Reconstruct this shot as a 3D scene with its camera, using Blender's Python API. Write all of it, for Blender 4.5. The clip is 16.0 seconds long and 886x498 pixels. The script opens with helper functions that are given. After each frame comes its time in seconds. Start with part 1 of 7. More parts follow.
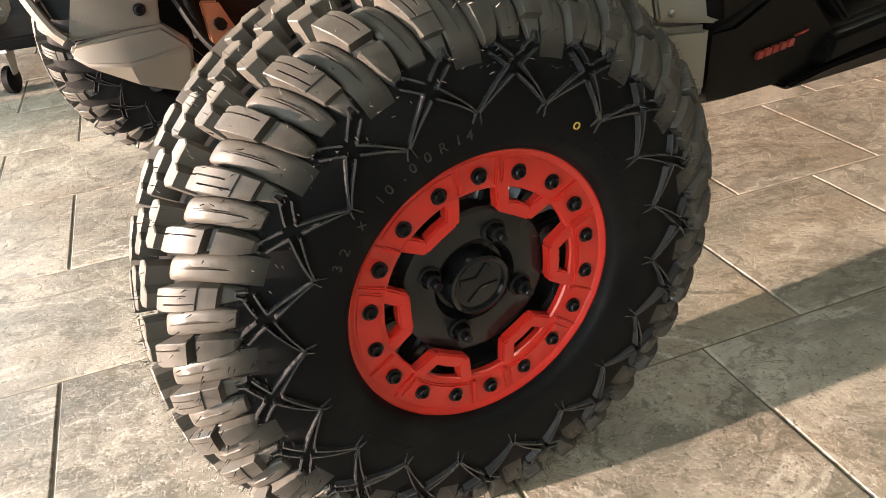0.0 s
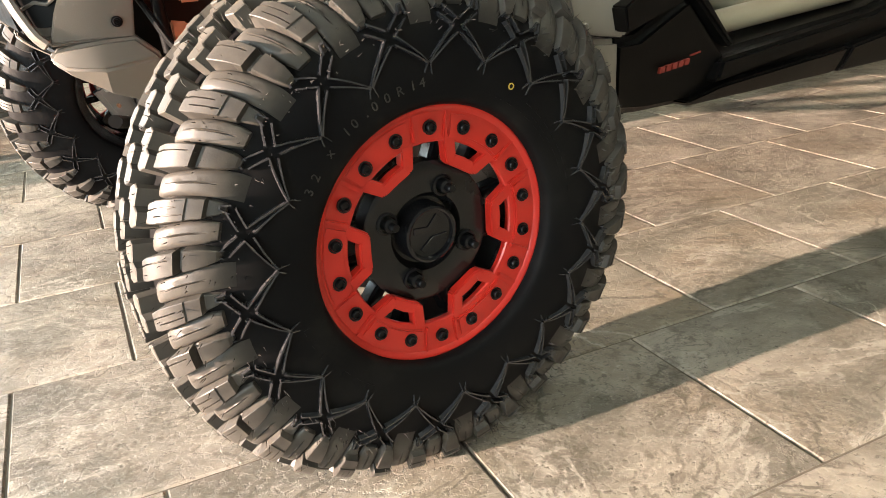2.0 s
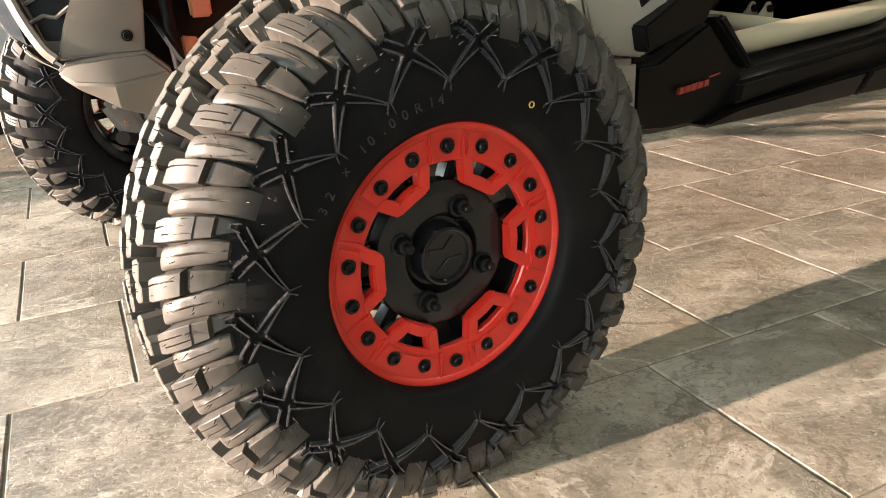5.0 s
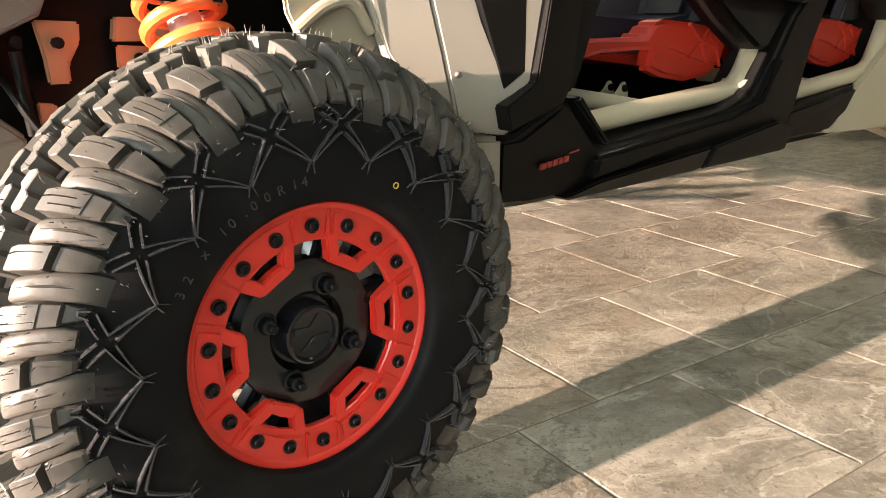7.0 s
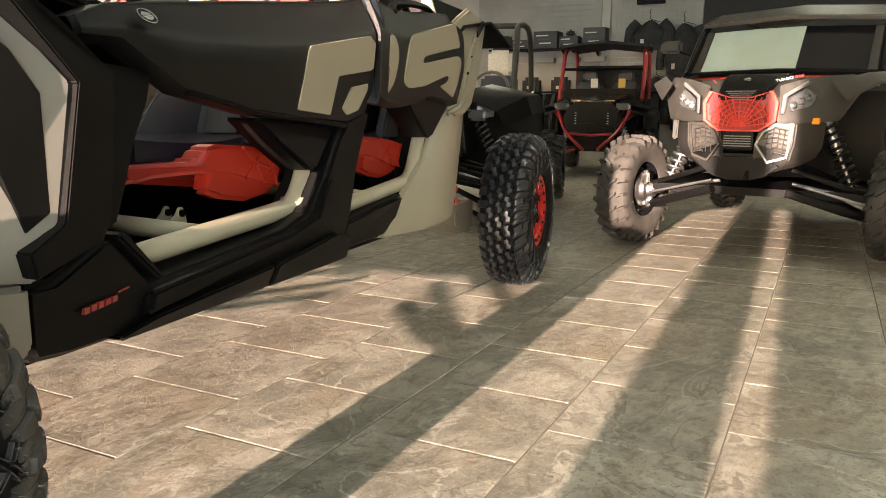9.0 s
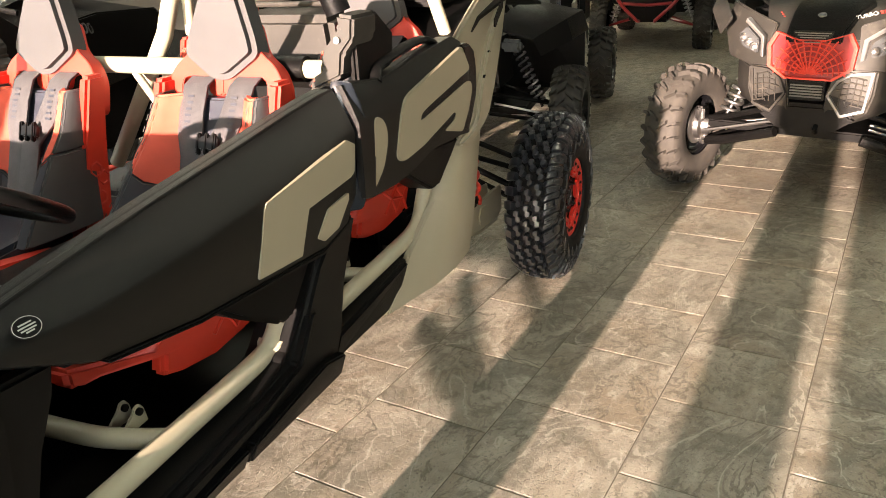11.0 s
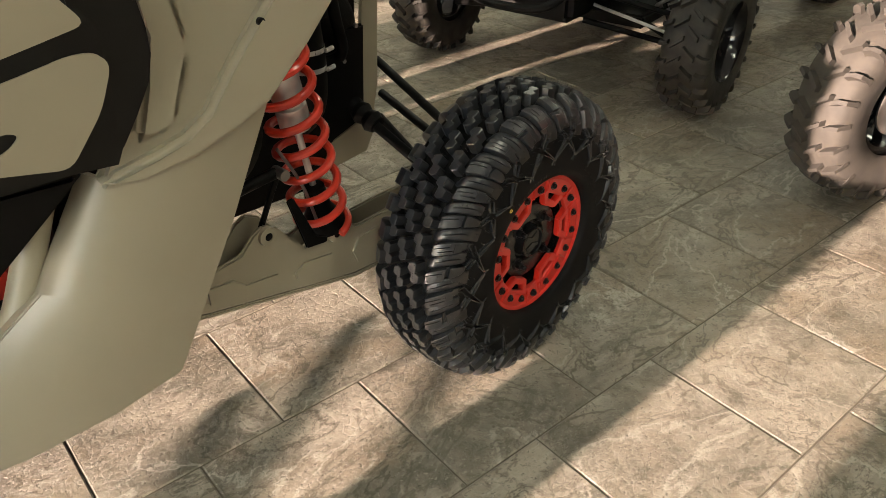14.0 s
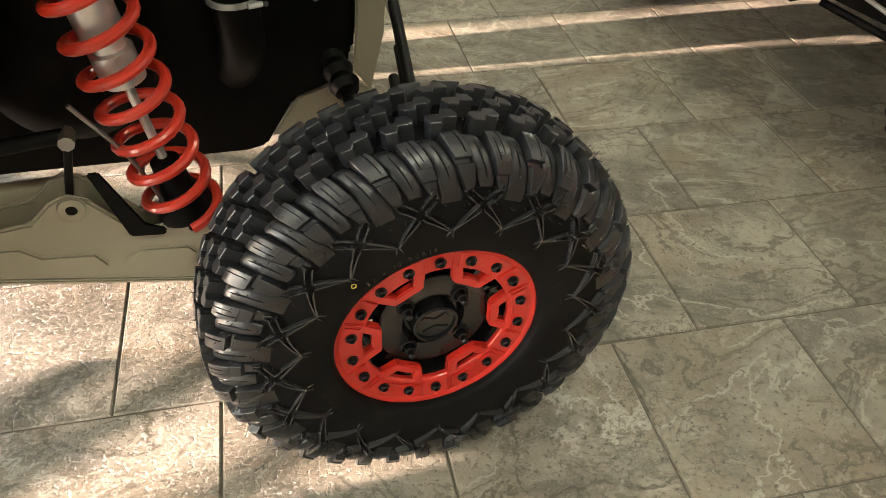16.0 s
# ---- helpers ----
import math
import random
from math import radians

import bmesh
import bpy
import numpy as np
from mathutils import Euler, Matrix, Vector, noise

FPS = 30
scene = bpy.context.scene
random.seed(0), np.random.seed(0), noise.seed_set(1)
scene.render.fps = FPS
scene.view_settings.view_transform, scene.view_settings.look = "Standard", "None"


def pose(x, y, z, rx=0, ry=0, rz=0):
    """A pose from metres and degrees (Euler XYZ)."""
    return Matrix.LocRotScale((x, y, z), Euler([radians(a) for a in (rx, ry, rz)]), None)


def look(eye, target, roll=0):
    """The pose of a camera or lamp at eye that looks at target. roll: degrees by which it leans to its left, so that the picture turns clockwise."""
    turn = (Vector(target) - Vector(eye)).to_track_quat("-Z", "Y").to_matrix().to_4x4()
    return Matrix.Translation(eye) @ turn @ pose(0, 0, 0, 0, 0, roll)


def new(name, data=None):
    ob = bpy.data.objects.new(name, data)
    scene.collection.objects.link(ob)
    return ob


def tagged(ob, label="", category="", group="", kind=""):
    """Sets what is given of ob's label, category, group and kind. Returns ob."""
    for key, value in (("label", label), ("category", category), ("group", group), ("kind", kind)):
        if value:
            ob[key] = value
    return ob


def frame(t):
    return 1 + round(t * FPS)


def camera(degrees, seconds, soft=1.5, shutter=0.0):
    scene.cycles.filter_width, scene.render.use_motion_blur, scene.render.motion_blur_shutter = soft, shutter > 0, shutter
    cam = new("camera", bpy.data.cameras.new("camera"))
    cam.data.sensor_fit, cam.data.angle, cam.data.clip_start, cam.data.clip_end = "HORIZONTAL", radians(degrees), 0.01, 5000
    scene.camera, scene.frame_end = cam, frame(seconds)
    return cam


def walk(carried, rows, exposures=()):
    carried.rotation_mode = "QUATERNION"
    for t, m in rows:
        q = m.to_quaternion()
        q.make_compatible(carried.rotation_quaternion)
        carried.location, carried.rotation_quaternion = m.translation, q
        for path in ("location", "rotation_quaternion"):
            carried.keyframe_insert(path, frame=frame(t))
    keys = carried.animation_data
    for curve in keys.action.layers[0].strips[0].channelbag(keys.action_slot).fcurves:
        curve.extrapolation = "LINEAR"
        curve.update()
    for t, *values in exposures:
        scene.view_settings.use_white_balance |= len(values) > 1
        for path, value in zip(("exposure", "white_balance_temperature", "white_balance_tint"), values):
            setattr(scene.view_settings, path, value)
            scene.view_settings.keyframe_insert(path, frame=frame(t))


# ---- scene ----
cam = camera(60.3, 16.0, 0.5)
PATH = [
    (0, (-0.79, -0.892, 0.914), (-0.239, 0.735, -0.11), -5.0),
    (0.5, (-0.864, -1.007, 0.781), (-0.222, 0.704, -0.031), -3.9),
    (1, (-0.892, -1.047, 0.771), (-0.178, 0.663, 0.019), -3.1),
    (1.5, (-0.896, -1.046, 0.769), (-0.139, 0.635, -0.007), -3.5),
    (2, (-0.905, -1.064, 0.773), (-0.121, 0.61, 0.01), -3.3),
    (2.5, (-0.903, -1.063, 0.773), (-0.114, 0.611, 0.014), -3.2),
    (3, (-0.905, -1.048, 0.767), (-0.118, 0.634, 0.024), -3.1),
    (3.5, (-0.91, -1.048, 0.764), (-0.121, 0.645, 0.048), -2.9),
    (4, (-0.912, -1.04, 0.761), (-0.12, 0.653, 0.05), -2.9),
    (6.5, (-0.89, -1.022, 0.77), (-0.104, 0.675, 0.061), -2.1),
    (7, (-0.882, -1.039, 0.797), (0.189, 0.545, 0.209), -0.1),
    (7.5, (-0.858, -1.053, 0.814), (0.585, 0.237, 0.312), 1.0),
    (8, (-0.839, -1.072, 0.824), (0.792, 0.007, 0.407), 0.8),
    (8.5, (-0.826, -1.084, 0.828), (0.909, -0.152, 0.48), 1.0),
    (8.7, (-0.821, -1.09, 0.829), (0.94, -0.198, 0.508), 1.1),
    (10.8, (-0.343, -1.042, 1.53), (1.256, -0.11, 0.771), -2.8),
    (11, (-0.283, -1.011, 1.544), (1.295, -0.047, 0.782), -3.0),
    (11.5, (0.007, -0.863, 1.539), (1.572, 0.115, 0.768), -3.0),
    (12, (0.37, -0.853, 1.5), (1.904, 0.105, 0.646), -3.2),
    (12.5, (0.715, -0.866, 1.485), (2.175, 0.142, 0.562), -2.1),
    (13, (1.091, -0.81, 1.469), (2.469, 0.222, 0.452), -1.6),
    (13.5, (1.421, -0.851, 1.453), (2.649, 0.342, 0.419), -1.9),
    (14, (1.704, -0.873, 1.441), (2.762, 0.413, 0.334), -0.4),
    (14.5, (2.009, -0.77, 1.404), (3.006, 0.498, 0.221), 3.3),
    (15, (2.278, -0.746, 1.39), (3.094, 0.616, 0.173), 1.3),
    (15.5, (2.51, -0.746, 1.393), (3.086, 0.721, 0.161), 2.3),
    (16, (2.699, -0.656, 1.35), (3.062, 0.811, 0.041), 2.4),
]
walk(cam, [(t, look(eye, target, roll)) for t, eye, target, roll in PATH], [(0, 2.53), (1.5, 2.58), (6.5, 2.66), (7.5, 2.90), (8.5, 2.81), (11, 2.70), (13, 2.74), (14.5, 2.88), (16, 3.34)])

# ---- light ----
SUN_EL, SUN_AZ = 7.6, 2.0      # low sun; its light travels along +x, a little towards +y
world = bpy.data.worlds.new("world")
scene.world = world
world.use_nodes = True
wn = world.node_tree
sky = wn.nodes.new("ShaderNodeTexSky")
sky.sky_type, sky.sun_disc = "NISHITA", False
sky.sun_elevation, sky.sun_rotation = radians(SUN_EL), radians(-90 - SUN_AZ)
wn.links.new(sky.outputs[0], wn.nodes["Background"].inputs[0])
wn.nodes["Background"].inputs[1].default_value = 0.12


def lamp(name, kind, m, energy, colour, size=None, size_y=None, angle=None):
    d = bpy.data.lights.new(name, kind)
    d.energy, d.color = energy, colour
    if kind == "AREA":
        d.shape, d.size, d.size_y = "RECTANGLE", size, size_y
    if angle is not None:
        d.angle = radians(angle)
    ob = new(name, d)
    ob.matrix_world = m
    return ob


a_el = radians(SUN_EL)
lamp("sun", "SUN", look((-20 * math.cos(a_el), -20 * math.tan(radians(SUN_AZ)), 20 * math.sin(a_el)), (0, 0, 0)), 5.7, (1.0, 0.755, 0.625), angle=0.55)
# sky light that enters by the glazed front
lamp("window_light", "AREA", look((-3.2, 2.0, 1.12), (0, 2.0, 1.12)), 93, (0.76, 0.88, 0.95), 13.0, 1.9)

# ---- materials ----


def mat(name, colour, rough=0.5, metal=0.0, second=None, scale=8.0, detail=6.0, bump=0.0, bump_scale=200.0, spread=(0.4, 0.6),
        rough_var=0.0, coat=0.0, grime=None, grime_scale=3.0, grime_spread=(0.55, 0.7), spec=0.5, inner=None):
    """A procedural surface: two tones by a broad noise, dirt by a second one, fine relief by a third.
    inner: (colour, r0, r1) of the middle of a wheel, inside an uneven ring between two radii about its axle."""
    m = bpy.data.materials.new(name)
    m.use_nodes = True
    t = m.node_tree
    b = t.nodes["Principled BSDF"]
    b.inputs["Roughness"].default_value, b.inputs["Metallic"].default_value = rough, metal
    b.inputs["Coat Weight"].default_value = coat
    b.inputs["Specular IOR Level"].default_value = spec
    co = t.nodes.new("ShaderNodeTexCoord")

    def noise_at(s, d=6.0):
        n = t.nodes.new("ShaderNodeTexNoise")
        n.inputs["Scale"].default_value, n.inputs["Detail"].default_value = s, d
        t.links.new(co.outputs["Object"], n.inputs["Vector"])
        return n

    def ramp(src, lo, hi):
        r = t.nodes.new("ShaderNodeMapRange")
        r.inputs["From Min"].default_value, r.inputs["From Max"].default_value = lo, hi
        t.links.new(src, r.inputs["Value"])
        return r.outputs[0]

    def mix(f, a, c):
        x = t.nodes.new("ShaderNodeMix")
        x.data_type = "RGBA"
        t.links.new(f, x.inputs[0])
        for k, v in ((6, a), (7, c)):
            if isinstance(v, tuple):
                x.inputs[k].default_value = (*v, 1)
            else:
                t.links.new(v, x.inputs[k])
        return x.outputs[2]

    n1 = noise_at(scale, detail)
    out = mix(ramp(n1.outputs[0], *spread), colour, second or tuple(c * 0.86 for c in colour))
    if grime:
        n2 = noise_at(grime_scale, 10.0)
        out = mix(ramp(n2.outputs[0], *grime_spread), out, grime)
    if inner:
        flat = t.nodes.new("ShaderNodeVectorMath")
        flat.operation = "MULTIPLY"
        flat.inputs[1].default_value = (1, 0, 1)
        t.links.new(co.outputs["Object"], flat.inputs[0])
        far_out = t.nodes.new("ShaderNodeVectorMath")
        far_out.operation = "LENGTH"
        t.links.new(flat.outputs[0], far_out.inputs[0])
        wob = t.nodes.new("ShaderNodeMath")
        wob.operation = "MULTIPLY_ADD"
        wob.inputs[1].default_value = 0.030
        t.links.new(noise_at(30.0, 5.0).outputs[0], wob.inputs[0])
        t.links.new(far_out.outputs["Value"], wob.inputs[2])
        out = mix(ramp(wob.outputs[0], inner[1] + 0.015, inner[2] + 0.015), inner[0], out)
    t.links.new(out, b.inputs["Base Color"])
    if rough_var:
        n3 = noise_at(scale * 2.3, 8.0)
        r = t.nodes.new("ShaderNodeMapRange")
        r.inputs["To Min"].default_value, r.inputs["To Max"].default_value = max(0.02, rough - rough_var), min(1, rough + rough_var)
        t.links.new(n3.outputs[0], r.inputs["Value"])
        t.links.new(r.outputs[0], b.inputs["Roughness"])
    if bump:
        n4 = noise_at(bump_scale, 3.0)
        bp = t.nodes.new("ShaderNodeBump")
        bp.inputs["Strength"].default_value, bp.inputs["Distance"].default_value = bump, 0.002
        t.links.new(n4.outputs[0], bp.inputs["Height"])
        t.links.new(bp.outputs[0], b.inputs["Normal"])
    return m


def glow(name, colour, strength):
    m = bpy.data.materials.new(name)
    m.use_nodes = True
    b = m.node_tree.nodes["Principled BSDF"]
    b.inputs["Base Color"].default_value = (*colour, 1)
    b.inputs["Emission Color"].default_value = (*colour, 1)
    b.inputs["Emission Strength"].default_value = strength
    return m


TAN = mat("tan_satin_paint", (0.292, 0.254, 0.185), 0.34, second=(0.270, 0.235, 0.170), scale=3, bump=0.05, bump_scale=600, rough_var=0.06)
# Body tan again, greyed so that the paling in full sun is in its colour.
SUNLIT_TAN = mat("sunlit_tan_wing_paint", (0.235, 0.215, 0.183), 0.42, second=(0.216, 0.198, 0.168), scale=3, bump=0.05, bump_scale=600, rough_var=0.06)
TAN_TUBE = mat("tan_powder_coat", (0.36, 0.325, 0.235), 0.4, second=(0.335, 0.30, 0.215), scale=6, bump=0.04, bump_scale=900, rough_var=0.06)
GREY_TAN = mat("sandy_moulded_plastic", (0.100, 0.090, 0.074), 0.55, scale=5, bump=0.15, bump_scale=700, grime=(0.17, 0.155, 0.13), grime_scale=26, grime_spread=(0.68, 0.8))
BLACK = mat("black_grained_plastic", (0.0028, 0.0027, 0.0026), 0.42, spec=0.12, second=(0.0040, 0.0038, 0.0037), scale=4, bump=0.25, bump_scale=1200, rough_var=0.08)
RIM_BLACK = mat("satin_black_alloy", (0.009, 0.009, 0.0092), 0.26, spec=0.50, scale=5, rough_var=0.06)
# Gloss black with the blue sheen of the sky put into its colour.
FIN_BLACK = mat("sky_tinted_gloss_black", (0.010, 0.0125, 0.018), 0.26, spec=0.6, scale=5, rough_var=0.05)
GLOSS_BLACK = mat("gloss_black_plastic", (0.007, 0.007, 0.008), 0.15, scale=5, rough_var=0.05)
DOOR_BLACK = mat("satin_black_door_skin", (0.0040, 0.0038, 0.0034), 0.42, spec=0.26, second=(0.0045, 0.0042, 0.0038), scale=2.5, bump=0.2, bump_scale=1500, rough_var=0.06)
DECAL = mat("tan_vinyl_decal", (0.275, 0.235, 0.165), 0.5, second=(0.262, 0.225, 0.158), scale=3)
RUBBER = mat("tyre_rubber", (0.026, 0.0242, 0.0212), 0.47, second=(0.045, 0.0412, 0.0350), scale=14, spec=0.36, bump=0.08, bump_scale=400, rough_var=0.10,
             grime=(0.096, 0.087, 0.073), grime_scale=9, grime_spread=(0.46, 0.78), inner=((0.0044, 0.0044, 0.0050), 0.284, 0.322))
# Rear-wheel copy of the tyre rubber: shade is put into its darker, bluer colour.
RUBBER_SHADED = mat("shaded_tyre_rubber", (0.014, 0.0147, 0.017), 0.33, spec=0.60, second=(0.023, 0.0236, 0.0265), scale=14, bump=0.08, bump_scale=400, rough_var=0.10,
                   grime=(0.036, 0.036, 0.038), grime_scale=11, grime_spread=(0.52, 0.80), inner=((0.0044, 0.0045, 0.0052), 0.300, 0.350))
RUBBER_CLEAN = mat("clean_tyre_rubber", (0.024, 0.024, 0.026), 0.24, spec=0.6, second=(0.030, 0.030, 0.031), scale=14, rough_var=0.08)
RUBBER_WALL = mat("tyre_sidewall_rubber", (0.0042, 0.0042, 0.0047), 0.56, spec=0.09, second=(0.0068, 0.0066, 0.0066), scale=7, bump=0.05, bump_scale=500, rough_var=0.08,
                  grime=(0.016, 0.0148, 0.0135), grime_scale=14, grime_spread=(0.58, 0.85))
RUBBER_MATT = mat("matt_utility_rubber", (0.019, 0.0175, 0.0155), 0.62, spec=0.3, second=(0.037, 0.033, 0.028), scale=13, bump=0.15, bump_scale=300, rough_var=0.1)
RUBBER_DUSTY = mat("dusty_tyre_rubber", (0.026, 0.0224, 0.0182), 0.8, second=(0.037, 0.0318, 0.0255), scale=12, bump=0.2, bump_scale=300, rough_var=0.08)
RED = mat("red_wheel_enamel", (0.50, 0.020, 0.011), 0.36, second=(0.47, 0.018, 0.010), scale=5, bump=0.04, bump_scale=900, rough_var=0.05, coat=0.2)
SEAT_RED = mat("orange_red_moulded_plastic", (0.50, 0.030, 0.014), 0.45, second=(0.46, 0.027, 0.012), scale=5, bump=0.1, bump_scale=900)
SEAT_CLOTH = mat("orange_red_vinyl", (0.62, 0.082, 0.045), 0.58, scale=9, bump=0.25, bump_scale=900)
# Black vinyl; the blue in its base colour stands for reflected sky.
SEAT_BLACK = mat("sky_tinted_seat_vinyl", (0.013, 0.0155, 0.026), 0.46, second=(0.019, 0.022, 0.034), scale=8, bump=0.3, bump_scale=900)
SEAT_GREY = mat("grey_headrest_vinyl", (0.037, 0.036, 0.038), 0.62, scale=8, bump=0.25, bump_scale=1000)
STITCH = mat("pale_grey_thread", (0.075, 0.072, 0.07), 0.8, scale=60)
STRAP = mat("grey_webbing", (0.050, 0.048, 0.052), 0.75, scale=30, bump=0.5, bump_scale=1600)
SPRING_RED = mat("red_spring_coat", (0.58, 0.042, 0.022), 0.30, scale=8, coat=0.2, rough_var=0.05)
SPRING_ORANGE = mat("orange_spring_coat", (0.75, 0.13, 0.03), 0.30, scale=8, coat=0.2, rough_var=0.05)
STEEL = mat("bright_turned_steel", (0.72, 0.71, 0.69), 0.32, metal=0.75, scale=20, rough_var=0.08)
CHROME = mat("bright_chrome", (0.50, 0.49, 0.47), 0.20, metal=1.0, second=(0.36, 0.35, 0.34), scale=25, rough_var=0.10)
DULL_STEEL = mat("dull_zinc_steel", (0.33, 0.32, 0.31), 0.42, metal=1.0, scale=18, rough_var=0.12)
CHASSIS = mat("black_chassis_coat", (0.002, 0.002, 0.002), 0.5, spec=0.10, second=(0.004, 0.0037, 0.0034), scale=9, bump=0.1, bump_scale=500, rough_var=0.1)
COPPER = mat("copper_brown_bracket", (0.30, 0.15, 0.085), 0.4, metal=0.3, scale=9, rough_var=0.1)
BOLT = mat("black_oxide_bolt", (0.012, 0.012, 0.013), 0.28, metal=0.6, scale=40)
YELLOW = mat("yellow_paint_mark", (0.50, 0.33, 0.05), 0.6, scale=60)
WHITE_MARK = mat("white_print", (0.45, 0.44, 0.41), 0.6, scale=50)
RED_MARK = mat("red_print", (0.22, 0.026, 0.017), 0.55, scale=50)
GREY_X = mat("graphite_grey_plastic", (0.026, 0.024, 0.021), 0.50, spec=0.3, second=(0.034, 0.031, 0.027), scale=6, bump=0.12, bump_scale=700, rough_var=0.08,
             grime=(0.085, 0.075, 0.062), grime_scale=12, grime_spread=(0.6, 0.85))
TRIM_GREY = mat("silver_grey_plastic", (0.13, 0.127, 0.124), 0.42, scale=6, bump=0.05, bump_scale=700)
PLASTER = mat("off_white_wall_paint", (0.30, 0.295, 0.27), 0.85, scale=1.5, bump=0.2, bump_scale=160)
GREY_WALL = mat("grey_wall_paint", (0.20, 0.195, 0.185), 0.85, scale=1.5, bump=0.2, bump_scale=160)
CEIL = mat("white_ceiling_board", (0.66, 0.65, 0.61), 0.9, scale=2.5, bump=0.2, bump_scale=90)
SLAT = mat("white_slatwall_laminate", (0.20, 0.20, 0.185), 0.5, scale=2)
UNLIT_BLACK = mat("unlit_opening_black", (0.016, 0.016, 0.016), 0.8, scale=3, bump=0.1, bump_scale=150)
ALU = mat("bronze_anodised_mullion", (0.06, 0.055, 0.05), 0.4, metal=0.7, scale=9, rough_var=0.1)
CLOTH = mat("black_cotton_cloth", (0.012, 0.012, 0.013), 0.9, second=(0.020, 0.020, 0.022), scale=14, bump=0.5, bump_scale=700)
CARD = mat("printed_black_card", (0.02, 0.02, 0.021), 0.6, scale=12)
LENS = mat("clear_lamp_lens", (0.16, 0.165, 0.17), 0.12, scale=30, metal=0.6)
AMBER = mat("amber_reflector", (0.85, 0.30, 0.02), 0.2, scale=30)
RED_TUBE = mat("red_cage_enamel", (0.24, 0.010, 0.013), 0.3, scale=6, coat=0.3)
# Glow of the added ceiling panels; its green tints the fill in the shade.
FILL_PANEL = glow("fill_light_diffuser", (0.98, 1.0, 0.77), 3.8)
# Pale colour that stands for the reflection on half of a windscreen.
PANE_REFLECTION = mat("pale_windscreen_reflection", (0.34, 0.42, 0.38), 0.06, scale=2)


def tile_material():
    """Honed travertine-look porcelain: cloudy tones, wavy veins, pits; every tile shifted by its own random number."""
    m = bpy.data.materials.new("travertine_porcelain")
    m.use_nodes = True
    t = m.node_tree
    N, K = t.nodes.new, t.links.new
    b = t.nodes["Principled BSDF"]
    co, info = N("ShaderNodeTexCoord"), N("ShaderNodeObjectInfo")
    geo = N("ShaderNodeNewGeometry")
    add = N("ShaderNodeMath")
    add.operation = "ADD"
    K(info.outputs["Random"], add.inputs[0])
    K(geo.outputs["Random Per Island"], add.inputs[1])
    mul = N("ShaderNodeMath")
    mul.operation = "MULTIPLY"
    mul.inputs[1].default_value = 57.0
    K(add.outputs[0], mul.inputs[0])
    off = N("ShaderNodeCombineXYZ")
    K(mul.outputs[0], off.inputs[2])
    K(mul.outputs[0], off.inputs[0])
    vec = N("ShaderNodeVectorMath")
    K(co.outputs["Object"], vec.inputs[0])
    K(off.outputs[0], vec.inputs[1])
    rot = N("ShaderNodeMapping")
    rot.inputs["Scale"].default_value = (1.0, 1.40, 1.0)
    rot.inputs["Rotation"].default_value = (0, 0, 0.45)
    K(vec.outputs[0], rot.inputs[0])

    def noise_n(s, d, dist=0.0, src=None, r=0.55):
        n = N("ShaderNodeTexNoise")
        n.inputs["Scale"].default_value, n.inputs["Detail"].default_value = s, d
        n.inputs["Distortion"].default_value, n.inputs["Roughness"].default_value = dist, r
        K(src or rot.outputs[0], n.inputs["Vector"])
        return n.outputs[0]

    def rng(src, lo, hi, a=0.0, c=1.0):
        r = N("ShaderNodeMapRange")
        for k, v in (("From Min", lo), ("From Max", hi), ("To Min", a), ("To Max", c)):
            r.inputs[k].default_value = v
        K(src, r.inputs["Value"])
        return r.outputs[0]

    def mix(f, a, c):
        x = N("ShaderNodeMix")
        x.data_type = "RGBA"
        K(f, x.inputs[0])
        for k, v in ((6, a), (7, c)):
            if isinstance(v, tuple):
                x.inputs[k].default_value = (*v, 1)
            else:
                K(v, x.inputs[k])
        return x.outputs[2]

    cloud = noise_n(3.2, 12, 0.5, None, 0.66)
    col = mix(rng(cloud, 0.42, 0.58), (0.164, 0.151, 0.119), (0.368, 0.330, 0.267))
    col = mix(rng(noise_n(1.6, 5, 0.8), 0.48, 0.66), col, (0.25, 0.205, 0.148))
    # contour-like veins: thin bands of a slow, bent noise
    slow = noise_n(1.35, 8, 0.55, None, 0.56)
    for lo, tone, amount in ((0.40, (0.47, 0.43, 0.365), 0.6), (0.465, (0.085, 0.073, 0.053), 0.6), (0.50, (0.095, 0.082, 0.060), 0.45), (0.53, (0.46, 0.425, 0.36), 0.55), (0.59, (0.095, 0.082, 0.060), 0.55)):
        d = N("ShaderNodeMath")
        d.operation = "SUBTRACT"
        d.inputs[1].default_value = lo
        K(slow, d.inputs[0])
        ab = N("ShaderNodeMath")
        ab.operation = "ABSOLUTE"
        K(d.outputs[0], ab.inputs[0])
        band = N("ShaderNodeMath")
        band.operation = "MULTIPLY"
        K(rng(ab.outputs[0], 0.0085, 0.0035), band.inputs[0])
        K(rng(noise_n(3.3 + lo, 4, 0.3), 0.38, 0.47, 0.0, amount * 1.3), band.inputs[1])
        col = mix(band.outputs[0], col, tone)
    blot = noise_n(17.0, 9, 0.6, co.outputs["Object"], 0.68)
    col = mix(rng(blot, 0.575, 0.635, 0.0, 0.5), col, (0.41, 0.372, 0.305))
    col = mix(rng(blot, 0.42, 0.365, 0.0, 0.65), col, (0.105, 0.090, 0.064))
    # etched outlines, like contour lines of the blots
    etch = noise_n(9.0, 9, 0.7, None, 0.62)
    worn = rng(noise_n(2.6, 4, 0.2), 0.44, 0.56)
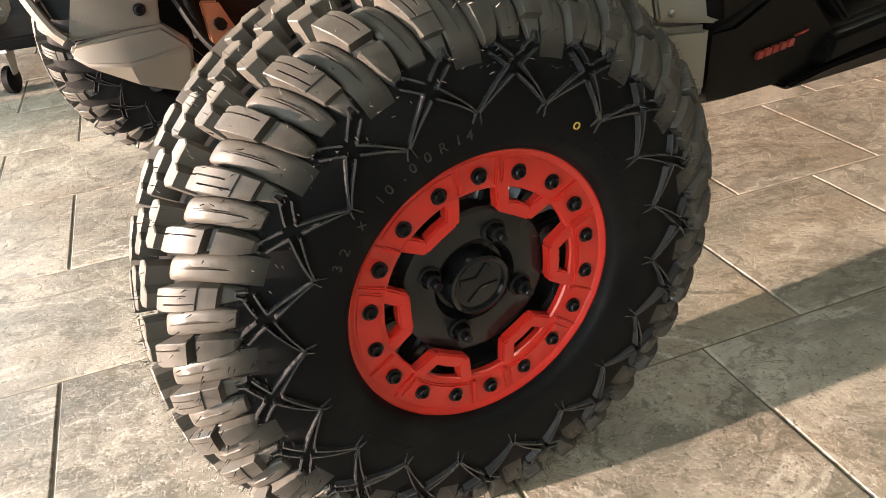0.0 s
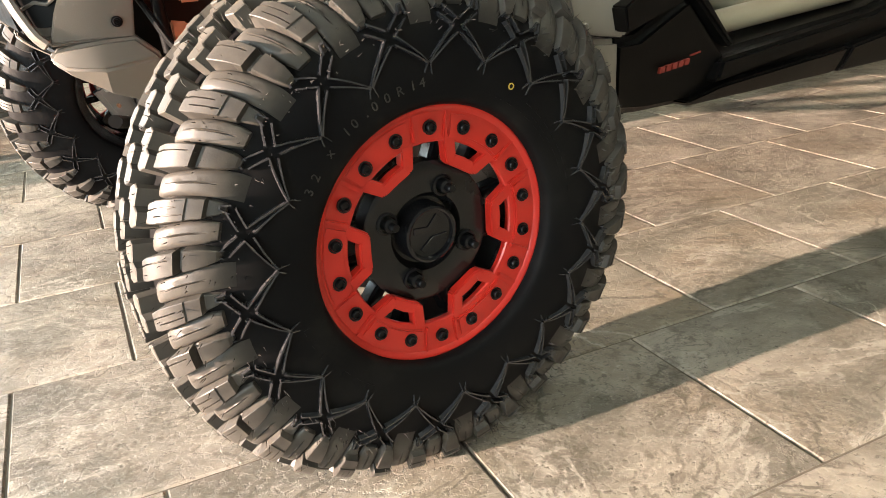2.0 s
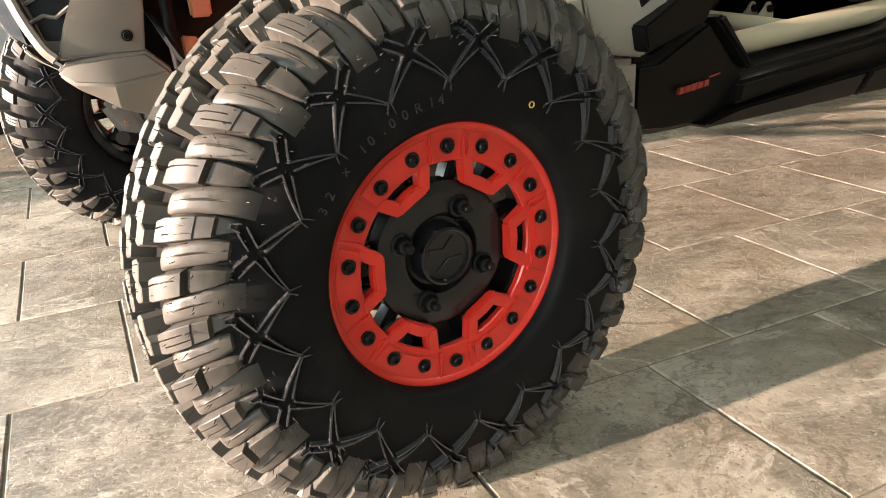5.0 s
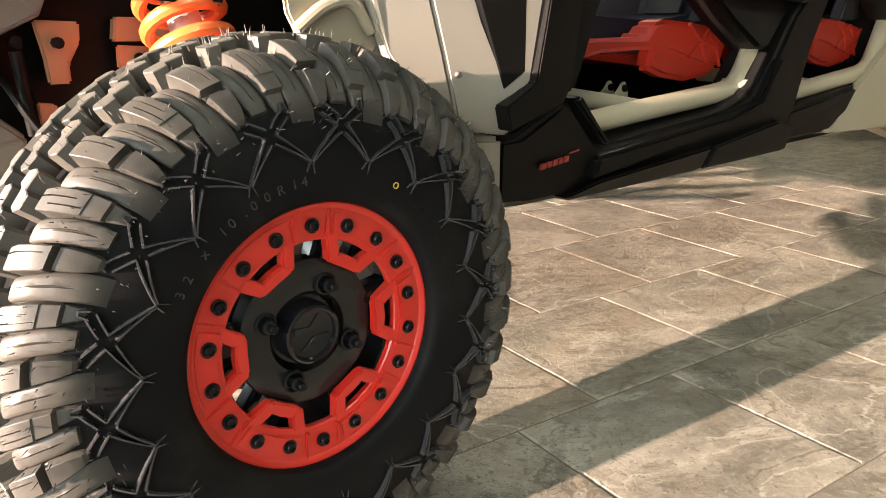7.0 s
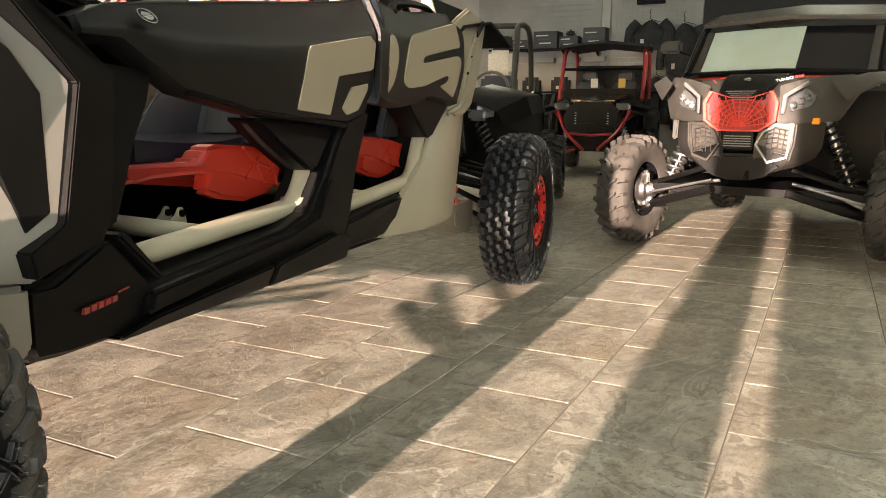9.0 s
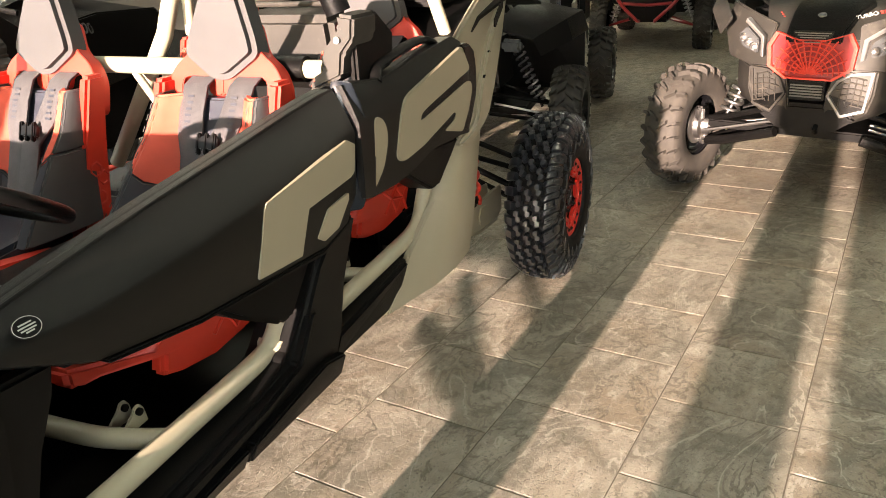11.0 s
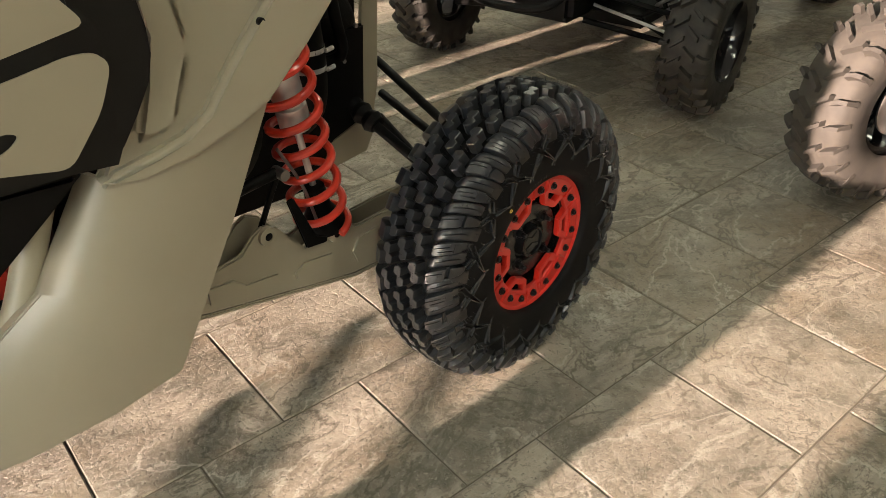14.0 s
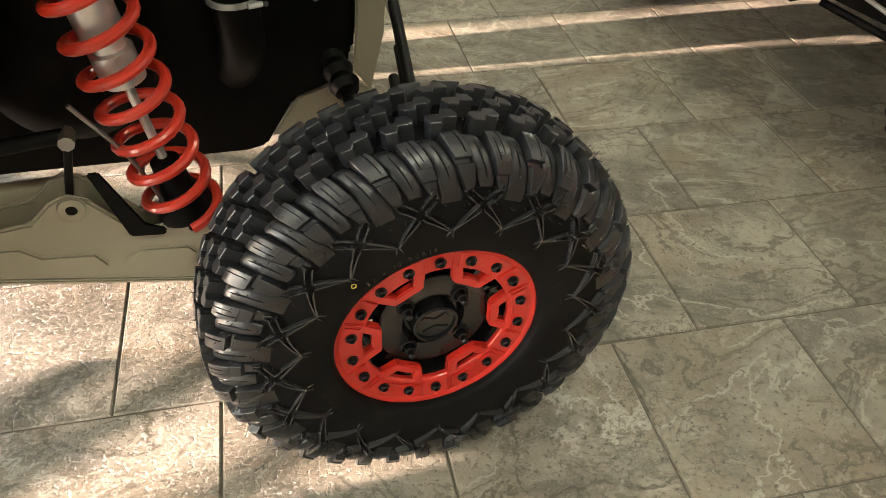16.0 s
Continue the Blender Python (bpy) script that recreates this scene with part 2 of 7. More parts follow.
    for src, at, wide, tone, amount in ((etch, 0.455, 0.010, (0.075, 0.064, 0.046), 0.75), (etch, 0.53, 0.008, (0.085, 0.073, 0.053), 0.65), (blot, 0.56, 0.012, (0.45, 0.41, 0.34), 0.5)):
        d = N("ShaderNodeMath")
        d.operation = "SUBTRACT"
        d.inputs[1].default_value = at
        K(src, d.inputs[0])
        ab = N("ShaderNodeMath")
        ab.operation = "ABSOLUTE"
        K(d.outputs[0], ab.inputs[0])
        line = N("ShaderNodeMath")
        line.operation = "MULTIPLY"
        K(rng(ab.outputs[0], wide, wide * 0.4, 0.0, amount), line.inputs[0])
        K(worn, line.inputs[1])
        col = mix(line.outputs[0], col, tone)
    pits = noise_n(70.0, 6, 0.0, co.outputs["Object"], 0.7)
    col = mix(rng(pits, 0.56, 0.63, 0.0, 0.85), col, (0.085, 0.072, 0.052))
    spots = noise_n(110.0, 5, 0.0, vec.outputs[0], 0.6)
    col = mix(rng(spots, 0.62, 0.68, 0.0, 0.6), col, (0.47, 0.43, 0.36))
    hue = mix(rng(info.outputs["Random"], 0, 1, 0, 0.22), col, (0.20, 0.185, 0.15))
    K(hue, b.inputs["Base Color"])
    K(rng(blot, 0.3, 0.7, 0.46, 0.26), b.inputs["Roughness"])
    relief = N("ShaderNodeMath")
    relief.operation = "SUBTRACT"
    K(blot, relief.inputs[0])
    K(rng(pits, 0.52, 0.62, 0.0, 0.5), relief.inputs[1])
    grit = N("ShaderNodeMath")
    grit.operation = "MULTIPLY_ADD"
    grit.inputs[1].default_value = 0.30
    K(noise_n(260.0, 3, 0.0, co.outputs["Object"], 0.7), grit.inputs[0])
    K(relief.outputs[0], grit.inputs[2])
    bp = N("ShaderNodeBump")
    bp.inputs["Strength"].default_value, bp.inputs["Distance"].default_value = 0.85, 0.0035
    K(grit.outputs[0], bp.inputs["Height"])
    K(bp.outputs[0], b.inputs["Normal"])
    return m


TILE = tile_material()
GROUT = mat("sanded_grout", (0.15, 0.13, 0.10), 0.9, scale=20, bump=0.5, bump_scale=500)
ASPHALT = mat("asphalt", (0.05, 0.05, 0.05), 0.9, second=(0.07, 0.07, 0.068), scale=2, bump=0.4, bump_scale=90)

# ---- building helpers ----


def mesh_from(bm, name, material, smooth=35.0):
    bmesh.ops.recalc_face_normals(bm, faces=bm.faces)
    me = bpy.data.meshes.new(name)
    bm.to_mesh(me)
    bm.free()
    me.materials.append(material)
    if smooth:
        me.shade_smooth()
        me.set_sharp_from_angle(angle=radians(smooth))
    return me


def part(name, bm, material, parent=None, label="", smooth=35.0):
    """Links a bmesh as one mesh object under a thing or a part."""
    ob = new(name, mesh_from(bm, name, material, smooth))
    if parent:
        ob.parent = parent
    if label:
        tagged(ob, label)
    return ob


def thing(name, m, label, category, group="", kind=""):
    ob = new(name)
    ob.empty_display_size = 0.1
    ob.matrix_world = m
    return tagged(ob, label, category, group, kind)


def soften(bm, width, segments=2, angle=25.0):
    if width <= 0:
        return bm
    edges = [e for e in bm.edges if len(e.link_faces) == 2 and e.calc_face_angle(0) > radians(angle)]
    bmesh.ops.bevel(bm, geom=edges, offset=width, segments=segments, affect="EDGES", clamp_overlap=True)
    return bm


def box(sx, sy, sz, m=None, bevel=0.0, taper=None, segments=2, bm=None):
    """A box about its centre; taper: (x, y) factors of its top face."""
    one = bmesh.new()
    bmesh.ops.create_cube(one, size=1.0)
    for v in one.verts:
        f = taper if taper and v.co.z > 0 else (1, 1)
        v.co = Vector((v.co.x * sx * f[0], v.co.y * sy * f[1], v.co.z * sz))
    soften(one, bevel, segments)
    if m is not None:
        one.transform(m)
    return join(bm, one)


def join(bm, one):
    if bm is None:
        return one
    me = bpy.data.meshes.new("tmp")
    one.to_mesh(me)
    one.free()
    bm.from_mesh(me)
    bpy.data.meshes.remove(me)
    return bm


def prism(points, y0, y1, bevel=0.0, segments=2, shift=None, bm=None):
    """A polygon in x and z, given depth from y0 (seen side) to y1. shift(x, z): how far the face is set in y there."""
    one = bmesh.new()
    a = [one.verts.new((x, y0, z)) for x, z in points]
    c = [one.verts.new((x, y1, z)) for x, z in points]
    one.faces.new(a)
    one.faces.new(c[::-1])
    n = len(points)
    for i in range(n):
        one.faces.new((a[i], c[i], c[(i + 1) % n], a[(i + 1) % n]))
    bmesh.ops.recalc_face_normals(one, faces=one.faces)
    soften(one, bevel, segments)
    if shift:
        for v in one.verts:
            v.co.y += shift(v.co.x, v.co.z)
    return join(bm, one)


def rounded(points, radius, steps=4):
    """The polygon with its corners turned into short arcs."""
    soft = []
    for i, p in enumerate(points):
        a, p, c = Vector(points[i - 1]), Vector(p), Vector(points[(i + 1) % len(points)])
        ra, rc = min(radius, (a - p).length * 0.42), min(radius, (c - p).length * 0.42)
        q, r = p + (a - p).normalized() * ra, p + (c - p).normalized() * rc
        for k in range(steps + 1):
            u = k / steps
            soft.append(tuple(q * (1 - u) ** 2 + p * 2 * u * (1 - u) + r * u * u))
    return soft


def sheet(rows, thick=0.004, offset=(0, 1, 0), bevel=0.0, bm=None):
    """A panel through a grid of points, with thickness along offset."""
    one = bmesh.new()
    o = Vector(offset) * thick
    g = [[one.verts.new(p) for p in r] for r in rows]
    k = [[one.verts.new(Vector(p) + o) for p in r] for r in rows]
    R, C = len(rows), len(rows[0])
    for i in range(R - 1):
        for j in range(C - 1):
            one.faces.new((g[i][j], g[i][j + 1], g[i + 1][j + 1], g[i + 1][j]))
            one.faces.new((k[i][j], k[i + 1][j], k[i + 1][j + 1], k[i][j + 1]))
    rim = [(0, j) for j in range(C)] + [(i, C - 1) for i in range(1, R)] + [(R - 1, j) for j in range(C - 2, -1, -1)] + [(i, 0) for i in range(R - 2, 0, -1)]
    for p, q in zip(rim, rim[1:] + rim[:1]):
        one.faces.new((g[p[0]][p[1]], k[p[0]][p[1]], k[q[0]][q[1]], g[q[0]][q[1]]))
    bmesh.ops.recalc_face_normals(one, faces=one.faces)
    soften(one, bevel, 2, 40)
    return join(bm, one)


def spline(points, steps=6):
    """Points along a smooth line through the given ones."""
    p = [Vector(v) for v in points]
    p = [2 * p[0] - p[1]] + p + [2 * p[-1] - p[-2]]
    out = []
    for i in range(1, len(p) - 2):
        for s in range(steps):
            u = s / steps
            a, b, c, d = p[i - 1], p[i], p[i + 1], p[i + 2]
            out.append(0.5 * ((2 * b) + (c - a) * u + (2 * a - 5 * b + 4 * c - d) * u * u + (3 * b - a - 3 * c + d) * u ** 3))
    return out + [p[-2]]


def tube(points, r, seg=14, bm=None, flat=1.0, caps=True):
    """A round (or flattened) bar along the points. r: one radius, or one for each point."""
    one = bmesh.new()
    pts = [Vector(p) for p in points]
    rad = r if isinstance(r, (list, tuple)) else [r] * len(pts)
    up = None
    rings = []
    for i, p in enumerate(pts):
        d = (pts[min(i + 1, len(pts) - 1)] - pts[max(i - 1, 0)]).normalized()
        if up is None:
            up = d.orthogonal().normalized() if abs(d.z) > 0.95 else Vector((0, 0, 1))
        side = d.cross(up).normalized()
        up = side.cross(d).normalized()
        rings.append([one.verts.new(p + side * math.cos(a) * rad[i] * flat + up * math.sin(a) * rad[i]) for a in [2 * math.pi * k / seg for k in range(seg)]])
    for a, c in zip(rings, rings[1:]):
        for k in range(seg):
            one.faces.new((a[k], a[(k + 1) % seg], c[(k + 1) % seg], c[k]))
    if caps:
        one.faces.new(rings[0][::-1])
        one.faces.new(rings[-1])
    return join(bm, one)


def lathe(profile, n=64, closed=False, bm=None, m=None):
    """Turns (radius, y) points about the y axis."""
    one = bmesh.new()
    rings = []
    for r, y in profile:
        if r < 1e-6:
            rings.append([one.verts.new((0, y, 0))] * n)
        else:
            rings.append([one.verts.new((r * math.cos(2 * math.pi * k / n), y, r * math.sin(2 * math.pi * k / n))) for k in range(n)])
    pairs = list(zip(rings, rings[1:])) + ([(rings[-1], rings[0])] if closed else [])
    for a, c in pairs:
        for k in range(n):
            f = []
            for v in (a[k], a[(k + 1) % n], c[(k + 1) % n], c[k]):
                if v not in f:
                    f.append(v)
            if len(f) > 2:
                one.faces.new(f)
    if m is not None:
        one.transform(m)
    return join(bm, one)


def coil(p0, p1, radius, wire, turns, seg=10, per=22):
    a, b = Vector(p0), Vector(p1)
    d = (b - a)
    q = d.to_track_quat("Z", "Y").to_matrix()
    n = int(turns * per)
    pts = []
    for i in range(n + 1):
        u = i / n
        ang = 2 * math.pi * turns * u
        h = u
        pts.append(a + q @ Vector((radius * math.cos(ang), radius * math.sin(ang), d.length * h)))
    return tube(pts, wire, seg)


def letters(text, size, depth, name, material, parent, m, label=""):
    c = bpy.data.curves.new(name, "FONT")
    c.body, c.size, c.extrude, c.align_x, c.align_y = text, size, depth, "CENTER", "CENTER"
    ob = new(name + "_src", c)
    me = bpy.data.meshes.new_from_object(ob.evaluated_get(bpy.context.evaluated_depsgraph_get()))
    bpy.data.objects.remove(ob)
    bpy.data.curves.remove(c)
    me.materials.clear()
    me.materials.append(material)
    o = new(name, me)
    o.parent = parent
    o.matrix_basis = m
    return tagged(o, label) if label else o


# ---- wheels ----
RT = 0.392      # tyre radius
HUB = 0.385     # height of the wheel centre
WALL = [(0.183, -0.100), (0.189, -0.1165), (0.206, -0.1238), (0.240, -0.1268), (0.268, -0.1250), (0.295, -0.1190), (0.318, -0.1095), (0.338, -0.0965),
        (0.352, -0.081), (0.361, -0.060), (0.366, -0.03), (0.367, 0.0)]


def wall_at(s):
    """Place and outward normal (in r and y) on the carcass, s from 0 (bead) to 1 (crown), along a smooth line."""
    n = len(WALL)
    f = min(max(s, 0.0), 1.0) * (n - 1)
    i = min(int(f), n - 2)
    u = f - i
    far_end = (WALL[-2][0], -WALL[-2][1])
    a, b, c, d = WALL[max(i - 1, 0)], WALL[i], WALL[i + 1], (WALL[i + 2] if i + 2 < n else far_end)
    p, t = [], []
    for k in (0, 1):
        k1, k2, k3 = c[k] - a[k], 2 * a[k] - 5 * b[k] + 4 * c[k] - d[k], 3 * b[k] - a[k] - 3 * c[k] + d[k]
        p.append(0.5 * (2 * b[k] + k1 * u + k2 * u * u + k3 * u ** 3))
        t.append(0.5 * (k1 + 2 * k2 * u + 3 * k3 * u * u))
    q = math.hypot(*t) or 1.0
    return (p[0], p[1]), (t[1] / q, -t[0] / q)


def on_tyre(s, ang, h):
    (r, y), (nr, ny) = wall_at(s)
    r, y = r + nr * h, y + ny * h
    return Vector((r * math.cos(ang), y, r * math.sin(ang)))


def lug_mesh(name, stations, material, draft=0.0026, side=1, cuts=()):
    """A tread lug over the shoulder. stations: (s, centre, half-width, height), angles in metres along the crown.
    cuts: (place across, -1 to 1, from s, to s, depth) of the narrow sipes sunk into its top."""
    bm = bmesh.new()
    rings = []
    fine = [stations[0]]
    for a, b in zip(stations, stations[1:]):
        n = max(1, round(abs(a[0] - b[0]) / 0.016))
        fine += [tuple(x + (y - x) * i / n for x, y in zip(a, b)) for i in range(1, n + 1)]
    k = 1 / RT
    for s, c, w, h in fine:
        ring = [on_tyre(s, (c - w - draft) * k, -0.003), on_tyre(s, (c - w) * k, h - 0.0008), on_tyre(s, (c - w + 0.0012) * k, h)]
        for f, s0, s1, deep in cuts:
            d = deep if s0 >= s >= s1 and h > deep + 0.004 else 0.0
            for e, z in ((-0.0010, 0), (-0.0006, d), (0.0006, d), (0.0010, 0)):
                ring.append(on_tyre(s, (c + w * f + e) * k, h - z))
        ring += [on_tyre(s, (c + w - 0.0012) * k, h), on_tyre(s, (c + w) * k, h - 0.0008), on_tyre(s, (c + w + draft) * k, -0.003)]
        rings.append([bm.verts.new(Vector((p.x, p.y * side, p.z))) for p in ring])
    for a, b in zip(rings, rings[1:]):
        for i in range(len(a) - 1):
            bm.faces.new((a[i], a[i + 1], b[i + 1], b[i]))
    bm.faces.new(rings[0])
    bm.faces.new(rings[-1][::-1])
    return mesh_from(bm, name, material, 20)


def block_mesh(name, outline, y0, h, material, flip=1):
    """A crown block: an outline of (along, across) metres about (0, y0) with sloping sides and two sipes cut as grooves."""
    bm = bmesh.new()
    def at(a, y, r):
        ang = a / RT
        return Vector((r * math.cos(ang), y, r * math.sin(ang)))
    cx = sum(p[0] for p in outline) / len(outline)
    cy = sum(p[1] for p in outline) / len(outline)
    top, low = [], []
    for a, y in outline:
        a, y = a * flip, y
        da, dy = (a - cx * flip) * 0.07, (y - cy) * 0.07
        drop = 0.35 * max(0, abs(y0 + y) - 0.03) ** 1.0 * 0.25
        top.append(bm.verts.new(at(a, y0 + y, RT - drop)))
        low.append(bm.verts.new(at(a + da, y0 + y + dy, 0.358)))
    bm.faces.new(top)
    n = len(top)
    for i in range(n):
        bm.faces.new((top[i], low[i], low[(i + 1) % n], top[(i + 1) % n]))
    bmesh.ops.recalc_face_normals(bm, faces=bm.faces)
    e = [x for x in bm.edges if all(v in top for v in x.verts)]
    bmesh.ops.bevel(bm, geom=e, offset=0.0012, segments=1, affect="EDGES")
    return mesh_from(bm, name, material, 28)


def rib_mesh(name, material):
    """The star of thin raised fins between two lugs: every arm is a narrow pair of fins that meet at its tip."""
    bm = bmesh.new()

    def fin(s0, a0, s1, a1, h0, h1, w=0.0011):
        k = math.pi / 180
        n = 4
        rows = []
        ds, da = (s1 - s0) * 0.23, (a1 - a0) * k * 0.285
        q = math.hypot(ds, da) or 1
        ps, pa = -da / q * w / 0.23, ds / q * w / 0.285
        for i in range(n + 1):
            u = i / n
            s, a, h = s0 + (s1 - s0) * u, (a0 + (a1 - a0) * u) * k, h0 + (h1 - h0) * u
            rows.append([bm.verts.new(on_tyre(s + ps * e, a + pa * e, z)) for e, z in ((1.3, -0.002), (0.8, h), (-0.8, h), (-1.3, -0.002))])
        for r, t in zip(rows, rows[1:]):
            for i in range(3):
                bm.faces.new((r[i], r[i + 1], t[i + 1], t[i]))
        bm.faces.new(rows[0])
        bm.faces.new(rows[-1])

    def pair(s0, a0, s1, a1, g0, g1, h0, h1):
        """Two fins side by side, parted by g0 at one end and g1 at the other (metres)."""
        k = math.pi / 180
        ds, da = (s1 - s0) * 0.23, (a1 - a0) * k * 0.285
        q = math.hypot(ds, da)
        for e in (-0.5, 0.5):
            off = [(-da / q * g * e / 0.23, ds / q * g * e / 0.285 / k) for g in (g0, g1)]
            fin(s0 + off[0][0], a0 + off[0][1], s1 + off[1][0], a1 + off[1][1], h0, h1)

    S = 0.415     # its middle, at a radius of about 0.28
    for d in (-1, 1):
        pair(S - 0.014, d * 1.0, 0.282, d * 9.8, 0.0085, 0.0012, 0.0080, 0.0040)      # to the inner tips
        pair(S + 0.014, d * 1.0, 0.486, d * 5.0, 0.0085, 0.0100, 0.0080, 0.0080)      # to the lug ends
        fin(0.486, d * 5.0 - 0.95, 0.528, d * 5.0 - 0.45, 0.0080, 0.0095)
        fin(0.486, d * 5.0 + 0.95, 0.528, d * 5.0 + 0.45, 0.0080, 0.0095)
        fin(0.528, d * 5.0 - 0.55, 0.528, d * 5.0 + 0.55, 0.0095, 0.0095)
    fin(0.290, 9.7, 0.240, 8.9, 0.0040, 0.0006)
    fin(0.290, 10.1, 0.250, 11.6, 0.0040, 0.0006)
    return mesh_from(bm, name, material, 20)


def sweep(s):
    """The lugs lean: how far along the crown their middle lies at s."""
    u = max(0.0, s - 0.49)
    return 0.040 * u + 0.19 * u * u


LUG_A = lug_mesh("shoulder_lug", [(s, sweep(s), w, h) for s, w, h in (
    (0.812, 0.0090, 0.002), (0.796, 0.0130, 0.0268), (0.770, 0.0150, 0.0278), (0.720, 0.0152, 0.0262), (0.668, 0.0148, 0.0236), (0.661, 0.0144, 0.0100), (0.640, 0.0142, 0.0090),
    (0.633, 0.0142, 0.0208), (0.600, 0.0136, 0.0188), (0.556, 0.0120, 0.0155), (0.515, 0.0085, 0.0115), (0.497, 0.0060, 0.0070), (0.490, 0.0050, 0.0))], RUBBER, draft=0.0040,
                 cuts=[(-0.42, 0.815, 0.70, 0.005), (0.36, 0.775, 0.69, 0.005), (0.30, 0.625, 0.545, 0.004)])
LUG_B = lug_mesh("shoulder_lug", [(s, sweep(s), w, h) for s, w, h in (
    (0.800, 0.0085, 0.002), (0.784, 0.0125, 0.0258), (0.750, 0.0146, 0.0265), (0.690, 0.0150, 0.0242), (0.645, 0.0146, 0.0218), (0.640, 0.0143, 0.0202), (0.582, 0.0132, 0.0172), (0.572, 0.0120, 0.0085),
    (0.535, 0.0095, 0.0075), (0.500, 0.0070, 0.0040), (0.492, 0.0060, 0.0))], RUBBER, draft=0.0040, cuts=[(-0.30, 0.80, 0.68, 0.005), (0.38, 0.74, 0.65, 0.005)])
LUG_IN = lug_mesh("shoulder_lug", [(0.838, 0.004, 0.015, 0.0), (0.82, 0.004, 0.019, 0.0260), (0.72, 0.0, 0.020, 0.0255), (0.64, 0.0, 0.019, 0.021), (0.54, 0.0, 0.015, 0.014), (0.50, 0.0, 0.010, 0.0)],
                  RUBBER, side=-1)
LUG_IN_B = lug_mesh("shoulder_lug", [(0.822, 0.0, 0.012, 0.0), (0.80, 0.0, 0.018, 0.0250), (0.70, 0.0, 0.020, 0.024), (0.58, 0.0, 0.016, 0.018), (0.53, 0.0, 0.012, 0.0)], RUBBER, side=-1)
ZED = [(-0.027, 0.0155), (-0.010, 0.0175), (-0.001, 0.0060), (0.022, 0.0065), (0.0285, -0.0020), (0.0265, -0.0160), (0.0085, -0.0175), (0.0000, -0.0055), (-0.0230, -0.0060), (-0.0290, 0.0030)]
WIDE = [(a * 0.94 + y * 0.30, y * 0.95) for a, y in ZED]
BLOCKS = [block_mesh("tread_block", WIDE, -0.0425, 0.02, RUBBER), block_mesh("tread_block", WIDE, 0.0, 0.02, RUBBER), block_mesh("tread_block", WIDE, 0.0425, 0.02, RUBBER)]
RIB = rib_mesh("sidewall_rib", RUBBER_CLEAN)


def valley_rise(s):
    """How far the carcass swells out between the lugs."""
    for a, b, u, v in ((0.43, 0.62, 0.0, 0.0035), (0.62, 0.775, 0.0035, 0.0070), (0.775, 0.805, 0.0070, 0.005), (0.805, 0.835, 0.005, -0.004), (0.835, 1.001, -0.004, -0.004)):
        if a <= s < b:
            t = (s - a) / (b - a)
            return u + (v - u) * t * t * (3 - 2 * t)
    return 0.0


def ridge_mesh(stations):
    """The rounded smooth ridge between two lugs, with a narrow groove along its back. stations: (s, half-width, height)."""
    bm = bmesh.new()
    rings = []
    fine = []
    for a, b in zip(stations, stations[1:]):
        n = max(1, round(abs(a[0] - b[0]) / 0.018))
        fine += [tuple(x + (y - x) * i / n for x, y in zip(a, b)) for i in range(n)]
    fine.append(stations[-1])
    for s, w, h in fine:
        c, base = sweep(s), valley_rise(s)
        deep = 0.0022 if 0.56 < s < 0.76 else 0.0
        lip = 0.0014 if 0.60 < s < 0.72 else 0.0
        shape = [(-1.0, -0.004, 0), (-0.95, 0.0, 0.55), (-0.80, 0.0, 0.84), (-0.50, 0.0, 0.97)]
        ring = [on_tyre(s, (c + e * w) / RT, base + z + h * f) for e, z, f in shape]
        ring += [on_tyre(s, (c + e) / RT, base + h + z) for e, z in ((-0.0026, 0.0), (-0.0016, lip), (-0.0008, lip - deep), (0.0006, -deep), (0.0010, 0.0))]
        ring += [on_tyre(s, (c - e * w) / RT, base + z + h * f) for e, z, f in shape[::-1]]
        rings.append([bm.verts.new(p) for p in ring])
    for a, b in zip(rings, rings[1:]):
        for i in range(len(a) - 1):
            bm.faces.new((a[i], a[i + 1], b[i + 1], b[i]))
    bm.faces.new(rings[0])
    bm.faces.new(rings[-1][::-1])
    return mesh_from(bm, "valley_ridge", RUBBER, 42)


RIDGE_STAR = ridge_mesh([(0.845, 0.0060, 0.000), (0.815, 0.0110, 0.0055), (0.780, 0.0150, 0.0085), (0.700, 0.0172, 0.0095), (0.620, 0.0178, 0.0090), (0.560, 0.0170, 0.0075), (0.515, 0.0140, 0.0058), (0.506, 0.0125, 0.0)])
RIDGE_FADE = ridge_mesh([(0.845, 0.0060, 0.000), (0.815, 0.0110, 0.0055), (0.780, 0.0150, 0.0085), (0.700, 0.0172, 0.0095), (0.620, 0.0190, 0.0088), (0.560, 0.0205, 0.0065), (0.500, 0.0215, 0.0032), (0.440, 0.0215, 0.0)])


def tyre_mesh(s0, s1, name, material):
    prof = []
    n = round(60 * (s1 - s0))
    for i in range(n + 1):
        s = s0 + (s1 - s0) * i / n
        (r, y), (nr, ny) = wall_at(s)
        h = valley_rise(s)
        prof.append((r + nr * h, y + ny * h))
    if s1 == 1.0:
        prof += [(r, -y) for r, y in prof[-2::-1]]
    return mesh_from(lathe(prof, 120), name, material, 50)


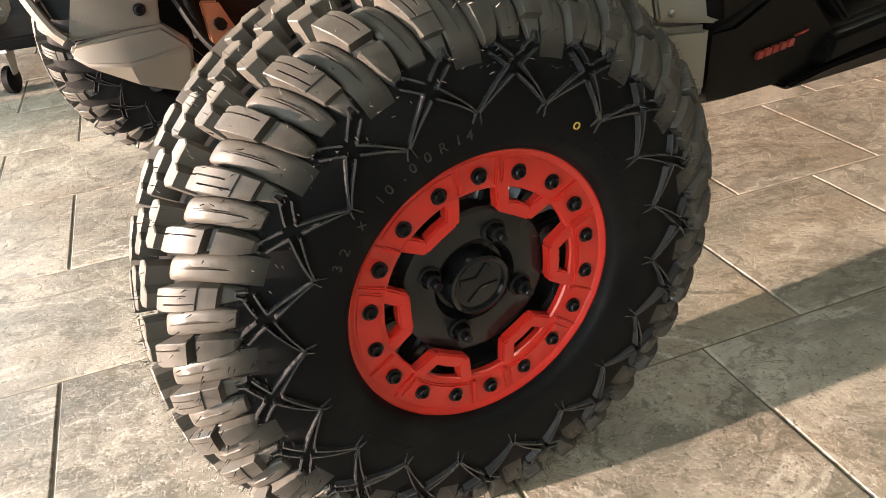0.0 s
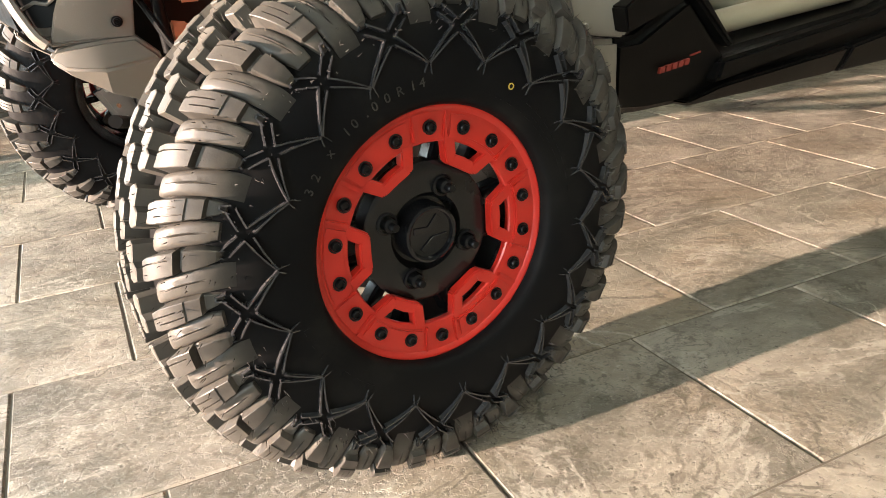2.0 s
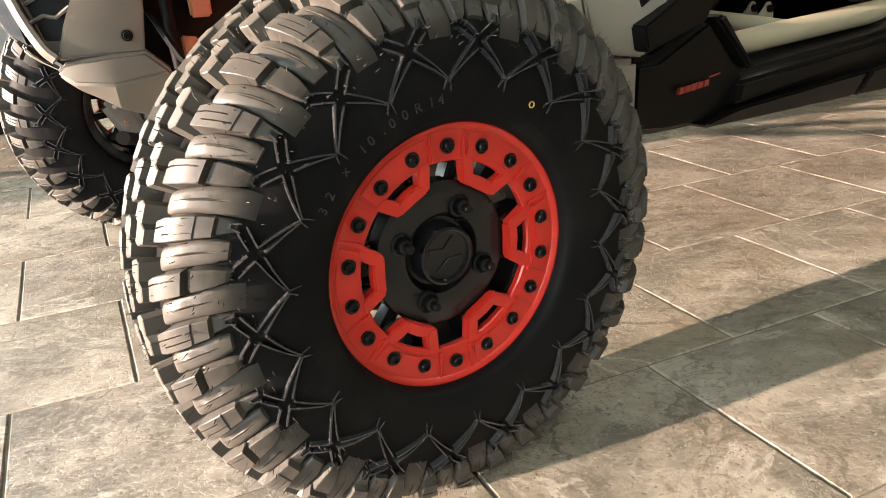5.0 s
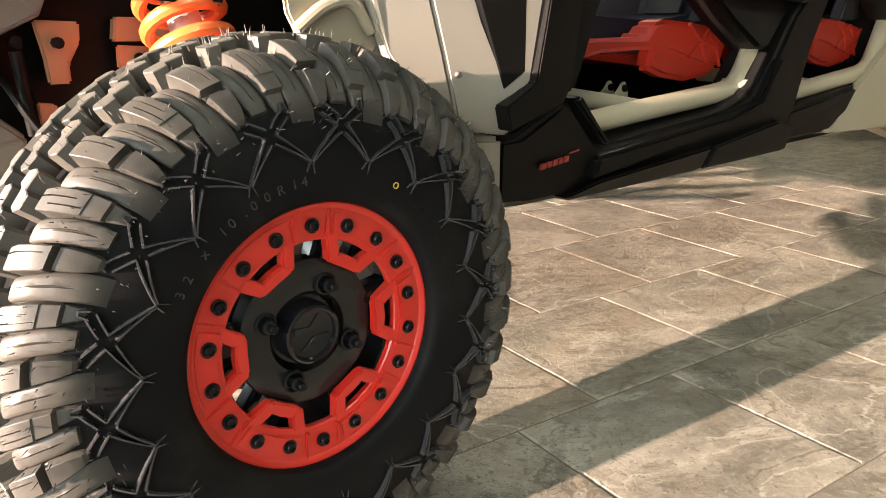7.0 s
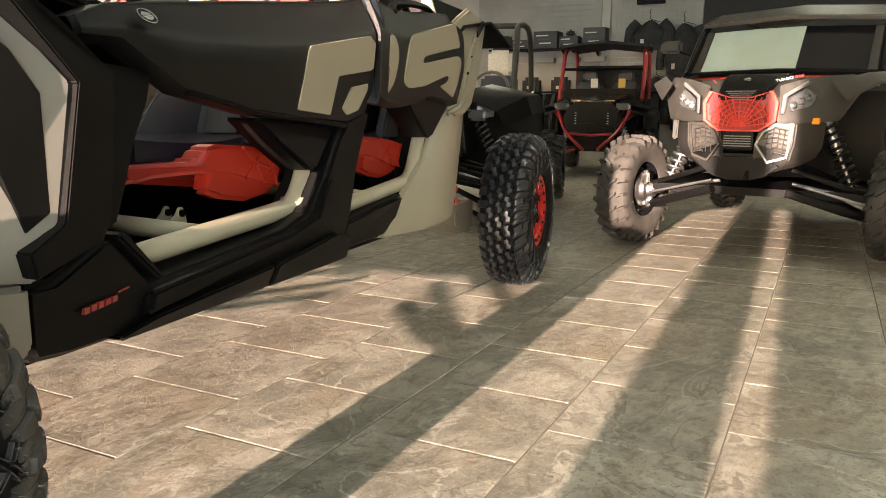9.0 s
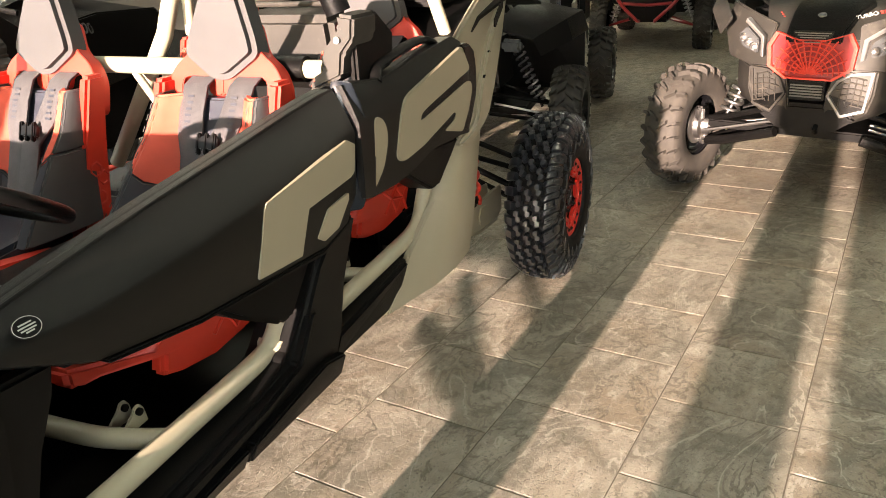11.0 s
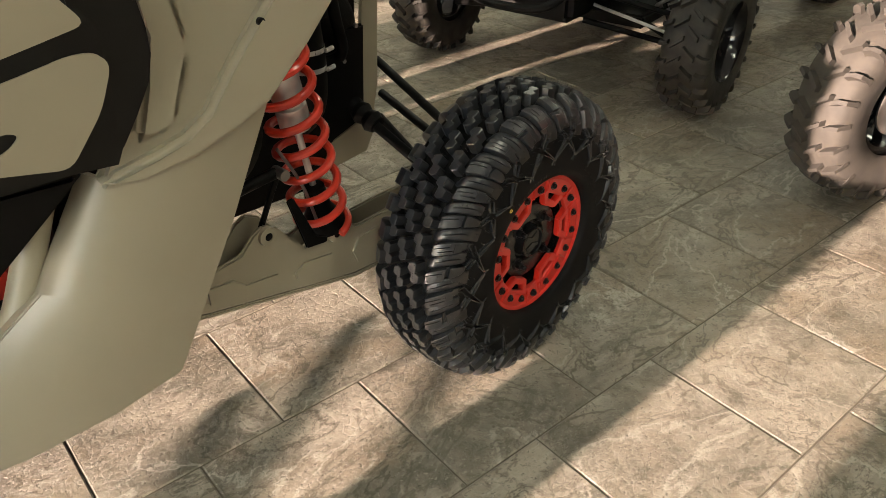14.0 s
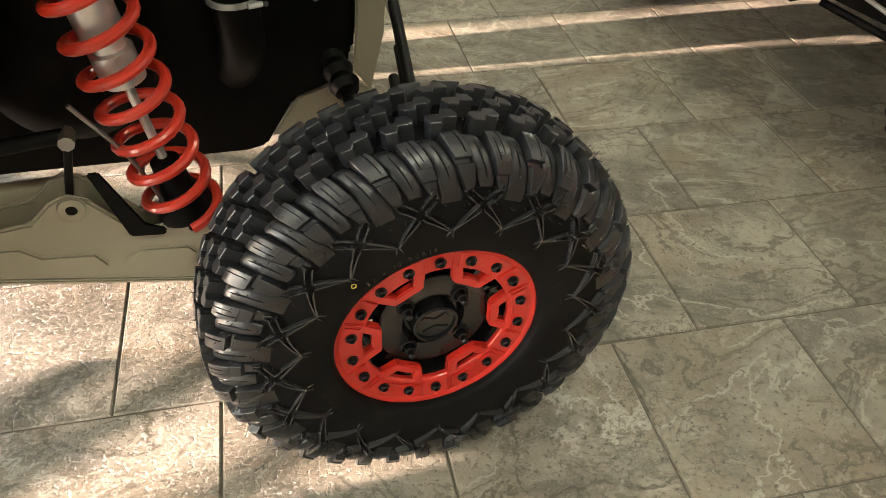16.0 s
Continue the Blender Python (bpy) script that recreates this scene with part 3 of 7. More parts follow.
def spikes_mesh():
    """Fine rubber hairs left by the mould vents."""
    rnd = random.Random(5)
    bm = bmesh.new()
    for _ in range(950):
        s, a = rnd.choice([rnd.uniform(0.40, 0.55), rnd.uniform(0.60, 0.84), rnd.uniform(0.84, 1.0)]), rnd.uniform(0, 2 * math.pi)
        h0 = 0.025 if s > 0.84 else 0.022 if s > 0.6 else 0.008
        p, q = on_tyre(s, a, h0), on_tyre(s + rnd.uniform(-0.01, 0.01), a + rnd.uniform(-0.01, 0.01), h0 + rnd.uniform(0.006, 0.013))
        sd = (q - p).orthogonal().normalized() * 0.0008
        t2 = (q - p).cross(sd).normalized() * 0.0008
        vs = [bm.verts.new(p + sd), bm.verts.new(p - sd * 0.5 + t2), bm.verts.new(p - sd * 0.5 - t2)]
        tip = bm.verts.new(q)
        for i in range(3):
            bm.faces.new((vs[i], vs[(i + 1) % 3], tip))
    return mesh_from(bm, "mould_hairs", RUBBER, 0)


def ring_mesh():
    """The red clamp ring: a dished band with six open claws that reach towards the hub."""
    bm = lathe([(0.1885, -0.092), (0.1890, -0.099), (0.1865, -0.1025), (0.1815, -0.1030), (0.1765, -0.1005), (0.1745, -0.0985), (0.1690, -0.0975), (0.1420, -0.0950),
                (0.1345, -0.0935), (0.1325, -0.0910), (0.1335, -0.0820), (0.1800, -0.0840)], 108, closed=True)

    def at(r, deg):
        return (r * math.cos(radians(deg)), r * math.sin(radians(deg)))
    claw, pads = bmesh.new(), []
    for k in range(1):
        c = 60 * k
        for d in (-1, 1):
            leg = [at(0.140, c + d * 20.5), at(0.140, c + d * 12.5), at(0.116, c + d * 8.0), at(0.1035, c + d * 8.5), at(0.1020, c + d * 15.5)]
            if k == 0:
                prism(leg, -0.0945, -0.078, 0.0022, 2, bm=claw)
            ridge = [at(0.1775, c + d * 20.5), at(0.1775, c + d * 22.0), at(0.138, c + d * 21.5), at(0.138, c + d * 19.0)]
            pads.append(mesh_from(prism(ridge, -0.1003, -0.088, 0.0016, 2), "ring_ridge", RED, 30))
        plate = [at(0.1735 - 0.0012 * abs(k) / 4, c + 19.0 * k / 4) for k in range(-4, 5)] + [at(0.1405, c + 18.0 * k / 4) for k in range(4, -5, -1)]
        pads.append(mesh_from(prism(plate, -0.0988, -0.088, 0.0022, 2), "ring_pad", RED, 30))
        bridge = [at(0.1165, c - 9.0), at(0.1165, c), at(0.1165, c + 9.0), at(0.1010, c + 14.0), at(0.0985, c), at(0.1010, c - 14.0)]
        if k == 0:
            prism(bridge, -0.0942, -0.078, 0.0022, 2, bm=claw)
    return mesh_from(bm, "clamp_ring", RED, 30), mesh_from(claw, "ring_claw", RED, 30), pads


def rim_mesh():
    """Black barrel with six spokes and a dished hub plate."""
    bm = lathe([(0.184, -0.094), (0.180, -0.084), (0.172, -0.080), (0.166, -0.06), (0.160, 0.02), (0.166, 0.085), (0.186, 0.10), (0.186, 0.096), (0.160, 0.08), (0.152, 0.02),
                (0.155, -0.05), (0.138, -0.072), (0.138, -0.081), (0.172, -0.086)], 72, closed=True)
    spokes = []
    for d in (-1, 1):
        pts = [(r * math.cos(radians(e)), r * math.sin(radians(e))) for r, e in ((0.150, d * 17), (0.150, d * 9), (0.085, d * 12), (0.085, d * 24))]
        spokes.append(mesh_from(prism(pts, -0.0640, -0.035, 0.004, 2), "wheel_spoke", GLOSS_BLACK, 35))
    lathe([(0.0, -0.060), (0.049, -0.060), (0.058, -0.0735), (0.096, -0.0770), (0.1025, -0.0740), (0.1035, -0.050), (0.060, -0.03), (0.0, -0.03)], 64, bm=bm)
    return mesh_from(bm, "wheel", RIM_BLACK, 35), spokes


def bolt_mesh():
    bm = lathe([(0.0, -0.1030), (0.0040, -0.1030), (0.0046, -0.1062), (0.0062, -0.1062), (0.0070, -0.1050), (0.0072, -0.0960)], 12)
    lathe([(0.0098, -0.0965), (0.0102, -0.1006), (0.0080, -0.1008), (0.0078, -0.0965)], 14, bm=bm)
    return mesh_from(bm, "ring_bolt", BOLT, 30)


def nut_mesh():
    bm = lathe([(0.0, -0.116), (0.0050, -0.116), (0.0062, -0.114), (0.0062, -0.104), (0.0098, -0.102), (0.0102, -0.080)], 12)
    lathe([(0.0155, -0.0860), (0.0160, -0.0915), (0.0130, -0.0930), (0.0115, -0.0860)], 16, bm=bm)
    return mesh_from(bm, "lug_nut", BOLT, 30)


def cap_mesh():
    bm = lathe([(0.0440, -0.070), (0.0432, -0.094), (0.0412, -0.1020), (0.0380, -0.1035), (0.0352, -0.1020), (0.0340, -0.0975), (0.0, -0.0975)], 48)
    for s in (-1, 1):       # raised chevrons of the badge
        prism([(-0.024, s * 0.013), (0.0, s * 0.005), (0.024, s * 0.013), (0.020, s * 0.022), (0.0, s * 0.012), (-0.020, s * 0.022)], -0.1000, -0.096, 0.0005, 1, bm=bm)
    return mesh_from(bm, "centre_cap", GLOSS_BLACK, 35)


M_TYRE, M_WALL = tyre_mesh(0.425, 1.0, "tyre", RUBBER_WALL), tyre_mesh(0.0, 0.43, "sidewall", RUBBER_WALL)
M_SPIKE, M_BOLT, M_NUT, M_CAP = spikes_mesh(), bolt_mesh(), nut_mesh(), cap_mesh()
(M_RING, M_CLAW, M_PADS), (M_RIM, M_SPOKE) = ring_mesh(), rim_mesh()


def text_arc(text, r, start, step, size, parent, face, material):
    """Raised letters round the sidewall, clockwise from start (degrees)."""
    a = start
    for ch in text:
        if ch != " ":
            m = pose(r * math.cos(radians(a)), face, r * math.sin(radians(a)), 90, 0, 0) @ pose(0, 0, 0, 0, 0, a - 90)
            letters(ch, size, 0.0008, "sidewall_letter", material, parent, m)
        a -= step if ch not in ".1 " else step * 0.72
    return a


def bar_arc(parent, r, a0, a1, width, face, material, name, n=14):
    rows = []
    for i in range(n + 1):
        a = radians(a0 + (a1 - a0) * i / n)
        rows.append([(q * math.cos(a), face, q * math.sin(a)) for q in (r - width / 2, r + width / 2)])
    return part(name, sheet(rows, 0.0016), material, parent)


SHADED = {}


def shaded_rubber(me):
    """The same mesh in a darker, less dusty rubber copy, with shade put into its colour."""
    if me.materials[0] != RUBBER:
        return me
    if me.name not in SHADED:
        SHADED[me.name] = me.copy()
        SHADED[me.name].materials[0] = RUBBER_SHADED
    return SHADED[me.name]


def wheel(parent, x, y, z, turn, flip=False, written=False, dot=None, nuts=68, full=True, fresh=False):
    """A wheel whose seen face looks to -y (to +y when flipped). turn: degrees round its axle; y: its mid-plane."""
    w = new("wheel", M_RIM)
    w.parent = parent
    w.matrix_basis = pose(x, y, z, 0, 0, 180 if flip else 0)
    def add(name, me, m, lab=""):
        o = new(name, shaded_rubber(me) if fresh else me)
        o.parent = w
        o.matrix_basis = m
        return tagged(o, lab) if lab else o
    spin = lambda a: Matrix.Rotation(-radians(a), 4, "Y")
    add("tyre", M_TYRE, spin(0), "black off-road tyre carcass")
    add("sidewall", M_WALL, spin(0))
    add("sidewall", M_WALL, spin(0) @ Matrix.Diagonal((1, -1, 1, 1)))
    if full:
        tagged(add("mould_hairs", M_SPIKE, spin(turn)), kind="stuff")
    for k in range(18):
        a = turn + 20 * k
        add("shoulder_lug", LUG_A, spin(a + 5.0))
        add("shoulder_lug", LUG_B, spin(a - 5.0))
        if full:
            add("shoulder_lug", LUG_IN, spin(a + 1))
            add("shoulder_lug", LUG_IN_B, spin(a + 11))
        else:       # the inner side of these wheels is in view
            turned = Matrix.Diagonal((1, -1, 1, 1))
            add("shoulder_lug", LUG_A, spin(a + 5.0) @ turned)
            add("shoulder_lug", LUG_B, spin(a - 5.0) @ turned)
            add("sidewall_rib", RIB, spin(a) @ turned)
        add("sidewall_rib", RIB, spin(a))
        for q in (0, 10) if full else ():
            add("valley_ridge", RIDGE_FADE if q else RIDGE_STAR, spin(a + q))
            for n, block in enumerate(BLOCKS):
                add("tread_block", block, spin(a + q + (9.2, 13.2, 7.2)[n]))
    if not full:
        bm = bmesh.new()
        for k in range(36):
            for n, block in enumerate(BLOCKS):
                one = bmesh.new()
                one.from_mesh(block)
                one.transform(spin(turn + 10 * k + (9.2, 13.2, 7.2)[n]))
                join(bm, one)
        tagged(add("tread_pattern", mesh_from(bm, "tread_pattern", RUBBER, 28), spin(0)), kind="stuff")
    add("clamp_ring", M_RING, spin(0), "red painted clamp ring with six claws")
    for k in range(6):
        add("ring_claw", M_CLAW, spin(60 * k))
        for pad in M_PADS:
            add(pad.name.split(".")[0], pad, spin(60 * k))
        for spoke in M_SPOKE:
            add("wheel_spoke", spoke, spin(60 * k))
    for k in range(18):
        a = radians(10 + 20 * k)
        add("ring_bolt", M_BOLT, pose(0.1545 * math.cos(a), 0, 0.1545 * math.sin(a)))
    for k in range(4):
        a = radians(nuts + 90 * k)
        add("lug_nut", M_NUT, pose(0.070 * math.cos(a), 0.013, 0.070 * math.sin(a)))
    add("centre_cap", M_CAP, pose(0, 0.014, 0) @ spin(nuts - 45), "gloss black hub cap with embossed badge")
    if dot is not None:
        a = radians(dot)
        bm = lathe([(0.0032, -0.1258), (0.0046, -0.1258), (0.0046, -0.1280), (0.0032, -0.1280)], 16, closed=True)
        part("paint_dot", bm, YELLOW, w, "yellow paint ring").matrix_basis = pose(0.226 * math.cos(a), 0.0006, 0.226 * math.sin(a))
    if written:
        start, step, size, radius = written
        text_arc("32 x 10.00R14", radius, start, step, size, w, -0.1258 if radius > 0.215 else -0.1248, RUBBER_MATT)
        for a0, a1, r, wd in ((50, 4, 0.222, 0.006), (44, 16, 0.212, 0.003), (196, 236, 0.224, 0.008), (64, 30, 0.206, 0.003)):
            n = max(2, int(abs(a1 - a0) / 5.5))
            for i in range(n):
                b0 = a0 + (a1 - a0) * i / n
                bar_arc(w, r, b0, b0 + (a1 - a0) / n * 0.6, wd, -0.1266 if r > 0.221 else (-0.1252 if r > 0.21 else -0.1240), RUBBER_WALL, "sidewall_mark", 3)
    return w


# ---- the room: x along the tile courses, y across them ----
PITCH, JOINT = 0.453, 0.0045
X0, X1, Y0, Y1, TOP = -3.4, 14.0, -5.2, 9.0, 4.0
floor = tagged(part("floor", box(X1 - X0 + 0.6, Y1 - Y0 + 0.6, 0.2, pose((X0 + X1) / 2, (Y0 + Y1) / 2, -0.1035)), GROUT), "sanded grout bed under stone-look tiles", "floor", kind="structure")


def wall(name, sx, sy, sz, x, y, z, material, label):
    return tagged(part(name, box(sx, sy, sz, pose(x, y, z)), material), label, "wall", kind="structure")


wall("wall_east", 0.2, Y1 - Y0, TOP, X1 + 0.1, (Y0 + Y1) / 2, TOP / 2, PLASTER, "off-white painted rear wall of the showroom")
wall("wall_north", X1 - X0, 0.2, TOP, (X0 + X1) / 2, Y1 + 0.1, TOP / 2, GREY_WALL, "grey painted side wall, added to close the room")
# Unseen wall, made solid to keep light from this side off the blacks.
wall("wall_south", X1 - X0, 0.2, TOP, (X0 + X1) / 2, Y0 - 0.1, TOP / 2, GREY_WALL, "grey painted side wall, added to close the room")
tagged(part("ceiling", box(X1 - X0 + 0.6, Y1 - Y0 + 0.6, 0.2, pose((X0 + X1) / 2, (Y0 + Y1) / 2, TOP + 0.1)), CEIL), "white ceiling boards", "ceiling", kind="structure")
tagged(part("ground", box(400, 400, 0.2, pose(X0 - 200.4, 0, -0.22)), ASPHALT), "grey asphalt forecourt outside the glass front", "ground", kind="structure")

# glazed front: posts between the panes throw the long shadows on the floor
POSTS = [(-5.2, -4.9), (-4.1, -3.98), (-2.9, -2.78), (-1.78, -1.18), (-1.053, -0.745), (1.98, 2.38), (3.75, 3.87), (5.45, 5.57), (7.0, 7.12), (8.6, 9.0)]
for a, b in POSTS:
    tagged(part("window_post", box(0.12, b - a, TOP, pose(X0, (a + b) / 2, TOP / 2), 0.004), ALU), "dark bronze post of the glazed front", "post", "posts of the glazed front", "structure")
tagged(part("window_rail", box(0.10, Y1 - Y0, 0.12, pose(X0, (Y0 + Y1) / 2, 0.06), 0.004), ALU), "dark bronze sill rail of the glazed front", "rail", kind="structure")
tagged(part("window_head", box(0.14, Y1 - Y0, TOP - 2.15, pose(X0, (Y0 + Y1) / 2, (TOP + 2.15) / 2), 0.004), ALU), "dark bronze spandrel over the glazed front", "wall panel", kind="structure")

# ---- the main vehicle: x back from the front axle, y inwards from the left wheels, z up ----
V = pose(-0.495, -0.160, 0, 0, 0, 6.9)
MID = 0.90      # its centre line
car = thing("side_by_side_vehicle", V, "tan and black four-seat off-road buggy with red wheel rings", "off-road vehicle")

wheel(car, 0.0, 0.092, HUB, 3.2, written=(149, 5.0, 0.017, 0.220), dot=59.5, nuts=66)
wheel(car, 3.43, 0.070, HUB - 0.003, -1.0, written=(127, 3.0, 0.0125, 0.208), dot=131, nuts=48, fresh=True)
wheel(car, -0.025, 2 * MID - 0.092, HUB, 4.0, flip=True, full=False)
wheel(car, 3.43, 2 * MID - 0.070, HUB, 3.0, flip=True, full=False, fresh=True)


# black sill panel with the pillar between the door openings
SILL = [(0.492, 0.583), (0.490, 0.470), (0.515, 0.440), (0.600, 0.428), (1.215, 0.420), (1.665, 0.418), (1.672, 0.560), (1.700, 0.700), (1.760, 0.880), (1.640, 0.880),
        (1.560, 0.800), (1.500, 0.690), (1.430, 0.600), (1.310, 0.566), (0.800, 0.530), (0.690, 0.642), (0.672, 0.638), (0.555, 0.584)]
part("sill_panel", prism(SILL, 0.152, 0.30, 0.016, 3, shift=lambda x, z: max(0, 0.47 - z) * 0.9 + max(0, z - 0.62) * -0.10), BLACK, car, "black moulded sill panel")
part("sill_step", prism([(0.775, 0.515), (1.300, 0.556), (1.440, 0.585), (1.515, 0.690), (1.545, 0.690), (1.470, 0.575), (1.320, 0.530), (0.760, 0.470)], 0.136, 0.2, 0.008, 2), BLACK, car)
part("sill_flank", prism([(0.705, 0.437), (0.790, 0.462), (1.225, 0.487), (1.225, 0.425), (0.720, 0.425)], 0.143, 0.2, 0.006, 2, shift=lambda x, z: max(0, 0.46 - z) * 0.8), BLACK, car)
part("sill_flank", prism([(1.240, 0.487), (1.560, 0.520), (1.655, 0.500), (1.660, 0.425), (1.240, 0.425)], 0.141, 0.2, 0.006, 2, shift=lambda x, z: max(0, 0.46 - z) * 0.8), BLACK, car)
part("sill_panel", prism([(1.672, 0.440), (1.680, 0.535), (2.140, 0.580), (2.075, 0.440)], 0.175, 0.30, 0.012, 2, shift=lambda x, z: max(0, 0.48 - z) * 0.7), BLACK, car, "black rear sill panel")
part("sill_lip", prism([(0.69, 0.638), (0.80, 0.535), (0.82, 0.535), (0.715, 0.645)], 0.140, 0.30, 0.006, 2), BLACK, car)
part("floor_pan", box(2.3, 1.30, 0.03, pose(1.45, MID, 0.43)), CHASSIS, car)

# front wing
def wing_in(x, z):
    return max(0, 0.54 - x) * 0.24 + max(0, z - 0.98) * 0.25


part("wing_foot", prism([(0.395, 0.600), (0.436, 0.588), (0.505, 0.584), (0.505, 0.474), (0.475, 0.452), (0.430, 0.470), (0.380, 0.540)], 0.140, 0.30, 0.010, 2, shift=wing_in), SUNLIT_TAN, car)
part("wing_panel", prism([(0.414, 0.600), (0.510, 0.586), (0.545, 0.640), (0.612, 0.700), (0.650, 0.905), (0.560, 1.03), (0.420, 1.16), (0.262, 1.20), (0.285, 1.0), (0.322, 0.920), (0.358, 0.837), (0.385, 0.730)],
                         0.138, 0.16, 0.004, 2, shift=wing_in), SUNLIT_TAN, car, "tan front wing panel")
part("inner_wing", prism([(0.262, 0.80), (0.285, 0.735), (0.330, 0.670), (0.411, 0.600), (0.382, 0.730), (0.355, 0.837), (0.319, 0.920), (0.282, 1.0), (0.258, 1.22), (0.200, 1.22), (0.225, 0.98)], 0.1395, 0.165, 0.003, 2,
                         shift=wing_in), SUNLIT_TAN, car)
part("wing_liner", prism([(0.085, 1.20), (0.105, 0.95), (0.120, 0.80), (0.160, 0.72), (0.28, 0.64), (0.40, 0.60), (0.36, 0.75), (0.30, 0.95), (0.26, 1.20)], 0.232, 0.245, 0.004, 2), TAN, car, "tan inner liner of the front wing")
part("liner_rib", tube(spline([(0.130, 0.226, 0.775), (0.180, 0.222, 0.810), (0.230, 0.222, 0.815), (0.270, 0.226, 0.770)]), 0.010, 10), TAN, car)
part("bracket_plate", prism([(-0.02, 0.82), (0.10, 0.81), (0.115, 0.90), (0.10, 1.02), (-0.02, 1.04)], 0.40, 0.42, 0.006, 2), BLACK, car)
for x, z in ((0.0, 0.845), (0.08, 0.840), (0.085, 0.905), (0.0, 0.930)):
    part("plate_bolt", tube([(x, 0.385, z), (x, 0.405, z)], 0.011, 12), COPPER, car)
part("wing_insert", prism([(0.330, 1.090), (0.400, 1.065), (0.450, 1.005), (0.499, 0.956), (0.541, 0.892), (0.543, 0.699), (0.500, 0.669), (0.452, 0.808), (0.404, 0.947), (0.370, 1.030)], 0.1355, 0.15, 0.002, 1,
                          shift=wing_in), BLACK, car)
part("wing_band", prism([(0.480, 1.060), (0.571, 1.013), (0.713, 0.934), (0.716, 0.880), (0.680, 0.676), (0.648, 0.637), (0.491, 0.597), (0.482, 0.641), (0.555, 0.679), (0.604, 0.911),
                         (0.554, 0.960), (0.470, 1.040), (0.40, 1.10), (0.42, 1.13)], 0.118, 0.22, 0.003, 2, shift=lambda x, z: max(0, x - 0.6) * 0.25), BLACK, car)
for x, z in ((0.433, 0.612), (0.410, 0.698), (0.376, 0.836), (0.330, 0.99)):
    part("rivet", lathe([(0, -0.003), (0.0035, -0.0035), (0.006, -0.0012), (0.0065, 0.004)], 16), DULL_STEEL, car).matrix_basis = pose(x, 0.137 + wing_in(x, z), z)

part("door_jamb", prism([(0.70, 0.950), (0.828, 0.942), (0.812, 0.882), (0.768, 0.800), (0.742, 0.726), (0.712, 0.655), (0.650, 0.640), (0.64, 0.80)], 0.155, 0.195, 0.008, 2), BLACK, car)

# firewall, footwell and bonnet
part("footwell", prism([(0.52, 0.45), (0.76, 0.46), (0.74, 1.02), (0.50, 1.15)], 0.30, 0.34), CHASSIS, car)
part("firewall", box(0.04, 1.24, 0.72, pose(0.56, MID, 0.80)), CHASSIS, car)
part("dashboard", sheet([[(0.62, y, 1.16 - abs(y - MID) * 0.10), (0.80, y, 1.13 - abs(y - MID) * 0.10), (0.90, y, 1.06 - abs(y - MID) * 0.08), (0.86, y, 0.90)] for y in (0.22, 0.45, MID, 1.35, 1.58)],
                        0.02, (-0.5, 0, -0.8), 0.004), BLACK, car)
part("bonnet", sheet([[(-0.42, y, 0.93 - 0.10 * abs(y - MID)), (-0.15, y, 1.05 - 0.10 * abs(y - MID)), (0.25, y, 1.17 - 0.08 * abs(y - MID)), (0.62, y, 1.22 - 0.08 * abs(y - MID))]
                      for y in (0.42, 0.62, MID, 1.18, 1.38)], 0.02, (0, 0, -1), 0.004), BLACK, car)

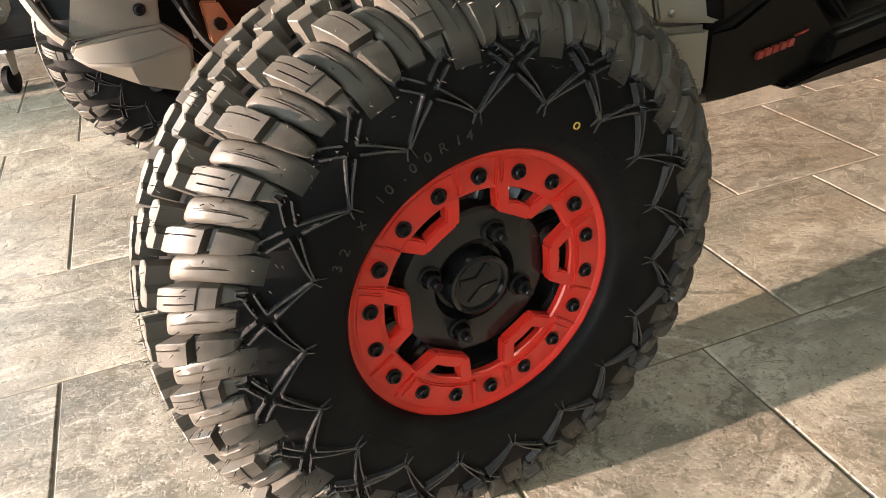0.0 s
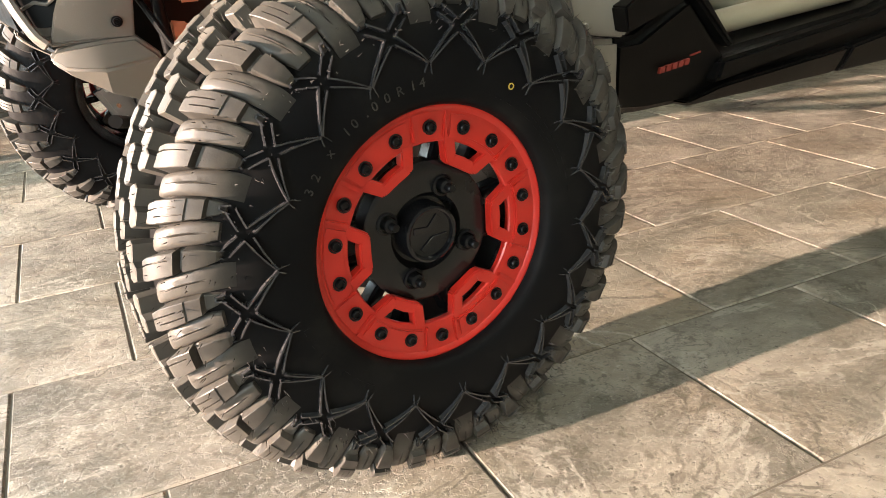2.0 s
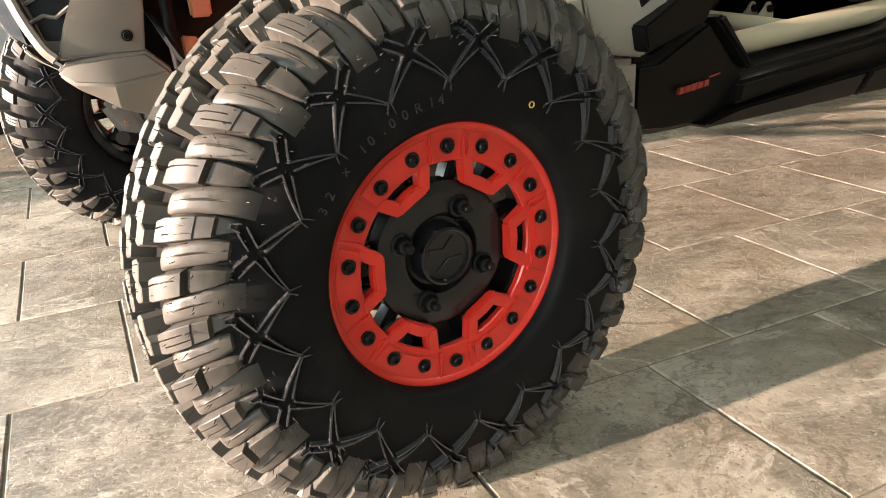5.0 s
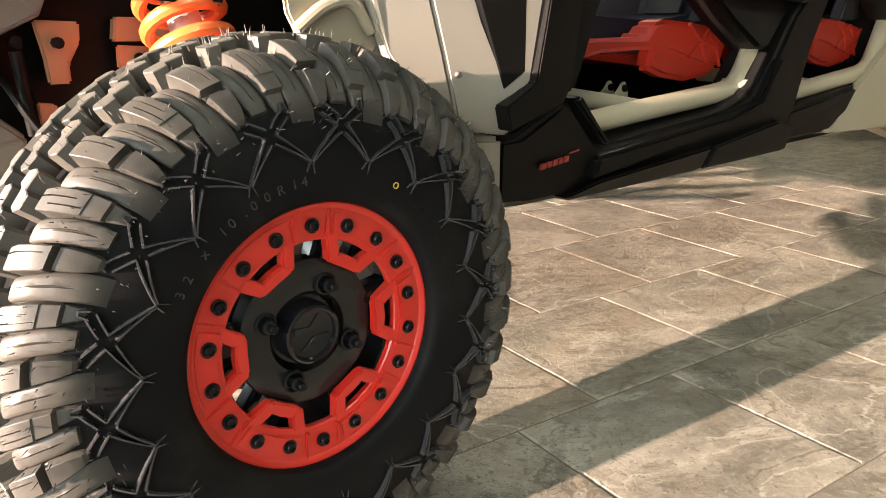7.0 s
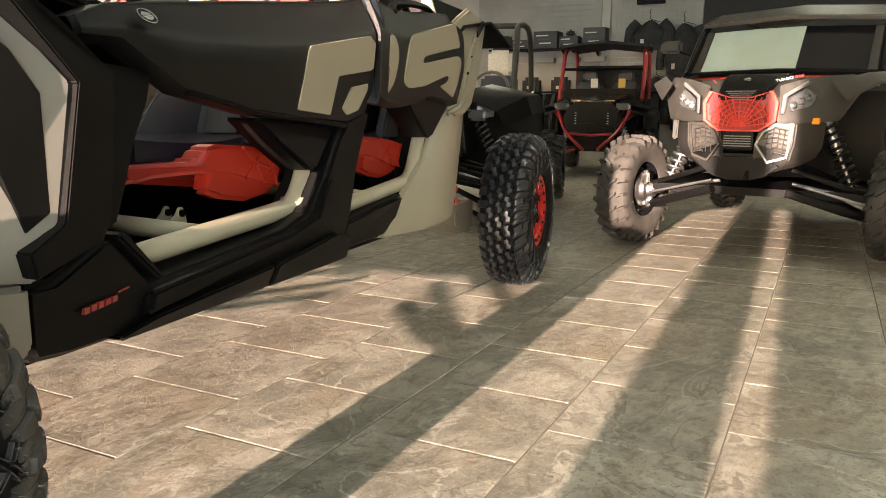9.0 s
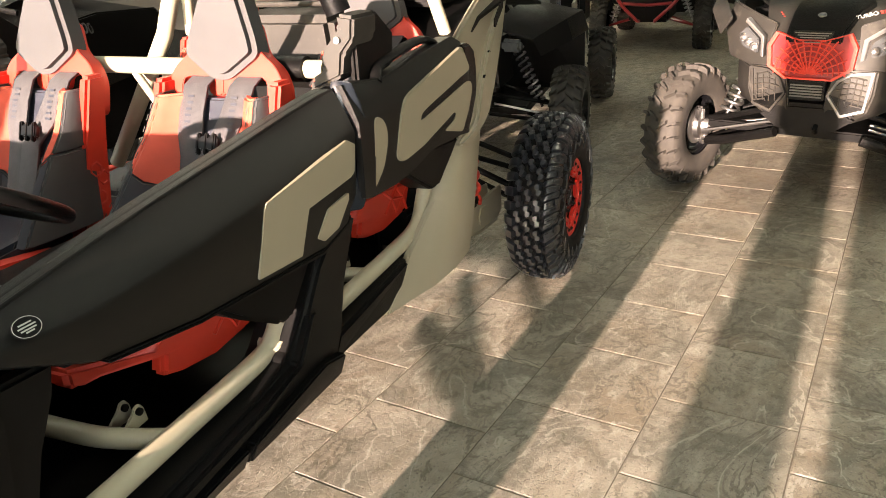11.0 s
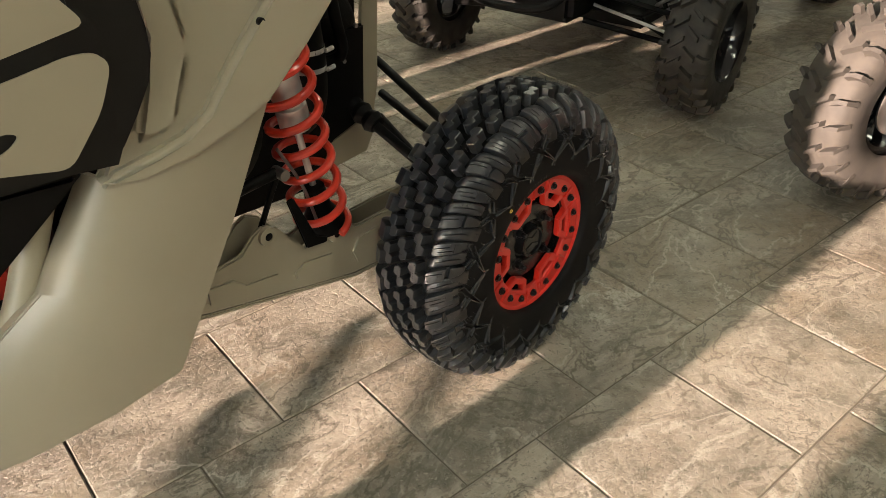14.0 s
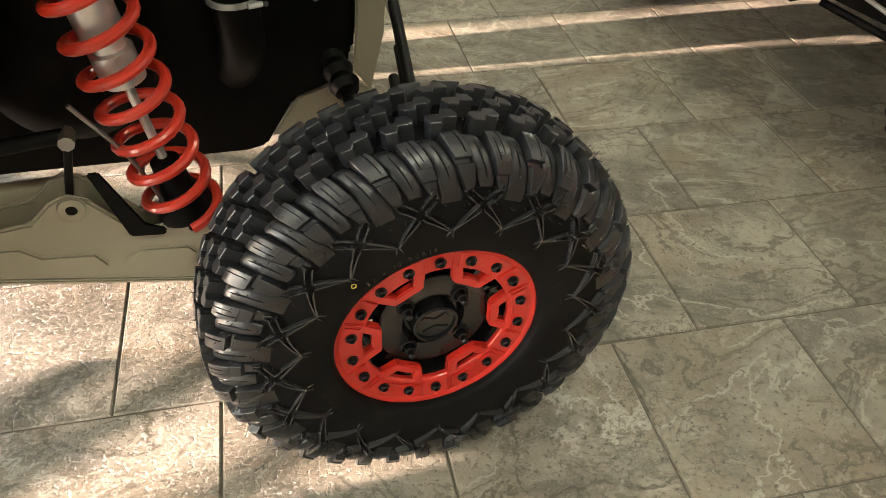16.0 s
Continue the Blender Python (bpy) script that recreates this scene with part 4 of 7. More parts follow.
# nose
for d in (1, -1):
    yy = lambda y: MID + (y - MID) * d
    def mirror(pts):
        return [(p[0], yy(p[1]), p[2]) for p in pts]
    part("nose_cheek", sheet([mirror([(-0.285, 0.62, 0.900), (-0.190, 0.61, 0.895), (-0.090, 0.600, 0.885)]), mirror([(-0.300, 0.61, 0.810), (-0.220, 0.60, 0.805), (-0.130, 0.596, 0.800)]),
                              mirror([(-0.310, 0.605, 0.770), (-0.250, 0.592, 0.768), (-0.204, 0.590, 0.765)]), mirror([(-0.320, 0.600, 0.727), (-0.262, 0.588, 0.724), (-0.210, 0.588, 0.722)]),
                              mirror([(-0.338, 0.597, 0.690), (-0.272, 0.586, 0.686), (-0.215, 0.587, 0.682)]), mirror([(-0.356, 0.596, 0.637), (-0.290, 0.586, 0.638), (-0.222, 0.587, 0.636)])],
                             0.02, (0, 0.8 * d, -0.3), 0.003), GREY_TAN, car, "sandy moulded cheek of the nose", 22)
    part("nose_vent", sheet([mirror([(-0.400, 0.68, 0.900), (-0.285, 0.635, 0.900)]), mirror([(-0.390, 0.640, 0.727), (-0.318, 0.612, 0.727)]), mirror([(-0.369, 0.618, 0.664), (-0.345, 0.606, 0.664)])],
                            0.02, (0.2, 0.8 * d, 0), 0.002), CHASSIS, car)
    part("vent_rim", tube(spline(mirror([(-0.425, 0.67, 0.860), (-0.402, 0.628, 0.728), (-0.378, 0.606, 0.660), (-0.360, 0.596, 0.636)])), 0.011, 8, flat=0.7), GREY_TAN, car)
    for k in range(6):
        z = 0.70 + 0.030 * k
        part("vent_bar", tube(mirror([(-0.322 + 0.05 * (z - 0.727), 0.604 + 0.12 * (z - 0.70), z + 0.016), (-0.345, 0.612 + 0.12 * (z - 0.70), z), (-0.362, 0.622 + 0.12 * (z - 0.70), z + 0.004), (-0.386, 0.632 + 0.12 * (z - 0.70), z - 0.008)]), 0.0035, 6), GREY_TAN, car)
    part("nose_foot", sheet([mirror([(-0.354, 0.597, 0.624), (-0.319, 0.586, 0.631), (-0.278, 0.580, 0.635), (-0.222, 0.583, 0.636)]),
                             mirror([(-0.362, 0.606, 0.611), (-0.342, 0.588, 0.595), (-0.283, 0.570, 0.588), (-0.183, 0.578, 0.599)]),
                             mirror([(-0.352, 0.628, 0.600), (-0.326, 0.620, 0.577), (-0.272, 0.616, 0.540), (-0.188, 0.616, 0.506)])],
                            0.02, (0.2, 0.8 * d, 0.3), 0.005), GREY_TAN, car, "", 30)
    part("rivet", lathe([(0, -0.002), (0.003, -0.002), (0.0035, -0.0045), (0.0062, -0.0045), (0.0068, -0.001), (0.0095, -0.0005), (0.0095, 0.004)], 16), BOLT, car).matrix_basis = pose(-0.247, yy(0.584), 0.665, 0, 0, 0 if d > 0 else 180)
part("nose_grille", box(0.03, 0.44, 0.26, pose(-0.40, MID, 0.78, 0, -12, 0), 0.006), CHASSIS, car)
for i in range(7):
    part("grille_bar", tube([(-0.432, MID - 0.24, 0.68 + 0.033 * i), (-0.45, MID, 0.675 + 0.033 * i), (-0.432, MID + 0.24, 0.68 + 0.033 * i)], 0.005, 6), GREY_TAN, car)
part("skid_plate", sheet([[(-0.32, y, 0.60), (-0.16, y, 0.54), (0.20, y, 0.50), (0.55, y, 0.44)] for y in (0.70, MID, 1.10)], 0.008, (0, 0, -1)), CHASSIS, car)

# front suspension
def shock(p0, p1, radius, wire, turns, spring_mat, body_r=0.028, coil_from=0.05, coil_to=0.95):
    a, b = Vector(p0), Vector(p1)
    s = part("spring", coil(a.lerp(b, coil_from), a.lerp(b, coil_to), radius, wire, turns), spring_mat, car, "coated coil spring")
    part("shock_body", tube([a.lerp(b, u) for u in (0.43, 0.435, 0.515, 0.52, 0.54, 0.545, 0.98)], [0.020, body_r, body_r, body_r * 0.80, body_r * 0.80, body_r, body_r], 20), STEEL, car, "bright turned shock body")
    part("shock_rod", tube([a, b], 0.0085, 14), STEEL, car)
    part("spring_seat", tube([a.lerp(b, u) for u in (0.02, 0.035, 0.05, 0.12, 0.20, 0.21)], [0.012, radius * 0.92, radius * 0.90, 0.030, 0.026, 0.012], 24), CHASSIS, car)
    part("shock_eye", tube([a + Vector((-0.02, 0, 0)), a + Vector((0.02, 0, 0))], 0.018, 16), CHASSIS, car)
    return s


shock((0.065, 0.33, 0.50), (0.050, 0.60, 1.08), 0.064, 0.0125, 12.5, SPRING_ORANGE)
shock((0.065, 2 * MID - 0.33, 0.50), (0.050, 2 * MID - 0.60, 1.08), 0.064, 0.0125, 12.5, SPRING_ORANGE)
for d in (1, -1):
    yy = lambda y: MID + (y - MID) * d
    for xa in (-0.20, 0.24):
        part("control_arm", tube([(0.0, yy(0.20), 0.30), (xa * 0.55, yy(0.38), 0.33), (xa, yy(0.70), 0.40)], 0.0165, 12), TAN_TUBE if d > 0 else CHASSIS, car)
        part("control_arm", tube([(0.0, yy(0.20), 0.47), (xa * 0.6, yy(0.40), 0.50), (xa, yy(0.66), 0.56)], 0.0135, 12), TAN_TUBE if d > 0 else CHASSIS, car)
    part("steering_knuckle", box(0.09, 0.07, 0.24, pose(0.0, yy(0.18), HUB), 0.015), DULL_STEEL, car)
    part("brake_disc", lathe([(0.05, -0.003), (0.125, -0.003), (0.125, 0.003), (0.05, 0.003)], 40, closed=True), STEEL, car).matrix_basis = pose(0.0, yy(0.135), HUB)
    part("brake_caliper", box(0.075, 0.06, 0.15, pose(-0.095, yy(0.165), HUB - 0.03, 0, -28, 0), 0.014), STEEL if d > 0 else DULL_STEEL, car, "bright brake caliper")
    part("half_shaft", tube([(0.0, yy(0.2), HUB), (0.03, yy(0.66), 0.50)], 0.013, 12), CHASSIS, car)
    part("shaft_boot", tube([(0.028, yy(0.62 - 0.018 * i), 0.492 - 0.0045 * i) for i in range(9)], [0.050 if i % 2 else 0.040 - 0.001 * i for i in range(9)], 18), CHASSIS, car)
for d, z in ((-1, 0.40), (-1, 0.35), (-1, 0.31)):
    part("caliper_bolt", tube([(-0.125 + (0.40 - z) * 0.5, 2 * MID - 0.21, z), (-0.125 + (0.40 - z) * 0.5, 2 * MID - 0.18, z)], 0.006, 10), COPPER if z == 0.35 else STEEL, car)
part("front_bulkhead", prism([(-0.16, 0.545), (0.20, 0.51), (0.40, 0.62), (0.34, 1.10), (-0.20, 1.02), (-0.28, 0.70)], 0.66, 2 * MID - 0.66, 0.01), CHASSIS, car)
part("shock_bracket", prism([(-0.138, 0.790), (-0.063, 0.786), (-0.066, 0.752), (-0.088, 0.715), (-0.088, 0.683), (-0.126, 0.683), (-0.128, 0.725)], 0.62, 0.632, 0.004), COPPER, car, "copper brown steel bracket")
part("shock_bracket", prism([(-0.012, 0.752), (0.130, 0.750), (0.130, 0.792), (-0.005, 0.794)], 0.615, 0.640, 0.004), COPPER, car)
part("shock_bracket", prism([(-0.145, 0.570), (-0.095, 0.592), (-0.120, 0.650), (-0.150, 0.655)], 0.62, 0.628, 0.003), COPPER, car)
part("tie_bar", tube([(-0.170, 0.62, 0.74), (-0.160, 0.62, 0.60)], 0.011, 12), CHASSIS, car)
part("pink_bracket", prism([(-0.010, 0.704), (0.050, 0.700), (0.052, 0.742), (-0.008, 0.746)], 0.615, 0.622, 0.003), COPPER, car)
for x, z in ((-0.105, 0.752), (0.030, 0.722), (-0.17, 0.755), (-0.125, 0.615)):
    part("bracket_bolt", tube([(x, 0.606, z), (x, 0.63, z)], 0.010, 8), CHASSIS, car)
part("brake_hose", tube(spline([(0.02, 0.16, 0.46), (-0.10, 0.30, 0.62), (-0.16, 0.50, 0.60), (-0.20, 0.62, 0.70)]), 0.006, 8), CHASSIS, car)
part("brake_hose", tube(spline([(0.10, 0.18, 0.50), (0.16, 0.32, 0.66), (0.18, 0.52, 0.70), (0.2, 0.64, 0.66)]), 0.005, 8), CHASSIS, car)
part("wing_support", prism([(0.30, 0.70), (0.36, 0.70), (0.36, 0.82), (0.30, 0.82)], 0.33, 0.345, 0.004), TAN, car)
part("support_bolt", tube([(0.33, 0.31, 0.765), (0.33, 0.34, 0.765)], 0.015, 12), COPPER, car)

# doors
def door(name, st, label):
    """st: rows of x, bottom, crease, top heights and the set-in of bottom, crease and top."""
    rows = []
    for x, zb, zc, zt, yb, yc, yt in st:
        row = [(x, yb + 0.035, zb - 0.012), (x, yb, zb), (x, (yb + yc) / 2 - 0.002, (zb + zc) / 2), (x, yc, zc)]
        for u in (0.12, 0.28, 0.46, 0.64, 0.82, 1.0):      # the shoulder rolls over to the top
            row.append((x, yc + (yt - yc) * u ** 1.22, zc + (zt - zc) * u))
        rows.append(row + [(x, yt + 0.006, zt + 0.003), (x, yt + 0.014, zt + 0.003), (x, yt + 0.034, zt + 0.002)])
    skin = part(name, sheet(rows, 0.02, (0, 1, 0), 0.003), DOOR_BLACK, car, label, 32)
    part("door_lip", tube([(x, yt + 0.004, zt + 0.001) for x, zb, zc, zt, yb, yc, yt in st], 0.0045, 10), DOOR_BLACK, skin)
    return skin


front_door = door("front_door", [(0.648, 0.996, 1.006, 1.022, 0.150, 0.150, 0.160), (0.718, 0.994, 1.014, 1.050, 0.126, 0.126, 0.160), (0.886, 0.912, 1.000, 1.076, 0.128, 0.114, 0.168),
                                 (1.130, 0.872, 1.008, 1.109, 0.128, 0.111, 0.176), (1.400, 0.852, 1.036, 1.145, 0.126, 0.110, 0.178), (1.590, 0.842, 1.064, 1.172, 0.124, 0.108, 0.178),
                                 (1.690, 0.868, 1.090, 1.187, 0.118, 0.102, 0.172), (1.735, 0.930, 1.098, 1.200, 0.112, 0.098, 0.150)], "satin black front door with tan lettering shape")
rear_door = door("rear_door", [(1.748, 0.920, 1.110, 1.205, 0.090, 0.090, 0.130), (1.800, 0.905, 1.110, 1.202, 0.096, 0.096, 0.130), (1.950, 0.895, 1.100, 1.190, 0.102, 0.100, 0.125),
                               (2.080, 0.905, 1.105, 1.200, 0.102, 0.099, 0.125), (2.200, 0.930, 1.120, 1.215, 0.100, 0.097, 0.125), (2.440, 0.918, 1.130, 1.235, 0.100, 0.096, 0.125),
                               (2.510, 0.908, 1.120, 1.210, 0.102, 0.098, 0.125), (2.545, 0.960, 1.110, 1.180, 0.112, 0.108, 0.13)], "satin black rear door with tan lettering shape")

part("door_edge", prism([(2.490, 0.908), (2.524, 0.922), (2.559, 0.968), (2.591, 1.016), (2.603, 1.056), (2.604, 1.095), (2.598, 1.137), (2.584, 1.180), (2.545, 1.205), (2.490, 1.205)], 0.1035, 0.155, 0.008, 3), DOOR_BLACK, car)


def decal(points, y, name="letter_decal", shift=None, radius=0.02):
    part(name, prism(rounded(points, radius), y, y + 0.012, 0.0, shift=shift), DECAL, car, "tan vinyl letter shape")


DY = 0.1085
door_face = lambda x, z: max(0, 1.06 - z) * 0.075 - max(0, x - 1.56) * 0.075
decal([(1.315, 0.872), (1.352, 1.020), (1.360, 1.033), (1.690, 1.088), (1.722, 1.070), (1.716, 1.000), (1.700, 0.990), (1.520, 0.966), (1.482, 0.860)], DY - 0.004, shift=door_face, radius=0.004)
decal([(1.552, 0.878), (1.600, 0.938), (1.688, 0.952), (1.688, 0.935), (1.640, 0.874), (1.580, 0.860)], DY - 0.004, shift=door_face, radius=0.004)
RY = 0.0935
rear_face = lambda x, z: max(0, 1.06 - z) * 0.02
decal([(1.838, 1.108), (1.862, 1.108), (1.888, 1.090), (1.902, 1.060), (1.898, 1.022), (1.870, 0.966), (1.820, 0.928), (1.800, 0.921), (1.822, 1.000)], RY, shift=rear_face)
decal([(1.950, 0.975), (1.995, 1.090), (2.020, 1.118), (2.055, 1.131), (2.452, 1.208), (2.515, 1.124), (2.150, 1.066), (2.121, 1.056), (2.113, 1.039), (2.140, 1.040), (2.480, 1.088),
       (2.515, 1.084), (2.533, 1.062), (2.503, 0.999), (2.440, 0.928), (2.290, 0.966), (2.365, 0.983), (2.388, 1.000), (2.370, 1.010), (2.130, 0.961), (2.010, 0.950), (1.970, 0.955)], RY, shift=rear_face)
# the raised fin between the doors
part("door_fin", sheet([[(1.752, 0.150, 1.222), (1.758, 0.138, 1.220), (1.768, 0.116, 1.216), (1.790, 0.128, 1.210)], [(1.738, 0.152, 1.186), (1.750, 0.130, 1.182), (1.776, 0.102, 1.172), (1.815, 0.120, 1.160)],
                        [(1.732, 0.155, 1.120), (1.746, 0.130, 1.120), (1.790, 0.096, 1.126), (1.825, 0.112, 1.120)], [(1.712, 0.155, 1.040), (1.735, 0.130, 1.036), (1.792, 0.094, 1.005), (1.815, 0.108, 1.000)],
                        [(1.680, 0.150, 0.935), (1.700, 0.126, 0.930), (1.760, 0.096, 0.915), (1.785, 0.108, 0.915)], [(1.655, 0.150, 0.903), (1.676, 0.122, 0.900), (1.742, 0.098, 0.890), (1.770, 0.108, 0.895)]],
                       0.015, (0, 1, 0), 0.004), FIN_BLACK, car, "glossy black raised fin between the doors")
part("door_pod", prism([(1.190, 0.852), (1.610, 0.840), (1.565, 0.800), (1.505, 0.755), (1.450, 0.712), (1.405, 0.712), (1.285, 0.782)], 0.142, 0.24, 0.010, 2, shift=lambda x, z: max(0, z - 0.71) * 0.18), BLACK, car)
part("door_pod", prism([(2.030, 0.918), (2.110, 0.938), (2.470, 0.905), (2.400, 0.850), (2.302, 0.778), (2.245, 0.780), (2.080, 0.872)], 0.122, 0.22, 0.010, 2, shift=lambda x, z: max(0, 0.90 - z) * 0.06), BLACK, car)
part("door_rail", prism([(0.895, 0.908), (1.13, 0.870), (1.58, 0.838), (1.71, 0.872), (1.71, 0.855), (1.58, 0.824), (1.13, 0.860), (0.90, 0.898)], 0.120, 0.15, 0.005, 2), BLACK, car)
part("grab_handle", tube(spline([(1.93, 0.135, 1.185), (1.98, 0.150, 1.222), (2.20, 0.160, 1.246), (2.32, 0.160, 1.244), (2.40, 0.145, 1.205)]), 0.012, 12, flat=1.6), BLACK, car, "black moulded grab handle")
bm = lathe([(0, -0.002), (0.026, -0.002), (0.027, 0.001)], 32)
bm.transform(pose(0.771, 0.116, 1.036, -40, 0, 0) @ Matrix.Diagonal((0.90, 1, 0.66, 1)))
badge = part("round_badge", bm, BLACK, car, "black oval sticker with white rim and bars")
bm = lathe([(0.0246, -0.0025), (0.0253, -0.0031), (0.0262, -0.0025)], 32)
bm.transform(pose(0.771, 0.116, 1.036, -40, 0, 0) @ Matrix.Diagonal((0.90, 1, 0.66, 1)))
part("badge_rim", bm, WHITE_MARK, badge)
for i, (u, wd) in enumerate(((-0.006, 0.022), (-0.001, 0.030), (0.004, 0.026), (0.008, 0.014))):
    part("badge_mark", prism([(-wd / 2, -0.0011), (wd / 2, -0.0011), (wd / 2, 0.0011), (-wd / 2, 0.0011)], -0.0035, -0.001), WHITE_MARK, badge).matrix_basis = pose(0.771, 0.116, 1.036, -40, 0, 0) @ pose(0, 0, -u)

# red maker's mark on the sill: plain bars
for x in (0.610, 0.627, 0.644, 0.661, 0.678):
    lift = 0.508 + 0.10 * (x - 0.61)
    part("sill_mark", prism([(x, lift), (x + 0.012, lift + 0.001), (x + 0.0138, lift + 0.0120), (x + 0.0018, lift + 0.0110)], 0.1490, 0.156), RED_MARK, car)
part("sill_mark", prism([(0.694, 0.530), (0.722, 0.534), (0.722, 0.537), (0.694, 0.533)], 0.1490, 0.156), RED_MARK, car)

# side tubes
part("side_tube", tube(spline([(0.70, 0.245, 0.555), (0.95, 0.235, 0.575), (1.20, 0.232, 0.590), (1.400, 0.230, 0.603), (1.455, 0.228, 0.622), (1.500, 0.226, 0.680), (1.580, 0.222, 0.850)], 8), 0.026, 20), TAN_TUBE, car, "tan steel side tube")
part("side_tube", tube(spline([(1.62, 0.250, 0.555), (1.90, 0.236, 0.580), (2.18, 0.227, 0.604), (2.270, 0.226, 0.615), (2.318, 0.224, 0.642), (2.355, 0.222, 0.705), (2.440, 0.214, 0.900)], 8), 0.026, 20), TAN_TUBE, car, "tan steel side tube")
part("cross_tube", tube(spline([(1.10, 0.25, 0.575), (1.040, 0.36, 0.592), (1.022, 0.47, 0.600), (1.015, 0.60, 0.604)]), 0.023, 16), TAN_TUBE, car)
part("cross_tube", tube(spline([(1.98, 0.24, 0.578), (1.920, 0.35, 0.594), (1.902, 0.46, 0.600), (1.895, 0.60, 0.604)]), 0.023, 16), TAN_TUBE, car)
for x0, y0 in ((1.040, 0.330), (1.920, 0.320)):
    for k in (0, 0.042):
        part("tube_tab", prism([(x0 - 0.008, 0.580), (x0 + 0.090, 0.586), (x0 + 0.084, 0.622), (x0 + 0.074, 0.637), (x0 + 0.060, 0.637), (x0 + 0.048, 0.622)], y0 + k, y0 + k + 0.006, 0.002), TAN_TUBE, car)
        part("tab_bolt", tube([(x0 + 0.067, y0 + k - 0.007, 0.622), (x0 + 0.067, y0 + k + 0.010, 0.622)], 0.009, 10), CHASSIS, car)
part("tube_clamp", tube([(1.475, 0.228, 0.585), (1.455, 0.228, 0.632)], 0.036, 16), TAN_TUBE, car)

# quarter panel behind the doors
def quarter_in(x, z):
    return max(0, z - 0.86) * 0.13 + max(0, x - 2.6) * 0.07


part("quarter_panel", sheet([[(2.482, 0.175, 0.880), (2.495, 0.146, 0.875), (2.530, 0.128, 0.875), (2.680, 0.146, 0.885), (2.848, 0.185, 0.895)],
                             [(2.360, 0.182, 0.700), (2.395, 0.150, 0.690), (2.430, 0.118, 0.672), (2.570, 0.126, 0.680), (2.712, 0.158, 0.690)],
                             [(2.165, 0.190, 0.575), (2.240, 0.160, 0.550), (2.300, 0.124, 0.530), (2.450, 0.118, 0.540), (2.605, 0.136, 0.550)],
                             [(1.99, 0.190, 0.440), (2.150, 0.160, 0.437), (2.250, 0.140, 0.435), (2.400, 0.126, 0.440), (2.535, 0.128, 0.452)],
                             [(2.00, 0.240, 0.432), (2.150, 0.210, 0.428), (2.250, 0.190, 0.426), (2.400, 0.176, 0.430), (2.525, 0.178, 0.440)]], 0.022, (0, 1, 0), 0.004), TAN, car,
     "tan moulded rear quarter panel", 50)
part("quarter_panel", prism([(2.484, 0.868), (2.55, 0.856), (2.65, 0.864), (2.74, 0.882), (2.815, 0.906), (2.930, 0.984), (3.02, 1.054), (3.15, 1.168), (3.275, 1.290), (3.280, 1.330), (3.050, 1.345), (2.900, 1.300),
                             (2.610, 1.205), (2.560, 1.180), (2.560, 1.000), (2.520, 0.915)], 0.140, 0.165, 0.010, 2, shift=quarter_in), TAN, car, "tan upper quarter panel that laps the lower one")
part("quarter_ridge", prism([(2.480, 0.864), (2.55, 0.850), (2.65, 0.858), (2.74, 0.876), (2.822, 0.902), (2.936, 0.980), (3.024, 1.050), (3.155, 1.164), (3.280, 1.286), (3.262, 1.300), (3.10, 1.235), (2.96, 1.155),
                             (2.860, 1.075), (2.775, 1.005), (2.725, 0.960), (2.690, 0.925), (2.640, 0.902), (2.585, 0.892), (2.500, 0.880)], 0.120, 0.16, 0.016, 5, shift=quarter_in), TAN, car, "", 80)
part("quarter_ridge", prism([(2.545, 0.915), (2.582, 1.000), (2.606, 1.070), (2.602, 1.130), (2.572, 1.190), (2.650, 1.212), (2.690, 1.120), (2.698, 1.030), (2.635, 0.915), (2.590, 0.905)], 0.120, 0.16, 0.024, 5,
                            shift=quarter_in), TAN, car, "", 80)
# Holes as closed black discs: the shade inside them is only colour.
for x, z in ((2.835, 1.040), (2.935, 1.115), (3.08, 1.20), (3.18, 1.25)):
    part("hole_dark_disc", lathe([(0, -0.0015), (0.0075, -0.0015), (0.0075, 0.006)], 16), CHASSIS, car).matrix_basis = pose(x, 0.122 + quarter_in(x, z), z)
for i in range(6):
    x = 2.965 + 0.026 * i
    part("panel_mark", prism([(x, 1.205 + 0.010 * i), (x + 0.019, 1.213 + 0.010 * i), (x + 0.019, 1.243 + 0.010 * i), (x, 1.235 + 0.010 * i)], 0.1625 + 0.0040 * i, 0.170 + 0.0040 * i), CHASSIS, car)
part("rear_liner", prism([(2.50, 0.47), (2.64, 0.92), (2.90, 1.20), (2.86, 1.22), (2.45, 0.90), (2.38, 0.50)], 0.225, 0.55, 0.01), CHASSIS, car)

# rear suspension
ARM = [(2.50, 0.445), (2.717, 0.386), (2.90, 0.340), (3.006, 0.311), (3.114, 0.287), (3.36, 0.272), (3.42, 0.300), (3.42, 0.420), (3.30, 0.430), (3.135, 0.426), (3.080, 0.460), (3.045, 0.463), (3.015, 0.449),
       (2.971, 0.440), (2.931, 0.486), (2.900, 0.526), (2.866, 0.545), (2.836, 0.531), (2.800, 0.497), (2.674, 0.487), (2.50, 0.500)]
part("trailing_arm", prism(ARM, 0.315, 0.328, 0.005), TAN, car, "tan pressed trailing arm")
part("arm_flange", prism([(2.50, 0.440), (2.717, 0.380), (2.90, 0.334), (3.114, 0.281), (3.36, 0.266), (3.36, 0.276), (3.114, 0.291), (2.90, 0.344), (2.717, 0.390), (2.50, 0.450)], 0.309, 0.400, 0.003), TAN, car)
